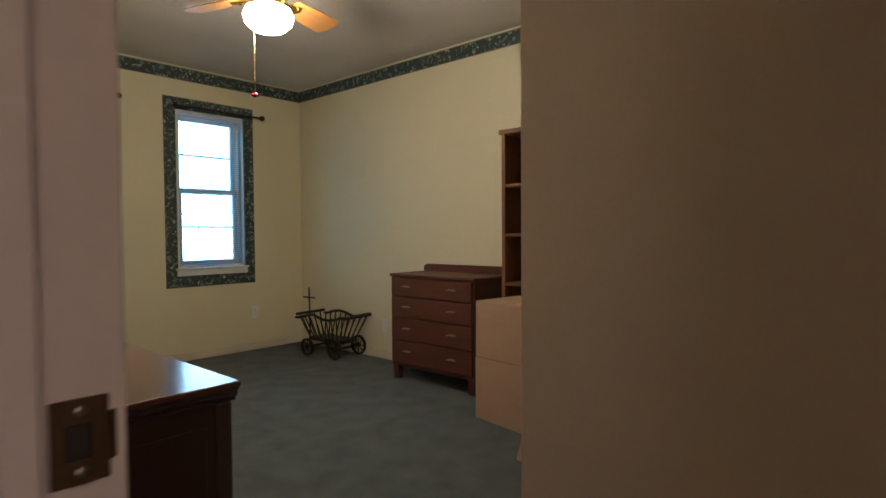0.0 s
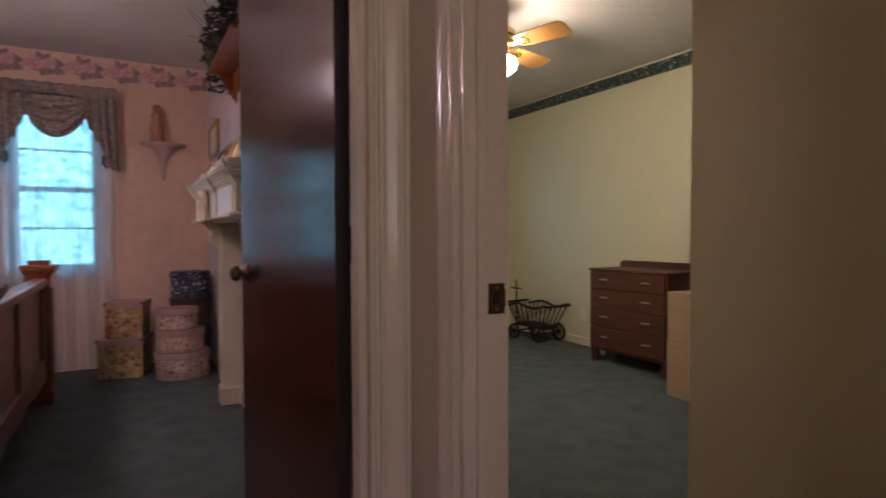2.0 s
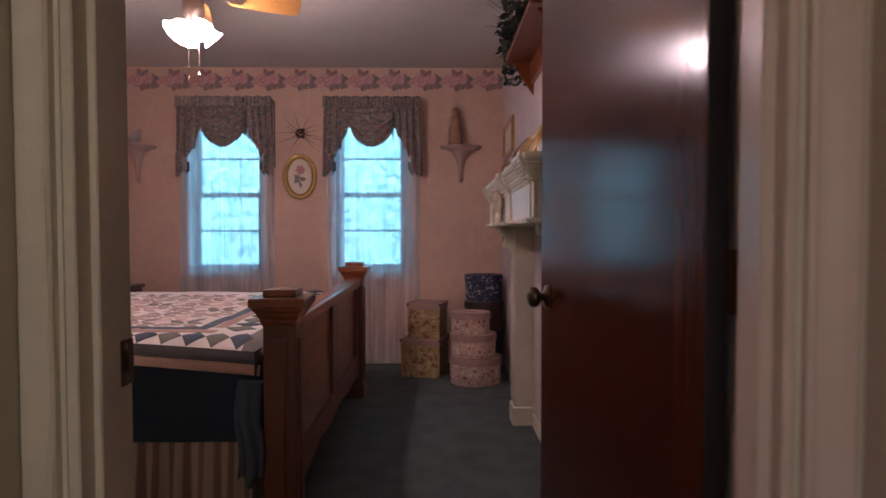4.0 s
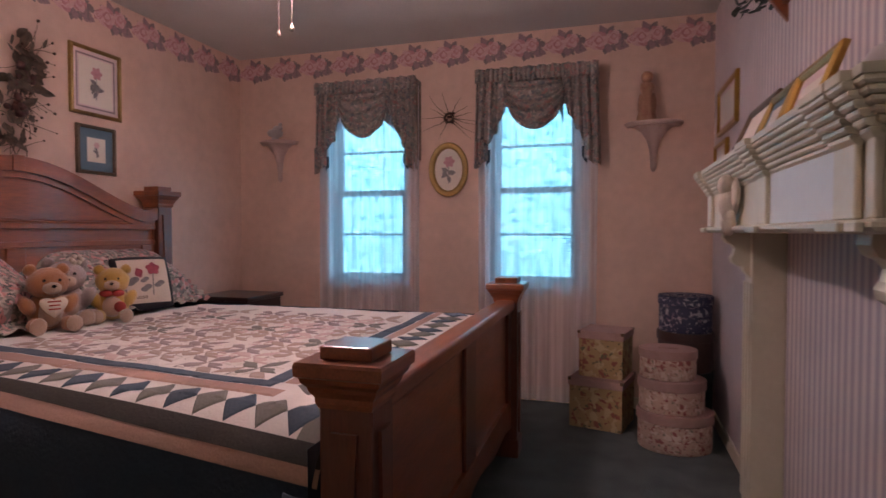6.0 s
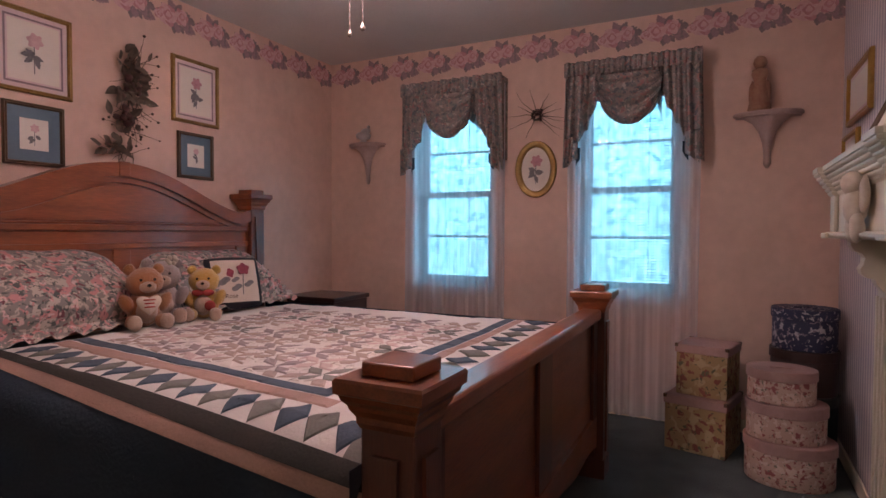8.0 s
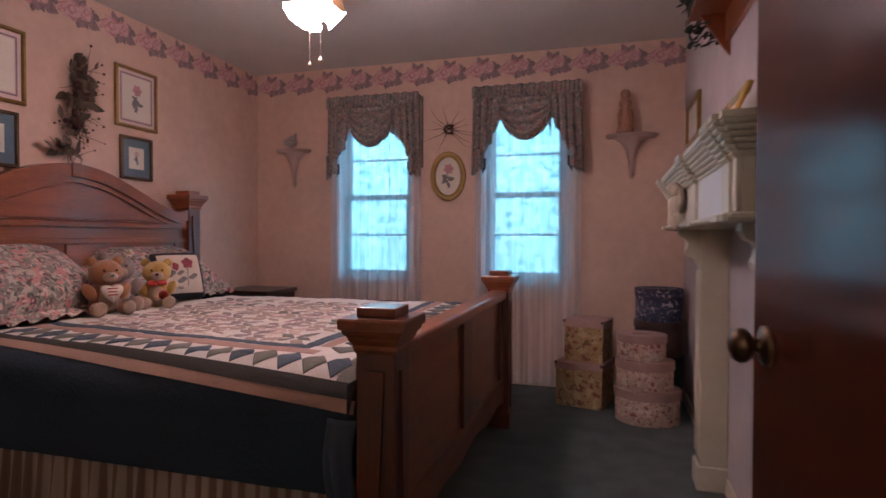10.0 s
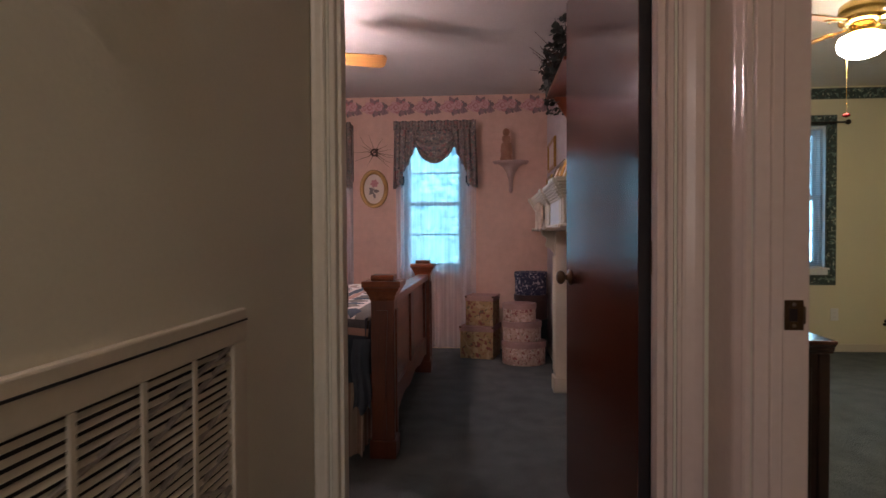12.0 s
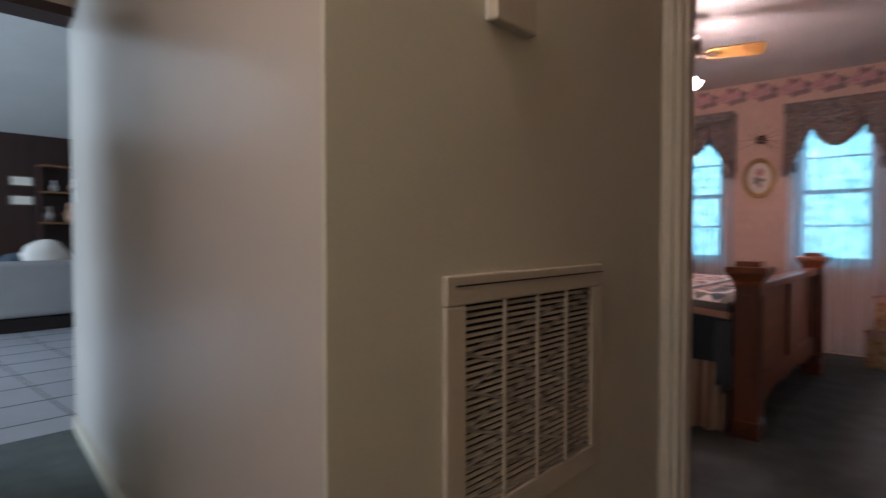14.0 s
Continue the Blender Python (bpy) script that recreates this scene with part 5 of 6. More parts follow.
def plush(name, label, at, turn, s, fur, belly, extra):
    """A seated soft toy in one mesh."""
    bm = bmesh.new()
    ball((0, 0, 0.10), 0.085, bm, 3, (1, 0.85, 1.15), 0, 0.06)
    ball((0, -0.05, 0.09), 0.055, bm, 2, (1, 0.7, 1.2), 1)
    ball((0, -0.015, 0.235), 0.080, bm, 3, (1.1, 0.95, 0.95), 0, 0.07)
    ball((0, -0.085, 0.215), 0.036, bm, 2, (1.15, 0.8, 0.85), 1)
    ball((0, -0.116, 0.225), 0.010, bm, 1, (1.2, 0.8, 0.9), 2)
    for sx in (-1, 1):
        ball((sx * 0.068, 0.0, 0.300), 0.030, bm, 2, (1, 0.6, 1), 0, 0.1)
        ball((sx * 0.032, -0.085, 0.252), 0.008, bm, 1, (1, 1, 1), 2)
        ball((sx * 0.088, -0.03, 0.130), 0.036, bm, 2, (0.9, 1.0, 1.6), 0, 0.1, Matrix.Rotation(sx * 0.5, 4, "Y"))
        ball((sx * 0.068, -0.095, 0.040), 0.042, bm, 2, (0.95, 1.6, 0.9), 0, 0.08)
        ball((sx * 0.074, -0.150, 0.044), 0.036, bm, 2, (1, 0.5, 1.15), 1, 0.05)
    if extra == "heart":
        pts = [(0.062 * (0.80 * math.sin(t_) ** 3) * 1.15, 0.115 + 0.058 * (0.82 * math.cos(t_) - 0.30 * math.cos(2 * t_) - 0.12 * math.cos(3 * t_))) for t_ in (2 * math.pi * i / 32 for i in range(32))]
        extrude(pts, "y", -0.135, -0.115, bm, 3, Matrix.Rotation(radians(-8), 4, "X"))
        for i, w in enumerate((0.055, 0.045, 0.05)):
            bx(-w / 2, w / 2, -0.1365, -0.135, 0.132 - i * 0.018, 0.139 - i * 0.018, 0, bm, 1, 4, Matrix.Rotation(radians(-8), 4, "X"))
    elif extra == "bow":
        for sx in (-1, 1):
            ball((sx * 0.03, -0.078, 0.168), 0.026, bm, 2, (1.3, 0.6, 0.8), 4, 0.1)
        ball((0.04, -0.09, 0.09), 0.032, bm, 2, (1, 0.7, 1), 4)
    elif extra == "flower":
        for i in range(6):
            a = i * math.pi / 3
            ball((0.045 + 0.020 * math.cos(a), -0.05, 0.318 + 0.016 * math.sin(a)), 0.014, bm, 1, (1, 0.6, 1), 3)
    for f in bm.faces:
        f.smooth = True
    ob = part(name, bm, [fur, belly, BLACK_BEAD, CREAM_CLOTH, RED_CLOTH])
    ob.matrix_basis = pose(*at, 0, 0, turn) @ Matrix.Scale(s, 4)
    return tagged(ob, label, "plush toy", "plush toys on the bed")


plush("teddy_bear", "golden brown plush bear holding a cream heart, seated on the quilt", (-2.56, 2.53, PZ), 66, 0.86, PLUSH_BROWN, PLUSH_TAN, "heart")
plush("teddy_bear", "greyish floral plush bear with a flower on its head", (-2.64, 2.68, PZ), 55, 0.92, PLUSH_GREY, PLUSH_TAN, "flower")
plush("teddy_bear", "yellow plush bear with a red bow, seated by the cushion", (-2.53, 2.83, PZ), 44, 0.80, PLUSH_YELLOW, PLUSH_TAN, "bow")

ns = thing("nightstand", "small dark wood nightstand behind the bed", "nightstand", (-2.78, 4.10, 0))
part("top", bx(-0.22, 0.22, -0.20, 0.22, 0.66, 0.69, 0.006), DARK_WOOD, ns)
part("body", bx(-0.20, 0.20, -0.18, 0.21, 0.30, 0.66), DARK_WOOD, ns)
part("drawer_front", bx(-0.18, 0.18, -0.19, -0.18, 0.46, 0.63, 0.003, seg=1), DARK_WOOD, ns)
part("drawer_pull", ball((0, -0.205, 0.545), 0.014), OLD_BRASS, ns)
for sx in (-1, 1):
    for y in (-0.16, 0.19):
        part("leg", bx(sx * 0.18 - 0.018, sx * 0.18 + 0.018, y - 0.018, y + 0.018, 0, 0.30, 0.003, seg=1), DARK_WOOD, ns)


# ---------- curtains ----------
def curtain_set(x0, x1, i):
    zt_, y0 = 2.175, WY - 0.115
    v = thing("valance", "gathered taupe floral valance with a centre swag and tapered tails", "valance", (0, 0, 0), 0, "window valances")
    wd = x1 - x0

    def hem(u):
        a = abs(2 * u - 1)
        if a < 0.47:
            return 1.94 - 0.02 * (1 - a)
        k = (a - 0.47) / 0.53
        steps = 5
        stair = (math.floor(k * steps) + min(1.0, (k * steps % 1.0) * 2.2)) / steps
        return 1.94 - 0.40 * (0.35 * k + 0.65 * stair) ** 0.85

    def fold(u, v_):
        return 0.024 * math.sin(u * wd * 96 + 1.7 * math.sin(u * 14)) * (0.5 + 0.5 * v_) + 0.007 * math.sin(u * wd * 40 + 2) + 0.004 * math.sin(u * wd * 230)

    def cloth(u, vv):
        zb_ = hem(u)
        z = zt_ - 0.055 - vv * (zt_ - 0.055 - zb_)
        side = 0.018 * vv * (2 * u - 1)
        return (x0 + u * wd + side, y0 + fold(u, vv) + 0.01 * vv, z)
    part("skirt", sheet(cloth, 220, 20, thick=0.003), VALANCE, v, "", True)
    part("header", sheet(lambda u, vv: (x0 - 0.004 + u * (wd + 0.008), y0 - 0.020 + 0.011 * math.sin(u * wd * 210) * (0.4 + abs(vv - 0.4)), zt_ + 0.004 * math.sin(u * 60) * (1 - vv) - vv * 0.085), 150, 6, thick=0.003), VALANCE, v, "", True)
    xc = (x0 + x1) / 2
    ws = wd * 0.235

    def swag(u, vv):
        a = 2 * u - 1
        zlow = 1.775 + 0.17 * (1 - math.sqrt(max(0.0, 1 - a * a)))
        z = zt_ - 0.10 - vv * (zt_ - 0.10 - zlow)
        return (xc + a * ws * (0.90 + 0.10 * math.sin(math.pi * vv)), y0 - 0.030 - 0.032 * (1 - a * a) * math.sin(math.pi * min(1, vv * 0.9 + 0.1)) + 0.015 * math.sin(30 * (vv * 0.9 - 0.22 * (1 - a * a) * vv) + 1.0 * a), z)
    part("swag", sheet(swag, 40, 40, thick=0.003), VALANCE, v, "bunched centre swag", True)
    for s in (-1, 1):
        xe = x0 + 0.03 if s < 0 else x1 - 0.03
        part("tail_lining", sheet(lambda u, vv: (xe - s * (0.035 + 0.030 * u), y0 + 0.018 + 0.012 * math.cos(u * 9), 1.66 - vv * (0.11 - 0.05 * u)), 10, 6, thick=0.002), VALANCE_LINING, v, "slate blue lining showing in the cascade", True)
        part("tail", sheet(lambda u, vv: (xe + s * (-0.050 + 0.078 * u), y0 - 0.016 + 0.018 * math.cos(u * 9), 1.72 - vv * (0.13 + 0.06 * u)), 16, 10, thick=0.002), VALANCE, v, "folded tail", True)
    part("return", bx(x0, x0 + 0.004, y0, WY - 0.001, 1.62, zt_ - 0.01), VALANCE, v)
    part("return", bx(x1 - 0.004, x1, y0, WY - 0.001, 1.62, zt_ - 0.01), VALANCE, v)
    c = thing("sheer_curtain", "floor-length white sheer curtain in soft folds", "curtain", (0, 0, 0), 0, "sheer curtains")
    sx0, sx1 = x0 + 0.005, x1 + 0.005

    def sheer(u, vv):
        z = 2.12 - vv * 2.10
        amp = 0.010 + 0.012 * vv
        xx = sx0 + u * (sx1 - sx0)
        return (xx + 0.01 * vv * math.sin(xx * 20), WY - 0.058 + amp * math.sin(xx * 66 + 2.4 * math.sin(xx * 7 + i)) , z)
    part("panel", sheet(sheer, 150, 22), SHEER, c, "", True)
    part("rod", rod((x0, WY - 0.058, 2.12), (x1, WY - 0.058, 2.12), 0.006), WHITE, c)


curtain_set(-2.325, -1.570, 0)
curtain_set(-1.150, -0.378, 1)


# ---------- wall shelves and figures ----------
def wall_shelf(label, x, z, w):
    s = thing("wall_shelf", label, "shelf", (x, WY, z), 0, "plaster wall shelves")
    half_ = [(w / 2 * math.cos(a), -0.125 * math.sin(a)) for a in (math.pi * i / 24 for i in range(25))]
    bm = extrude(half_, "z", 0, 0.014)
    extrude([(u * 0.93, v * 0.93) for u, v in half_], "z", -0.012, 0, bm)
    part("top", bm, PLASTER, s)
    t = bmesh.new()
    rings = []
    for k_, (rw, rd, zz) in enumerate(((0.34, 0.098, -0.012), (0.22, 0.080, -0.04), (0.125, 0.058, -0.09), (0.075, 0.040, -0.15), (0.050, 0.026, -0.22), (0.055, 0.024, -0.265), (0.02, 0.010, -0.290))):
        rings.append([t.verts.new((w * rw * math.cos(a), -rd * math.sin(a) - 0.001, zz)) for a in (math.pi * j / 14 for j in range(15))])
    for a, b in zip(rings, rings[1:]):
        for j in range(14):
            t.faces.new((a[j], a[j + 1], b[j + 1], b[j]))
        t.faces.new((a[14], a[0], b[0], b[14]))
    t.faces.new(rings[0])
    t.faces.new(list(reversed(rings[-1])))
    bmesh.ops.recalc_face_normals(t, faces=t.faces)
    part("bracket", t, PLASTER, s)
    return s


wall_shelf("small pink plaster shelf with a tapered bracket", -2.69, 1.785, 0.31)
wall_shelf("pink plaster shelf with a tapered bracket, holding a figurine", -0.045, 1.785, 0.345)
bm = lathe([(0.052, 0), (0.058, 0.01), (0.050, 0.05), (0.036, 0.13), (0.030, 0.17), (0.042, 0.20), (0.036, 0.225), (0.016, 0.235), (0.018, 0.245)], 20, m=pose(-0.09, 4.43, 1.80))
ball((-0.09, 4.43, 2.065), 0.034, bm, 2, (1, 1, 1.1), 0, 0.15)
ball((-0.055, 4.43, 1.90), 0.022, bm, 2, (0.9, 1, 3.2), 0, 0.2)
ball((-0.125, 4.43, 1.90), 0.020, bm, 2, (0.9, 1, 3.2), 0, 0.2)
tagged(part("figurine", bm, FIGURE, None, "", True), "tall terracotta robed figurine on the plaster shelf", "figurine")
bm = lathe([(0.028, 0), (0.032, 0.008), (0.018, 0.02), (0.05, 0.035), (0.058, 0.06), (0.045, 0.075)], 20, m=pose(-2.69, 4.43, 1.799))
ball((-2.67, 4.43, 1.885), 0.03, bm, 2, (1.3, 0.9, 0.8), 0, 0.2)
ball((-2.645, 4.43, 1.915), 0.014, bm, 2, (1, 0.8, 1), 0)
tagged(part("ceramic_bird", bm, CERAMIC, None, "", True), "small white ceramic bird ornament on the shelf", "ornament")


# ---------- pictures ----------
def flower_print(parent, w, h, y, bloom, seed):
    r_ = random.Random(seed)
    s = min(w, h)
    bm = bmesh.new()
    for k_, q_ in enumerate((1, 0.7, 0.4)):
        petal_disc(bm, 0.02 * w, 0.20 * h, 0.15 * s * q_, 0, y - 0.0006 * k_, 6 - k_, 0.16, seed + k_)
    part("bloom", bm, bloom, parent, "printed rose bloom")
    bm = bmesh.new()
    for j in range(7):
        leaf(bm, r_.uniform(-0.05, 0.05) * w, r_.uniform(-0.18, 0.0) * h, r_.uniform(2.2, 6.6), 0.22 * s, 0.13 * s, 0, y - 0.0001 * j)
    bx(-0.008 * w, 0.012 * w, y - 0.0004, y, -0.36 * h, 0.10 * h, bm=bm)
    part("leaves", bm, LEAF_PRINT, parent, "printed leaves and stem")


def picture(label, at, turn, w, h, frame_m, mat_m, mat_w, fw, bloom, seed, double=False, lean=0.0, name="framed_picture"):
    p = thing(name, label, "picture", at, turn, "framed flower prints")
    if lean:
        p.matrix_basis = p.matrix_basis @ Matrix.Rotation(radians(-lean), 4, "X")
    prof = [(0, 0), (0, 0.014), (0.2, 0.019), (0.45, 0.016), (0.75, 0.020), (1, 0.012), (1, 0)]
    for side in range(4):
        horiz = side % 2 == 0
        L = (w if horiz else h) / 2
        D = (h if horiz else w) / 2
        t = bmesh.new()
        ringA, ringB = [], []
        for u, d_ in prof:
            ringA.append(t.verts.new((-L + u * fw, -d_, -D + u * fw)))
            ringB.append(t.verts.new((L - u * fw, -d_, -D + u * fw)))
        n_ = len(prof)
        for j in range(n_):
            t.faces.new((ringA[j], ringB[j], ringB[(j + 1) % n_], ringA[(j + 1) % n_]))
        bmesh.ops.recalc_face_normals(t, faces=t.faces)
        bmesh.ops.rotate(t, verts=t.verts, cent=(0, 0, 0), matrix=Matrix.Rotation(side * math.pi / 2, 3, "Y"))
        part("frame_side", t, frame_m, p)
    iw, ih = w - 2 * fw, h - 2 * fw
    part("picture_mat", bx(-iw / 2 - 0.002, iw / 2 + 0.002, -0.006, -0.002, -ih / 2 - 0.002, ih / 2 + 0.002), mat_m, p)
    if double:
        bm = bmesh.new()
        for a, b, c, d_ in ((-iw / 2 + mat_w * 0.55, iw / 2 - mat_w * 0.55, ih / 2 - mat_w * 0.8, ih / 2 - mat_w * 0.55), (-iw / 2 + mat_w * 0.55, iw / 2 - mat_w * 0.55, -ih / 2 + mat_w * 0.55, -ih / 2 + mat_w * 0.8), (-iw / 2 + mat_w * 0.55, -iw / 2 + mat_w * 0.8, -ih / 2 + mat_w * 0.8, ih / 2 - mat_w * 0.8), (iw / 2 - mat_w * 0.8, iw / 2 - mat_w * 0.55, -ih / 2 + mat_w * 0.8, ih / 2 - mat_w * 0.8)):
            bx(a, b, -0.0066, -0.006, c, d_, bm=bm)
        part("mat_line", bm, LEAF_MAUVE, p, "mauve inner mat line")
    pw, ph = iw - 2 * mat_w, ih - 2 * mat_w
    part("print_paper", bx(-pw / 2, pw / 2, -0.0072, -0.006, -ph / 2, ph / 2), PAPER, p)
    if bloom:
        flower_print(p, pw, ph, -0.0076, bloom, seed)
    return p


WX = PX0 + 0.002
picture("gilt-framed print of a pink rose with a blush mat", (WX, 3.213, 1.943), 90, 0.325, 0.372, GILT, PALE_MAT, 0.035, 0.020, PINK_PETAL, 1, True)
picture("small brown-framed flower print with a slate blue mat", (WX, 3.208, 1.573), 90, 0.248, 0.265, BROWN_FRAME, BLUE_MAT, 0.048, 0.018, PALE_PETAL, 2)
picture("gilt-framed print of pale roses with a blush mat", (WX, 2.345, 1.930), 90, 0.325, 0.372, GILT, PALE_MAT, 0.035, 0.020, PALE_PETAL, 3, True)
picture("small brown-framed flower print with a slate blue mat", (WX, 2.340, 1.565), 90, 0.255, 0.275, BROWN_FRAME, BLUE_MAT, 0.050, 0.018, PALE_PETAL, 4)

ov = thing("oval_picture", "oval gilt-framed rose print between the windows", "picture", (-1.370, WY - 0.001, 1.549))
t = bmesh.new()
rings = []
for s_, d_ in ((1.0, 0.0), (1.0, 0.014), (0.95, 0.022), (0.90, 0.018), (0.84, 0.022), (0.74, 0.014), (0.69, 0.004)):
    rings.append([t.verts.new((0.140 * (1 - (1 - s_)) * math.cos(a), -d_, (0.186 - 0.140 * (1 - s_)) * math.sin(a))) for a in (2 * math.pi * i / 56 for i in range(56))])
for a, b in zip(rings, rings[1:]):
    for i in range(56):
        t.faces.new((a[i], a[(i + 1) % 56], b[(i + 1) % 56], b[i]))
bmesh.ops.recalc_face_normals(t, faces=t.faces)
part("oval_frame", t, GILT, ov, "carved oval gilt frame", True)
part("print_paper", extrude([(0.110 * math.cos(a), 0.156 * math.sin(a)) for a in (2 * math.pi * i / 56 for i in range(56))], "y", -0.005, -0.002), PAPER, ov)
flower_print(ov, 0.24, 0.27, -0.0056, PINK_PETAL, 7)


# ---------- dried swag, twig wreath, ivy ----------
def leaf3(bm, at, direction, normal, length, width, mi=0, curl=0.2):
    d_ = Vector(direction).normalized()
    s_ = d_.cross(Vector(normal)).normalized()
    n_ = s_.cross(d_).normalized()
    prof = [(0, 0.0), (0.25, 0.42), (0.5, 0.5), (0.75, 0.32), (1, 0)]
    t = bmesh.new()
    L = [t.verts.new(Vector(at) + d_ * u * length + s_ * w * width + n_ * (curl * length * (u * u) + 0.1 * width)) for u, w in prof[1:-1]]
    R = [t.verts.new(Vector(at) + d_ * u * length - s_ * w * width + n_ * (curl * length * (u * u) + 0.1 * width)) for u, w in prof[1:-1]]
    M_ = [t.verts.new(Vector(at) + d_ * u * length + n_ * curl * length * u * u) for u, w in prof]
    t.faces.new((M_[0], M_[1], L[0]))
    t.faces.new((M_[0], R[0], M_[1]))
    for i in range(2):
        t.faces.new((L[i], M_[i + 1], M_[i + 2], L[i + 1]))
        t.faces.new((M_[i + 1], R[i], R[i + 1], M_[i + 2]))
    t.faces.new((L[2], M_[3], M_[4]))
    t.faces.new((M_[3], R[2], M_[4]))
    merged(bm, t, mi)


rnd = random.Random(11)
sw = thing("dried_flower_swag", "dark dried flower swag of leaves, twigs and blooms on the wall", "dried flowers", (PX0 + 0.004, 2.80, 1.79))
bl_, bf, bt = bmesh.new(), bmesh.new(), bmesh.new()
for i in range(78):
    cy_, cz_, sy_, sz_ = ((-0.005, 0.085, 0.040, 0.032), (-0.060, -0.085, 0.044, 0.032), (0.00, 0.225, 0.034, 0.024), (-0.11, -0.225, 0.045, 0.030), (-0.005, 0.09, 0.05, 0.05))[i % 5]
    y, z = rnd.gauss(cy_, sy_), rnd.gauss(cz_, sz_)
    a = rnd.uniform(0, 2 * math.pi)
    leaf3(bl_, (rnd.uniform(0.012, 0.05), y, z), (rnd.uniform(-0.2, 0.5), math.cos(a), math.sin(a)), (1, rnd.uniform(-0.7, 0.7), rnd.uniform(-0.7, 0.7)), rnd.uniform(0.040, 0.078), rnd.uniform(0.026, 0.052), 0, rnd.uniform(-0.3, 0.6))
for i in range(22):
    cy_, z = rnd.choice(((0.0, 0.09), (-0.05, -0.08)))
    z += rnd.gauss(0, 0.028)
    ball((rnd.uniform(0.03, 0.06), cy_ + rnd.gauss(0, 0.026), z), rnd.uniform(0.010, 0.022), bf, 2, (0.8, 1, 1), 0, 0.5)
for i in range(62):
    z = rnd.uniform(-0.26, 0.24)
    y = 0.20 * z - 0.01 + rnd.gauss(0, 0.025)
    a = rnd.choice((rnd.uniform(-0.5, 0.6), rnd.uniform(2.4, 3.7), rnd.uniform(-1.9, -1.2), rnd.uniform(1.2, 1.9)))
    L = rnd.uniform(0.08, 0.17)
    p = Vector((0.02, y, z))
    for k_ in range(3):
        a += rnd.uniform(-0.35, 0.35)
        e = p + Vector((rnd.uniform(-0.004, 0.012), L / 3 * math.cos(a), L / 3 * math.sin(a)))
        rod(p, e, 0.0021 - 0.0004 * k_, bt, 5, 0.0017 - 0.0004 * k_)
        p = e
    if i % 3:
        ball(p, rnd.uniform(0.004, 0.009), bt, 1)
tagged(part("foliage", bl_, DRY_LEAF, sw), "dark brown dried foliage", "", "", "stuff")
tagged(part("dried_bloom", bf, DRY_FLOWER, sw, "", True), "brown dried bloom cluster", "", "", "stuff")
tagged(part("twig_spray", bt, TWIG, sw), "thin curling twig spray", "", "", "stuff")

wr = thing("twig_wreath", "tiny twig wreath with spraying branches on the wall", "wreath", (-1.362, WY - 0.004, 1.90))
bt, bf = bmesh.new(), bmesh.new()
for i in range(40):
    a = rnd.uniform(0, 6.28)
    b = a + rnd.uniform(0.6, 1.4)
    r1, r2 = rnd.uniform(0.025, 0.040), rnd.uniform(0.025, 0.040)
    rod((r1 * math.cos(a), -rnd.uniform(0.006, 0.03), r1 * math.sin(a)), (r2 * math.cos(b), -rnd.uniform(0.006, 0.03), r2 * math.sin(b)), 0.004, bt, 5, 0.003)
for a in (0.1, 0.55, 1.1, 1.75, 2.3, 2.75, 3.1, 3.6, 4.2, 5.4, 5.8, 6.1, -0.25):
    L = rnd.uniform(0.10, 0.19)
    p = Vector((0.03 * math.cos(a), -0.015, 0.03 * math.sin(a)))
    for k_ in range(4):
        a2 = a + rnd.uniform(-0.25, 0.25)
        nx = p + Vector((math.cos(a2), rnd.uniform(-0.1, 0.05), math.sin(a2))) * L / 4
        nx.y = min(nx.y, -0.003)
        rod(p, nx, 0.0024 - 0.0005 * k_, bt, 5)
        p = nx
for i in range(7):
    ball((rnd.uniform(-0.035, 0.035), -0.03, rnd.uniform(-0.035, 0.03)), 0.011, bf, 1, (1, 0.7, 1), 0, 0.4)
part("twigs", bt, TWIG, wr)
part("dried_buds", bf, DRY_FLOWER, wr)

iv = thing("ivy_shelf", "dark wood wall shelf overflowing with artificial ivy", "wall shelf", (PX1 - 0.001, 2.62, 2.06))
bm = bx(-0.16, 0, -0.45, 0.45, -0.02, 0.0, 0.004)
extrude([(-0.12, -0.02), (0, -0.02), (0, -0.20), (-0.03, -0.16)], "y", -0.40, -0.38, bm)
extrude([(-0.12, -0.02), (0, -0.02), (0, -0.20), (-0.03, -0.16)], "y", 0.38, 0.40, bm)
bx(-0.02, 0, -0.45, 0.45, -0.14, -0.02, 0.003, bm=bm)
part("shelf_board", bm, BED_WOOD, iv)
bl_, bt = bmesh.new(), bmesh.new()
for i in range(420):
    y = rnd.uniform(-0.45, 0.50)
    x, z = -rnd.uniform(0.03, 0.19), rnd.uniform(0.02, 0.24)
    if rnd.random() < 0.3:
        y, x, z = rnd.uniform(0.36, 0.58), -rnd.uniform(0.02, 0.15), rnd.uniform(-0.12, 0.22)
    a = rnd.uniform(0, 6.28)
    leaf3(bl_, (x, y, z), (rnd.uniform(-0.8, 0.2), math.cos(a), math.sin(a)), (rnd.uniform(-1, 0), rnd.uniform(-0.5, 0.5), 1), rnd.uniform(0.03, 0.055), rnd.uniform(0.03, 0.05))
for i in range(26):
    y = rnd.uniform(-0.4, 0.5)
    rod((-0.1, y, 0.02), (-rnd.uniform(0.05, 0.3), y + rnd.uniform(-0.1, 0.25), rnd.uniform(0.1, 0.30)), 0.003, bt, 5, 0.001)
part("ivy_leaves", bl_, IVY, iv, "dark green ivy leaves")
tagged(part("stems", bt, TWIG, iv), "", "", "", "stuff")

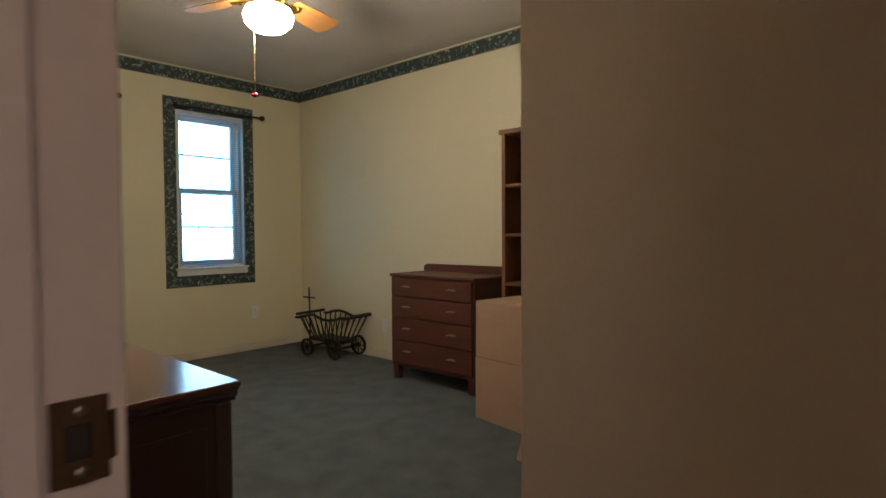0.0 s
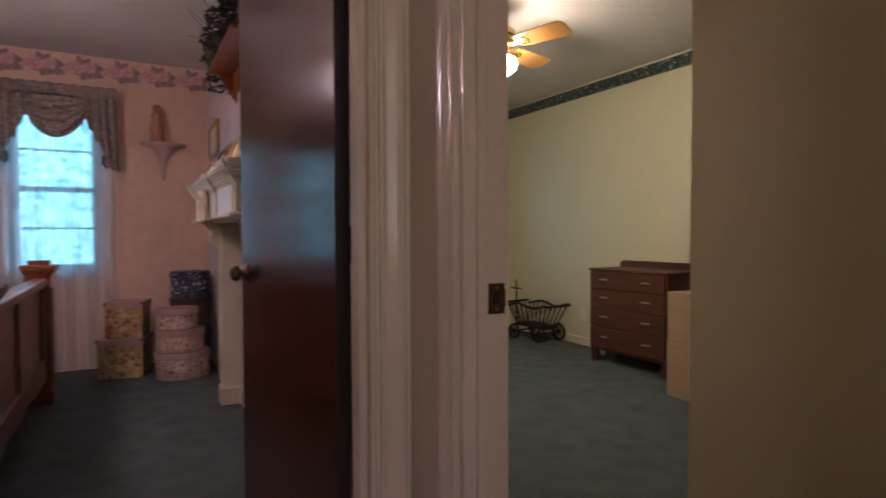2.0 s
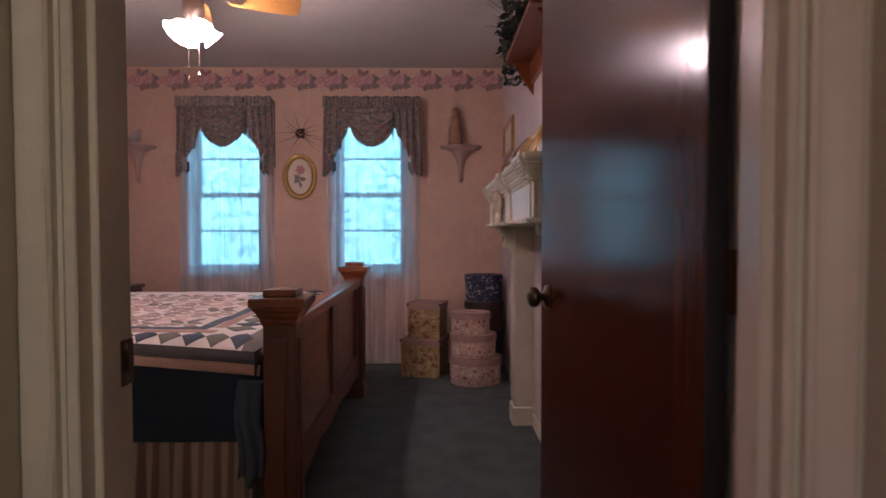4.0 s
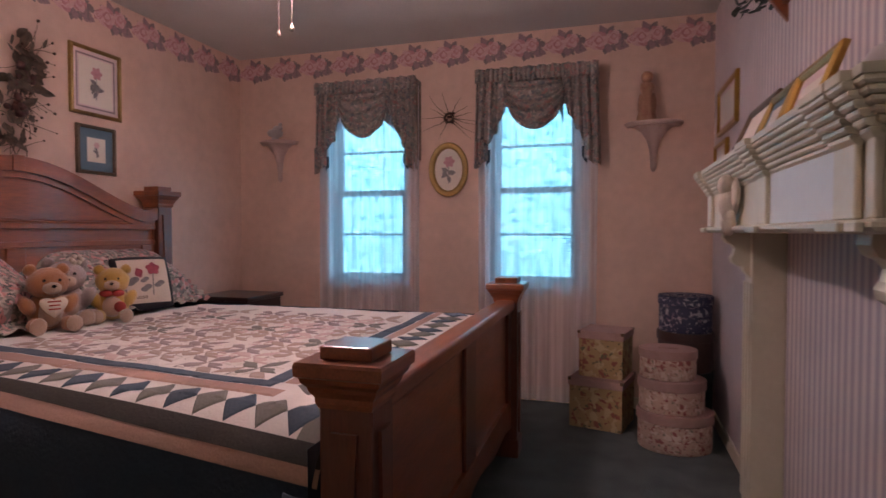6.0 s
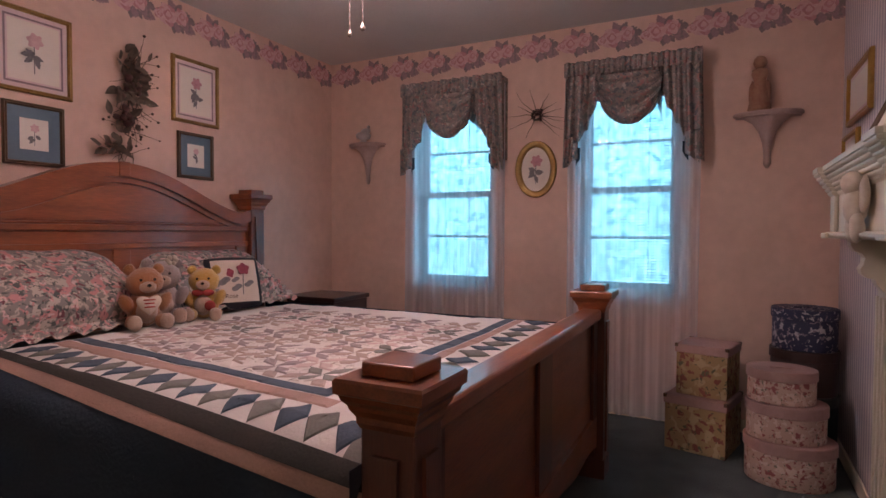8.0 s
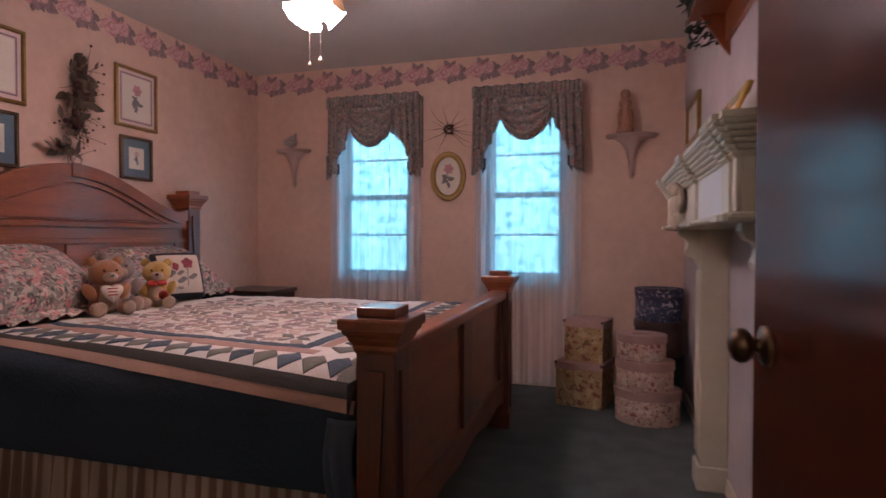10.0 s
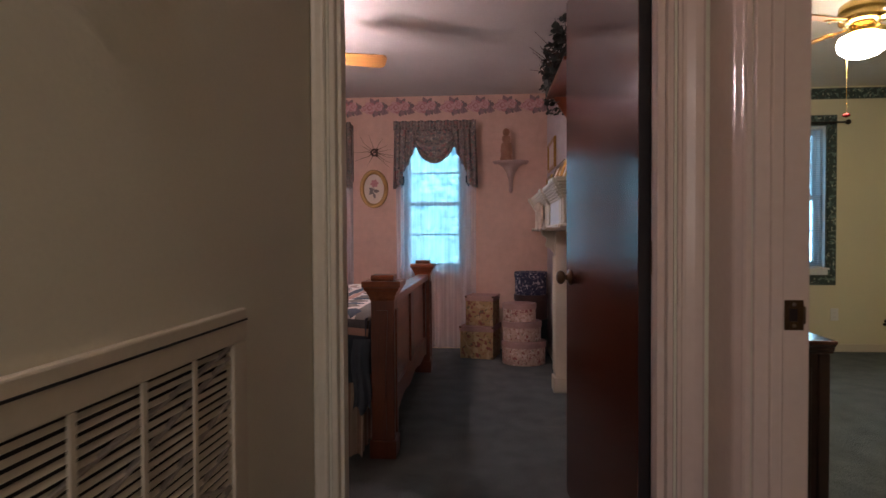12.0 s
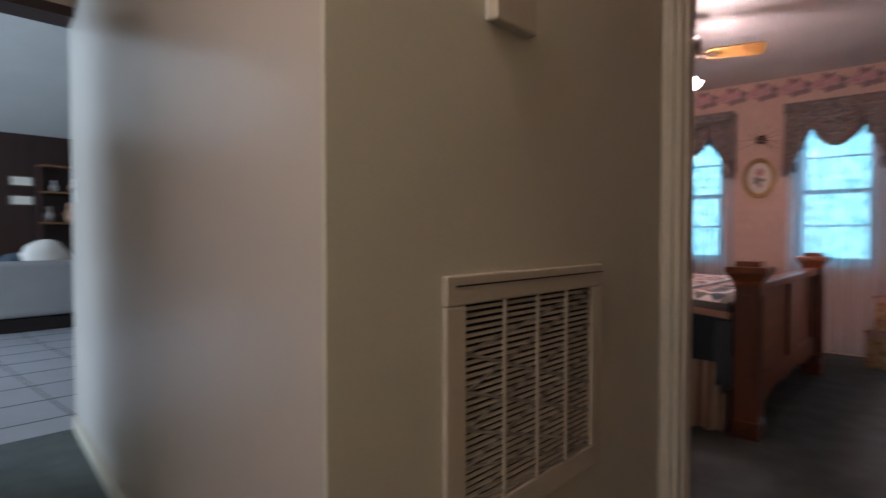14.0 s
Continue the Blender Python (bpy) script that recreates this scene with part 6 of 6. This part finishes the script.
# ---------- mantel ----------
ma = thing("mantelpiece", "ivory painted wooden mantelpiece with moulded cornice and pilasters", "mantelpiece", (0, 0, 0))
Y0, Y1 = 1.680, 3.190
xb = PX1 - 0.001
XF = 0.084                      # frieze face
steps_ = [(0.0, 1.258)]
for k_ in range(6):              # six fine reeds, each a rounded step further out
    o_, z_ = 0.008 * k_, 1.262 + 0.0125 * k_
    steps_ += [(o_ + 0.003, z_), (o_ + 0.007, z_ + 0.004), (o_ + 0.0075, z_ + 0.009), (o_ + 0.004, z_ + 0.0115)]
steps_ += [(0.050, 1.336), (0.050, 1.351)]


def mitred(name, prof, face, y0, y1, m_, label=""):
    """A moulding that runs along the front and returns round both ends: (out, z) pairs."""
    t = bmesh.new()
    rows = []
    for o, z_ in prof:
        rows.append([t.verts.new(p) for p in ((xb, y0 - o, z_), (face - o, y0 - o, z_), (face - o, y1 + o, z_), (xb, y1 + o, z_))])
    for a, b in zip(rows, rows[1:]):
        for i in range(4):
            t.faces.new((a[i], a[(i + 1) % 4], b[(i + 1) % 4], b[i]))
    t.faces.new(rows[0])
    t.faces.new(rows[-1])
    bmesh.ops.recalc_face_normals(t, faces=t.faces)
    return part(name, t, m_, ma, label)


mitred("cornice", steps_, XF, Y0, Y1, MANTEL, "stepped ivory cornice")
part("frieze", bx(XF, xb, Y0, Y1, 1.140, 1.262), MANTEL, ma, "ivory frieze board")
part("frieze_panel", bx(XF - 0.004, XF - 0.0005, 1.850, 2.280, 1.142, 1.260), MANTEL_WHITE, ma, "white centre panel")
low = [(-0.02, 1.118), (0.006, 1.118), (0.020, 1.122), (0.026, 1.128), (0.026, 1.135), (0.014, 1.140)]
mitred("lower_moulding", low, XF, Y0, Y1, MANTEL)
for y0_, y1_ in ((1.680, 1.712), (1.752, 1.842), (2.285, 2.375), (3.080, 3.160)):
    part("frieze_block", bx(XF - 0.013, XF - 0.0008, y0_, y1_, 1.140, 1.262, 0.003, seg=1), MANTEL, ma)
    t = bmesh.new()
    rows = [[t.verts.new(p) for p in ((XF + 0.01, y0_ - o * 0.3, z_), (XF - 0.014 - o, y0_ - o * 0.3, z_), (XF - 0.014 - o, y1_ + o * 0.3, z_), (XF + 0.01, y1_ + o * 0.3, z_))] for o, z_ in [(o, z_ - 0.0015) for o, z_ in steps_]]
    for a, b in zip(rows, rows[1:]):
        for i in range(4):
            t.faces.new((a[i], a[(i + 1) % 4], b[(i + 1) % 4], b[i]))
    t.faces.new(rows[0])
    t.faces.new(rows[-1])
    bmesh.ops.recalc_face_normals(t, faces=t.faces)
    part("cornice_break", t, MANTEL, ma)
    part("moulding_break", bx(XF - 0.038, XF - 0.027, y0_ - 0.006, y1_ + 0.006, 1.119, 1.137, 0.003, seg=1), MANTEL, ma)
for yc in (1.800, 3.020):
    part("pilaster", bx(0.190, xb, yc - 0.060, yc + 0.060, 0.0, 1.118, 0.003, seg=1), MANTEL, ma)
    for o in (-0.045, 0.0, 0.045):
        part("pilaster_reed", bx(0.183, 0.190, yc + o - 0.011, yc + o + 0.011, 0.14, 0.94, 0.003, seg=2), MANTEL, ma)
    part("plinth", bx(0.178, xb, yc - 0.070, yc + 0.070, 0.0, 0.105, 0.004, seg=1), MANTEL, ma)
    pr = [(0.190, 1.118), (0.104, 1.118), (0.102, 1.100), (0.112, 1.082), (0.130, 1.074), (0.140, 1.060), (0.136, 1.040), (0.128, 1.026), (0.132, 1.010), (0.148, 0.998), (0.166, 0.996), (0.170, 0.980), (0.182, 0.966), (0.190, 0.955)]
    part("corbel", extrude(pr, "y", yc - 0.030, yc + 0.030), MANTEL, ma, "scrolled corbel")

bm = bmesh.new()
ya, za = 2.66, 1.205
ball((0.052, ya, za + 0.060), 0.030, bm, 2, (1, 1, 1.1), 0, 0.15)
ball((0.056, ya, za), 0.036, bm, 2, (0.8, 1, 1.4), 0, 0.1)
ball((0.056, ya + 0.028, za - 0.055), 0.020, bm, 2, (0.9, 0.9, 2.0), 0, 0.1)
ball((0.056, ya - 0.028, za - 0.055), 0.020, bm, 2, (0.9, 0.9, 2.0), 0, 0.1)
for s in (-1, 1):
    ball((0.066, ya + s * 0.055, za + 0.03), 0.040, bm, 2, (0.3, 0.9, 1.2), 0, 0.3)
ball((0.072, ya, za), 0.02, bm, 1, (1, 1, 1), 0)
tagged(part("angel_ornament", bm, ANGEL, None, "", True), "small ivory plaster angel hung on the mantel front", "ornament")

picture("gilt-framed picture on the striped wall beyond the mantel", (PX1 - 0.002, 4.035, 1.785), -90, 0.50, 0.255, BRIGHT_GILT, PALE_MAT, 0.02, 0.026, None, 1)
picture("small gilt-framed picture low on the striped wall", (PX1 - 0.002, 4.20, 1.515), -90, 0.36, 0.21, BRIGHT_GILT, PALE_MAT, 0.02, 0.02, None, 1)
for yy, w, h, fm, mm, ln in ((3.05, 0.40, 0.255, BROWN_FRAME, PAPER, 24), (2.70, 0.27, 0.215, GILT, BLUE_MAT, 22), (2.36, 0.30, 0.205, BRIGHT_GILT, PALE_MAT, 20)):
    c_, s_ = math.cos(radians(ln)), math.sin(radians(ln))
    picture("small framed picture leaning on the mantel shelf", (0.150 + s_ * h / 2, yy, 1.351 + c_ * h / 2 + 0.006), -90, w, h, fm, mm, 0.03, 0.028, None, 1, False, ln)
cl = thing("mantel_ornament", "small white round ornament with a wire handle on the mantel shelf", "ornament", (0.17, 1.86, 1.351))
part("body", lathe([(0.03, 0), (0.05, 0.02), (0.055, 0.05), (0.04, 0.08), (0.02, 0.09)], 20), CERAMIC, cl, "", True)
bm = bmesh.new()
for i in range(14):
    a, b = math.pi * i / 14, math.pi * (i + 1) / 14
    rod((0, 0.05 * math.cos(a), 0.06 + 0.075 * math.sin(a)), (0, 0.05 * math.cos(b), 0.06 + 0.075 * math.sin(b)), 0.003, bm, 6)
part("handle", bm, BRASS, cl, "thin gilt handle", True)


# ---------- hat boxes ----------
def round_box(label, x, y, z, r, h, m, lid, squash=0.85, turn=0):
    b = thing("hat_box", label, "hat box", (x, y, z), turn, "stacked hat boxes")
    sq = Matrix.Diagonal((1, squash, 1, 1))
    lh = min(0.05, h * 0.3)
    part("body", lathe([(r * 0.95, 0), (r * 0.96, 0.004), (r * 0.96, h - 0.01), (r * 0.9, h - 0.008)], 48, m=sq), m, b, "", True)
    part("lid", lathe([(r * 0.985, h - lh), (r, h - lh + 0.002), (r, h - 0.005), (r * 0.985, h), (r * 0.9, h - 0.002), (0.01, h - 0.001)], 48, m=sq), lid, b, "", False)
    part("cord", rod((-0.05, -r * squash * 0.2, h + 0.003), (0.05, -r * squash * 0.15, h + 0.003), 0.003, seg=6), lid, b)
    return b


round_box("large oval pink floral hat box with a pink lid", 0.035, 3.90, 0.0, 0.190, 0.195, HAT_PINK, HAT_LID)
round_box("middle oval pink floral hat box with a cord handle", 0.020, 3.905, 0.196, 0.168, 0.165, HAT_PINK, HAT_LID)
round_box("small oval pink floral hat box on top of the stack", 0.0, 3.91, 0.362, 0.145, 0.150, HAT_PINK, HAT_LID)
round_box("dark green round hat box at the bottom of a stack", 0.130, 4.27, 0.0, 0.150, 0.33, HAT_GREEN, HAT_GREEN, 1.0)
round_box("dark brown round hat box", 0.125, 4.27, 0.331, 0.155, 0.22, HAT_BROWN, HAT_BROWN, 1.0)
round_box("navy round hat box printed with pale flowers", 0.125, 4.27, 0.552, 0.150, 0.205, HAT_BLUE, HAT_BLUE, 1.0)


def square_box(label, x, y, z, w, d, h, turn):
    b = thing("storage_box", label, "storage box", (x, y, z), turn, "floral storage boxes")
    part("body", bx(-w / 2, w / 2, -d / 2, d / 2, 0, h - 0.004, 0.004, seg=1), HAT_YELLOW, b)
    part("lid", bx(-w / 2 - 0.006, w / 2 + 0.006, -d / 2 - 0.006, d / 2 + 0.006, h - 0.045, h, 0.004, seg=1), HAT_LID, b)
    for sx in (-1, 1):
        for sy in (-1, 1):
            part("corner_cap", bx(sx * (w / 2 - 0.002) - 0.0095, sx * (w / 2 - 0.002) + 0.0095, sy * (d / 2 - 0.002) - 0.0095, sy * (d / 2 - 0.002) + 0.0095, h - 0.016, h + 0.0015, 0.002, seg=1), OLD_BRASS, b)
    return b


square_box("large yellow floral storage box with a rose lid", -0.335, 4.17, 0.0, 0.30, 0.30, 0.285, -14)
square_box("yellow floral storage box with metal corners", -0.315, 4.19, 0.286, 0.25, 0.25, 0.265, -14)

# ---------- green bedroom ----------
ch = thing("chest_of_drawers", "four-drawer walnut chest with chrome pulls and a low back rail", "chest of drawers", (3.03, 2.415, 0))
CW, CD, CH_ = 0.385, 0.375, 0.765
bm = bx(0.014, CD, -CW, CW, 0.10, CH_ - 0.022, 0.004, seg=1)
part("carcass", bm, DRESSER_WOOD, ch)
part("top", bx(-0.004, CD, -CW - 0.008, CW + 0.008, CH_ - 0.022, CH_, 0.008, seg=3), DRESSER_WOOD, ch)
part("back_rail", extrude([(-CW, CH_), (CW, CH_), (CW, CH_ + 0.035), (CW - 0.03, CH_ + 0.055), (-CW + 0.03, CH_ + 0.055), (-CW, CH_ + 0.035)], "x", CD - 0.022, CD), DRESSER_WOOD, ch)
hs = [0.140, 0.150, 0.160, 0.165]
z = CH_ - 0.028
for h in hs:
    d_ = part("drawer", bx(-0.003, 0.014, -CW + 0.012, CW - 0.012, z - h + 0.006, z, 0.005, seg=2), DRESSER_WOOD, ch, "walnut drawer front")
    for y in (-0.21, 0.21):
        bm = bmesh.new()
        zc = z - h * 0.42
        rod((-0.022, y - 0.038, zc), (-0.022, y + 0.038, zc), 0.0035, bm, 8)
        for s in (-1, 1):
            rod((-0.003, y + s * 0.03, zc), (-0.022, y + s * 0.03, zc), 0.003, bm, 8)
        bx(-0.0055, -0.003, y - 0.032, y + 0.032, zc - 0.006, zc + 0.006, 0.001, bm=bm, seg=1)
        part("pull", bm, CHROME, d_, "slim chrome drawer pull")
    z -= h
for y in (-CW + 0.035, CW - 0.035):
    for x in (0.04, CD - 0.04):
        part("foot", extrude([(-0.025, 0.10), (0.025, 0.10), (0.018, 0), (-0.018, 0)], "y", y - 0.025, y + 0.025, m=Matrix.Translation((x, 0, 0))), DRESSER_WOOD, ch)

bc = thing("bookcase", "tall empty open bookcase of brown wood against the wall", "bookcase", (3.14, 1.50, 0))
part("side_panel", bx(0, 0.28, 0.36, 0.385, 0, 1.67, 0.002, seg=1), CASE_WOOD, bc)
part("side_panel", bx(0, 0.28, -0.385, -0.36, 0, 1.67, 0.002, seg=1), CASE_WOOD, bc)
part("back_panel", bx(0.27, 0.28, -0.36, 0.36, 0.05, 1.67), DRESSER_WOOD, bc)
part("top_board", bx(-0.012, 0.285, -0.40, 0.40, 1.67, 1.70, 0.006), CASE_WOOD, bc)
for z in (0.06, 0.40, 0.74, 1.05, 1.36):
    part("shelf_board", bx(0.006, 0.27, -0.36, 0.36, z - 0.02, z, 0.002, seg=1), CASE_WOOD, bc)


def carton(label, x, y, z, w, d, h, turn):
    b = thing("cardboard_box", label, "cardboard box", (x, y, z), turn, "cardboard boxes")
    part("carton_body", bx(0, d, -w / 2, w / 2, 0, h - 0.006, 0.004), CARTON, b)
    part("flap", bx(0.002, d / 2 - 0.002, -w / 2 + 0.001, w / 2 - 0.001, h - 0.0055, h - 0.001, 0.001, seg=1), CARTON, b)
    part("flap", bx(d / 2 + 0.002, d - 0.002, -w / 2 + 0.001, w / 2 - 0.001, h - 0.0055, h, 0.001, seg=1), CARTON, b)
    part("tape", bx(0.0, d, -0.025, 0.025, h - 0.001, h + 0.0008), CARTON, b)
    return b


carton("plain brown cardboard box on the carpet", 2.700, 1.555, 0.0, 0.47, 0.36, 0.355, -10)
carton("plain brown cardboard box stacked on another", 2.705, 1.560, 0.357, 0.44, 0.36, 0.315, -8)
fl = thing("flattened_carton", "flattened cardboard carton leaning against the boxes", "cardboard", (2.36, 1.13, 0), -12)
part("sheet", bx(-0.01, 0.0, -0.25, 0.13, 0.0, 0.42, 0.002, seg=1, m=Matrix.Rotation(radians(22), 4, "Y")), CARTON, fl)

# goat cart with spoked wheels and a cross
gc = thing("wooden_goat_cart", "small dark iron-and-wood goat cart with spoked wheels and a cross", "wagon", (3.235, 3.76, 0), 6)


def wheel(x, y, r):
    bm = bmesh.new()
    t = bmesh.new()
    n = 28
    rings = []
    for rr, dx in ((r, -0.009), (r, 0.009), (r - 0.016, 0.009), (r - 0.016, -0.009)):
        rings.append([t.verts.new((dx, rr * math.cos(a), rr * math.sin(a))) for a in (2 * math.pi * i / n for i in range(n))])
    for k_ in range(4):
        for i in range(n):
            t.faces.new((rings[k_][i], rings[k_][(i + 1) % n], rings[(k_ + 1) % 4][(i + 1) % n], rings[(k_ + 1) % 4][i]))
    bmesh.ops.recalc_face_normals(t, faces=t.faces)
    w = part("wheel", merged(bm, t, 0, Matrix.Translation((x, y, r))), BLACK_IRON, gc, "spoked dark wheel")
    part("hub", rod((x - 0.018, y, r), (x + 0.018, y, r), 0.015), BLACK_IRON, w)
    for i in range(8):
        a = math.pi / 4 * i
        part("spoke", rod((x, y, r), (x, y + (r - 0.012) * math.cos(a), r + (r - 0.012) * math.sin(a)), 0.0045, seg=6), BLACK_IRON, w)


for x in (-0.14, 0.14):
    wheel(x, 0.17, 0.075)
    wheel(x, -0.17, 0.085)
for y, r in ((0.17, 0.075), (-0.17, 0.085)):
    part("axle", rod((-0.14, y, r), (0.14, y, r), 0.008), BLACK_IRON, gc)
part("cart_bed", bx(-0.09, 0.09, -0.21, 0.21, 0.125, 0.155, 0.004, seg=1), BLACK_IRON, gc)
for s in (-1, 1):
    pts = [(s * (0.155 + 0.012 * math.cos(4 * math.pi * t_)), -0.30 + 0.58 * t_, 0.345 + 0.018 * math.cos(2 * math.pi * t_ * 1.5)) for t_ in [i / 12 for i in range(13)]]
    bm = bmesh.new()
    for a, b in zip(pts, pts[1:]):
        rod(a, b, 0.012, bm, 8)
        ball(b, 0.012, bm, 1)
    part("top_rail", bm, BLACK_IRON, gc, "wavy top rail")
    for i in range(9):
        t_ = i / 8
        part("stake", rod((s * 0.085, -0.19 + 0.38 * t_, 0.15), (s * 0.152, -0.27 + 0.52 * t_, 0.345), 0.006, seg=7), BLACK_IRON, gc)
for y0_, y1_ in ((-0.20, -0.30), (0.20, 0.28)):
    part("end_rail", rod((-0.16, y1_, 0.355), (0.16, y1_, 0.355), 0.012), BLACK_IRON, gc)
    for i in range(4):
        part("stake", rod((-0.07 + 0.047 * i, y0_, 0.15), (-0.11 + 0.073 * i, y1_, 0.35), 0.006, seg=7), BLACK_IRON, gc)
part("cross_pole", rod((-0.13, 0.14, 0.15), (-0.13, 0.15, 0.59), 0.007), BLACK_IRON, gc)
part("cross_bar", rod((-0.13, 0.08, 0.505), (-0.13, 0.22, 0.505), 0.007), BLACK_IRON, gc)

# dresser by the doorway
dr = thing("dresser", "dark mahogany dresser with a polished moulded top beside the doorway", "dresser", (GX0 + 0.016, 0.965, 0))
DD, DL, DH = 0.440, 0.80, 0.735
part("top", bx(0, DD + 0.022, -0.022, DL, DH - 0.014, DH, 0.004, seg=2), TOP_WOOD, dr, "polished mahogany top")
pr = [(0.0, 0.0), (0.018, 0.0), (0.016, -0.006), (0.008, -0.010), (0.010, -0.018), (0.002, -0.026), (0.0, -0.032)]
part("top_moulding", extrude([(DD + u, DH - 0.014 + v) for u, v in pr] + [(DD - 0.02, DH - 0.046), (DD - 0.02, DH - 0.014)], "y", -0.004, DL), DARK_WOOD, dr)
part("end_moulding", extrude([(-u, DH - 0.014 + v) for u, v in pr] + [(0.02, DH - 0.046), (0.02, DH - 0.014)], "x", 0.0, DD + 0.018), DARK_WOOD, dr)
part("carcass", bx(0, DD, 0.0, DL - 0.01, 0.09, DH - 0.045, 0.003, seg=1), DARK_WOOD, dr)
part("end_panel", bx(0.05, DD - 0.05, -0.004, -0.0005, 0.15, DH - 0.09, 0.002, seg=1), DARK_WOOD, dr)
part("corner_post", bx(DD - 0.03, DD + 0.008, -0.006, 0.03, 0.06, DH - 0.045, 0.006), DARK_WOOD, dr)
for k_ in range(3):
    d_ = part("drawer", bx(DD, DD + 0.014, 0.04, DL - 0.04, 0.11 + 0.19 * k_, 0.285 + 0.19 * k_, 0.004, seg=1), DARK_WOOD, dr)
    part("pull", ball((DD + 0.026, DL / 2, 0.20 + 0.19 * k_), 0.013), OLD_BRASS, d_)
pr = [(0.0, 0.09), (0.05, 0.09), (0.055, 0.07), (0.045, 0.05), (0.062, 0.02), (0.062, 0.0), (0.0, 0.0)]
for y in (0.0, DL - 0.09):
    part("bracket_foot", extrude([(DD - 0.045 + u, v) for u, v in pr], "y", y - 0.012, y + 0.08), DARK_WOOD, dr)
    part("bracket_foot", bx(0.0, 0.06, y - 0.008, y + 0.07, 0, 0.09, 0.004, seg=1), DARK_WOOD, dr)


# curtain rods with ball finials
def curtain_rod(x0, x1, label):
    r_ = thing("curtain_rod", label, "curtain rod", (0, WY - 0.07, 2.10), 0, "curtain rods")
    part("pole", rod((x0, 0, 0), (x1, 0, 0), 0.008, seg=12), BLACK_IRON, r_)
    for x, s in ((x0, -1), (x1, 1)):
        part("finial", ball((x + s * 0.02, 0, 0), 0.024, None, 2), BLACK_IRON, r_, "round dark finial", True)
        part("bracket", rod((x - s * 0.09, 0, 0), (x - s * 0.09, 0.068, -0.012), 0.006), BLACK_IRON, r_)


curtain_rod(2.235, 2.965, "black iron curtain rod with round finials over the window")
curtain_rod(0.98, 1.775, "black iron curtain rod with round finials on the cream wall")
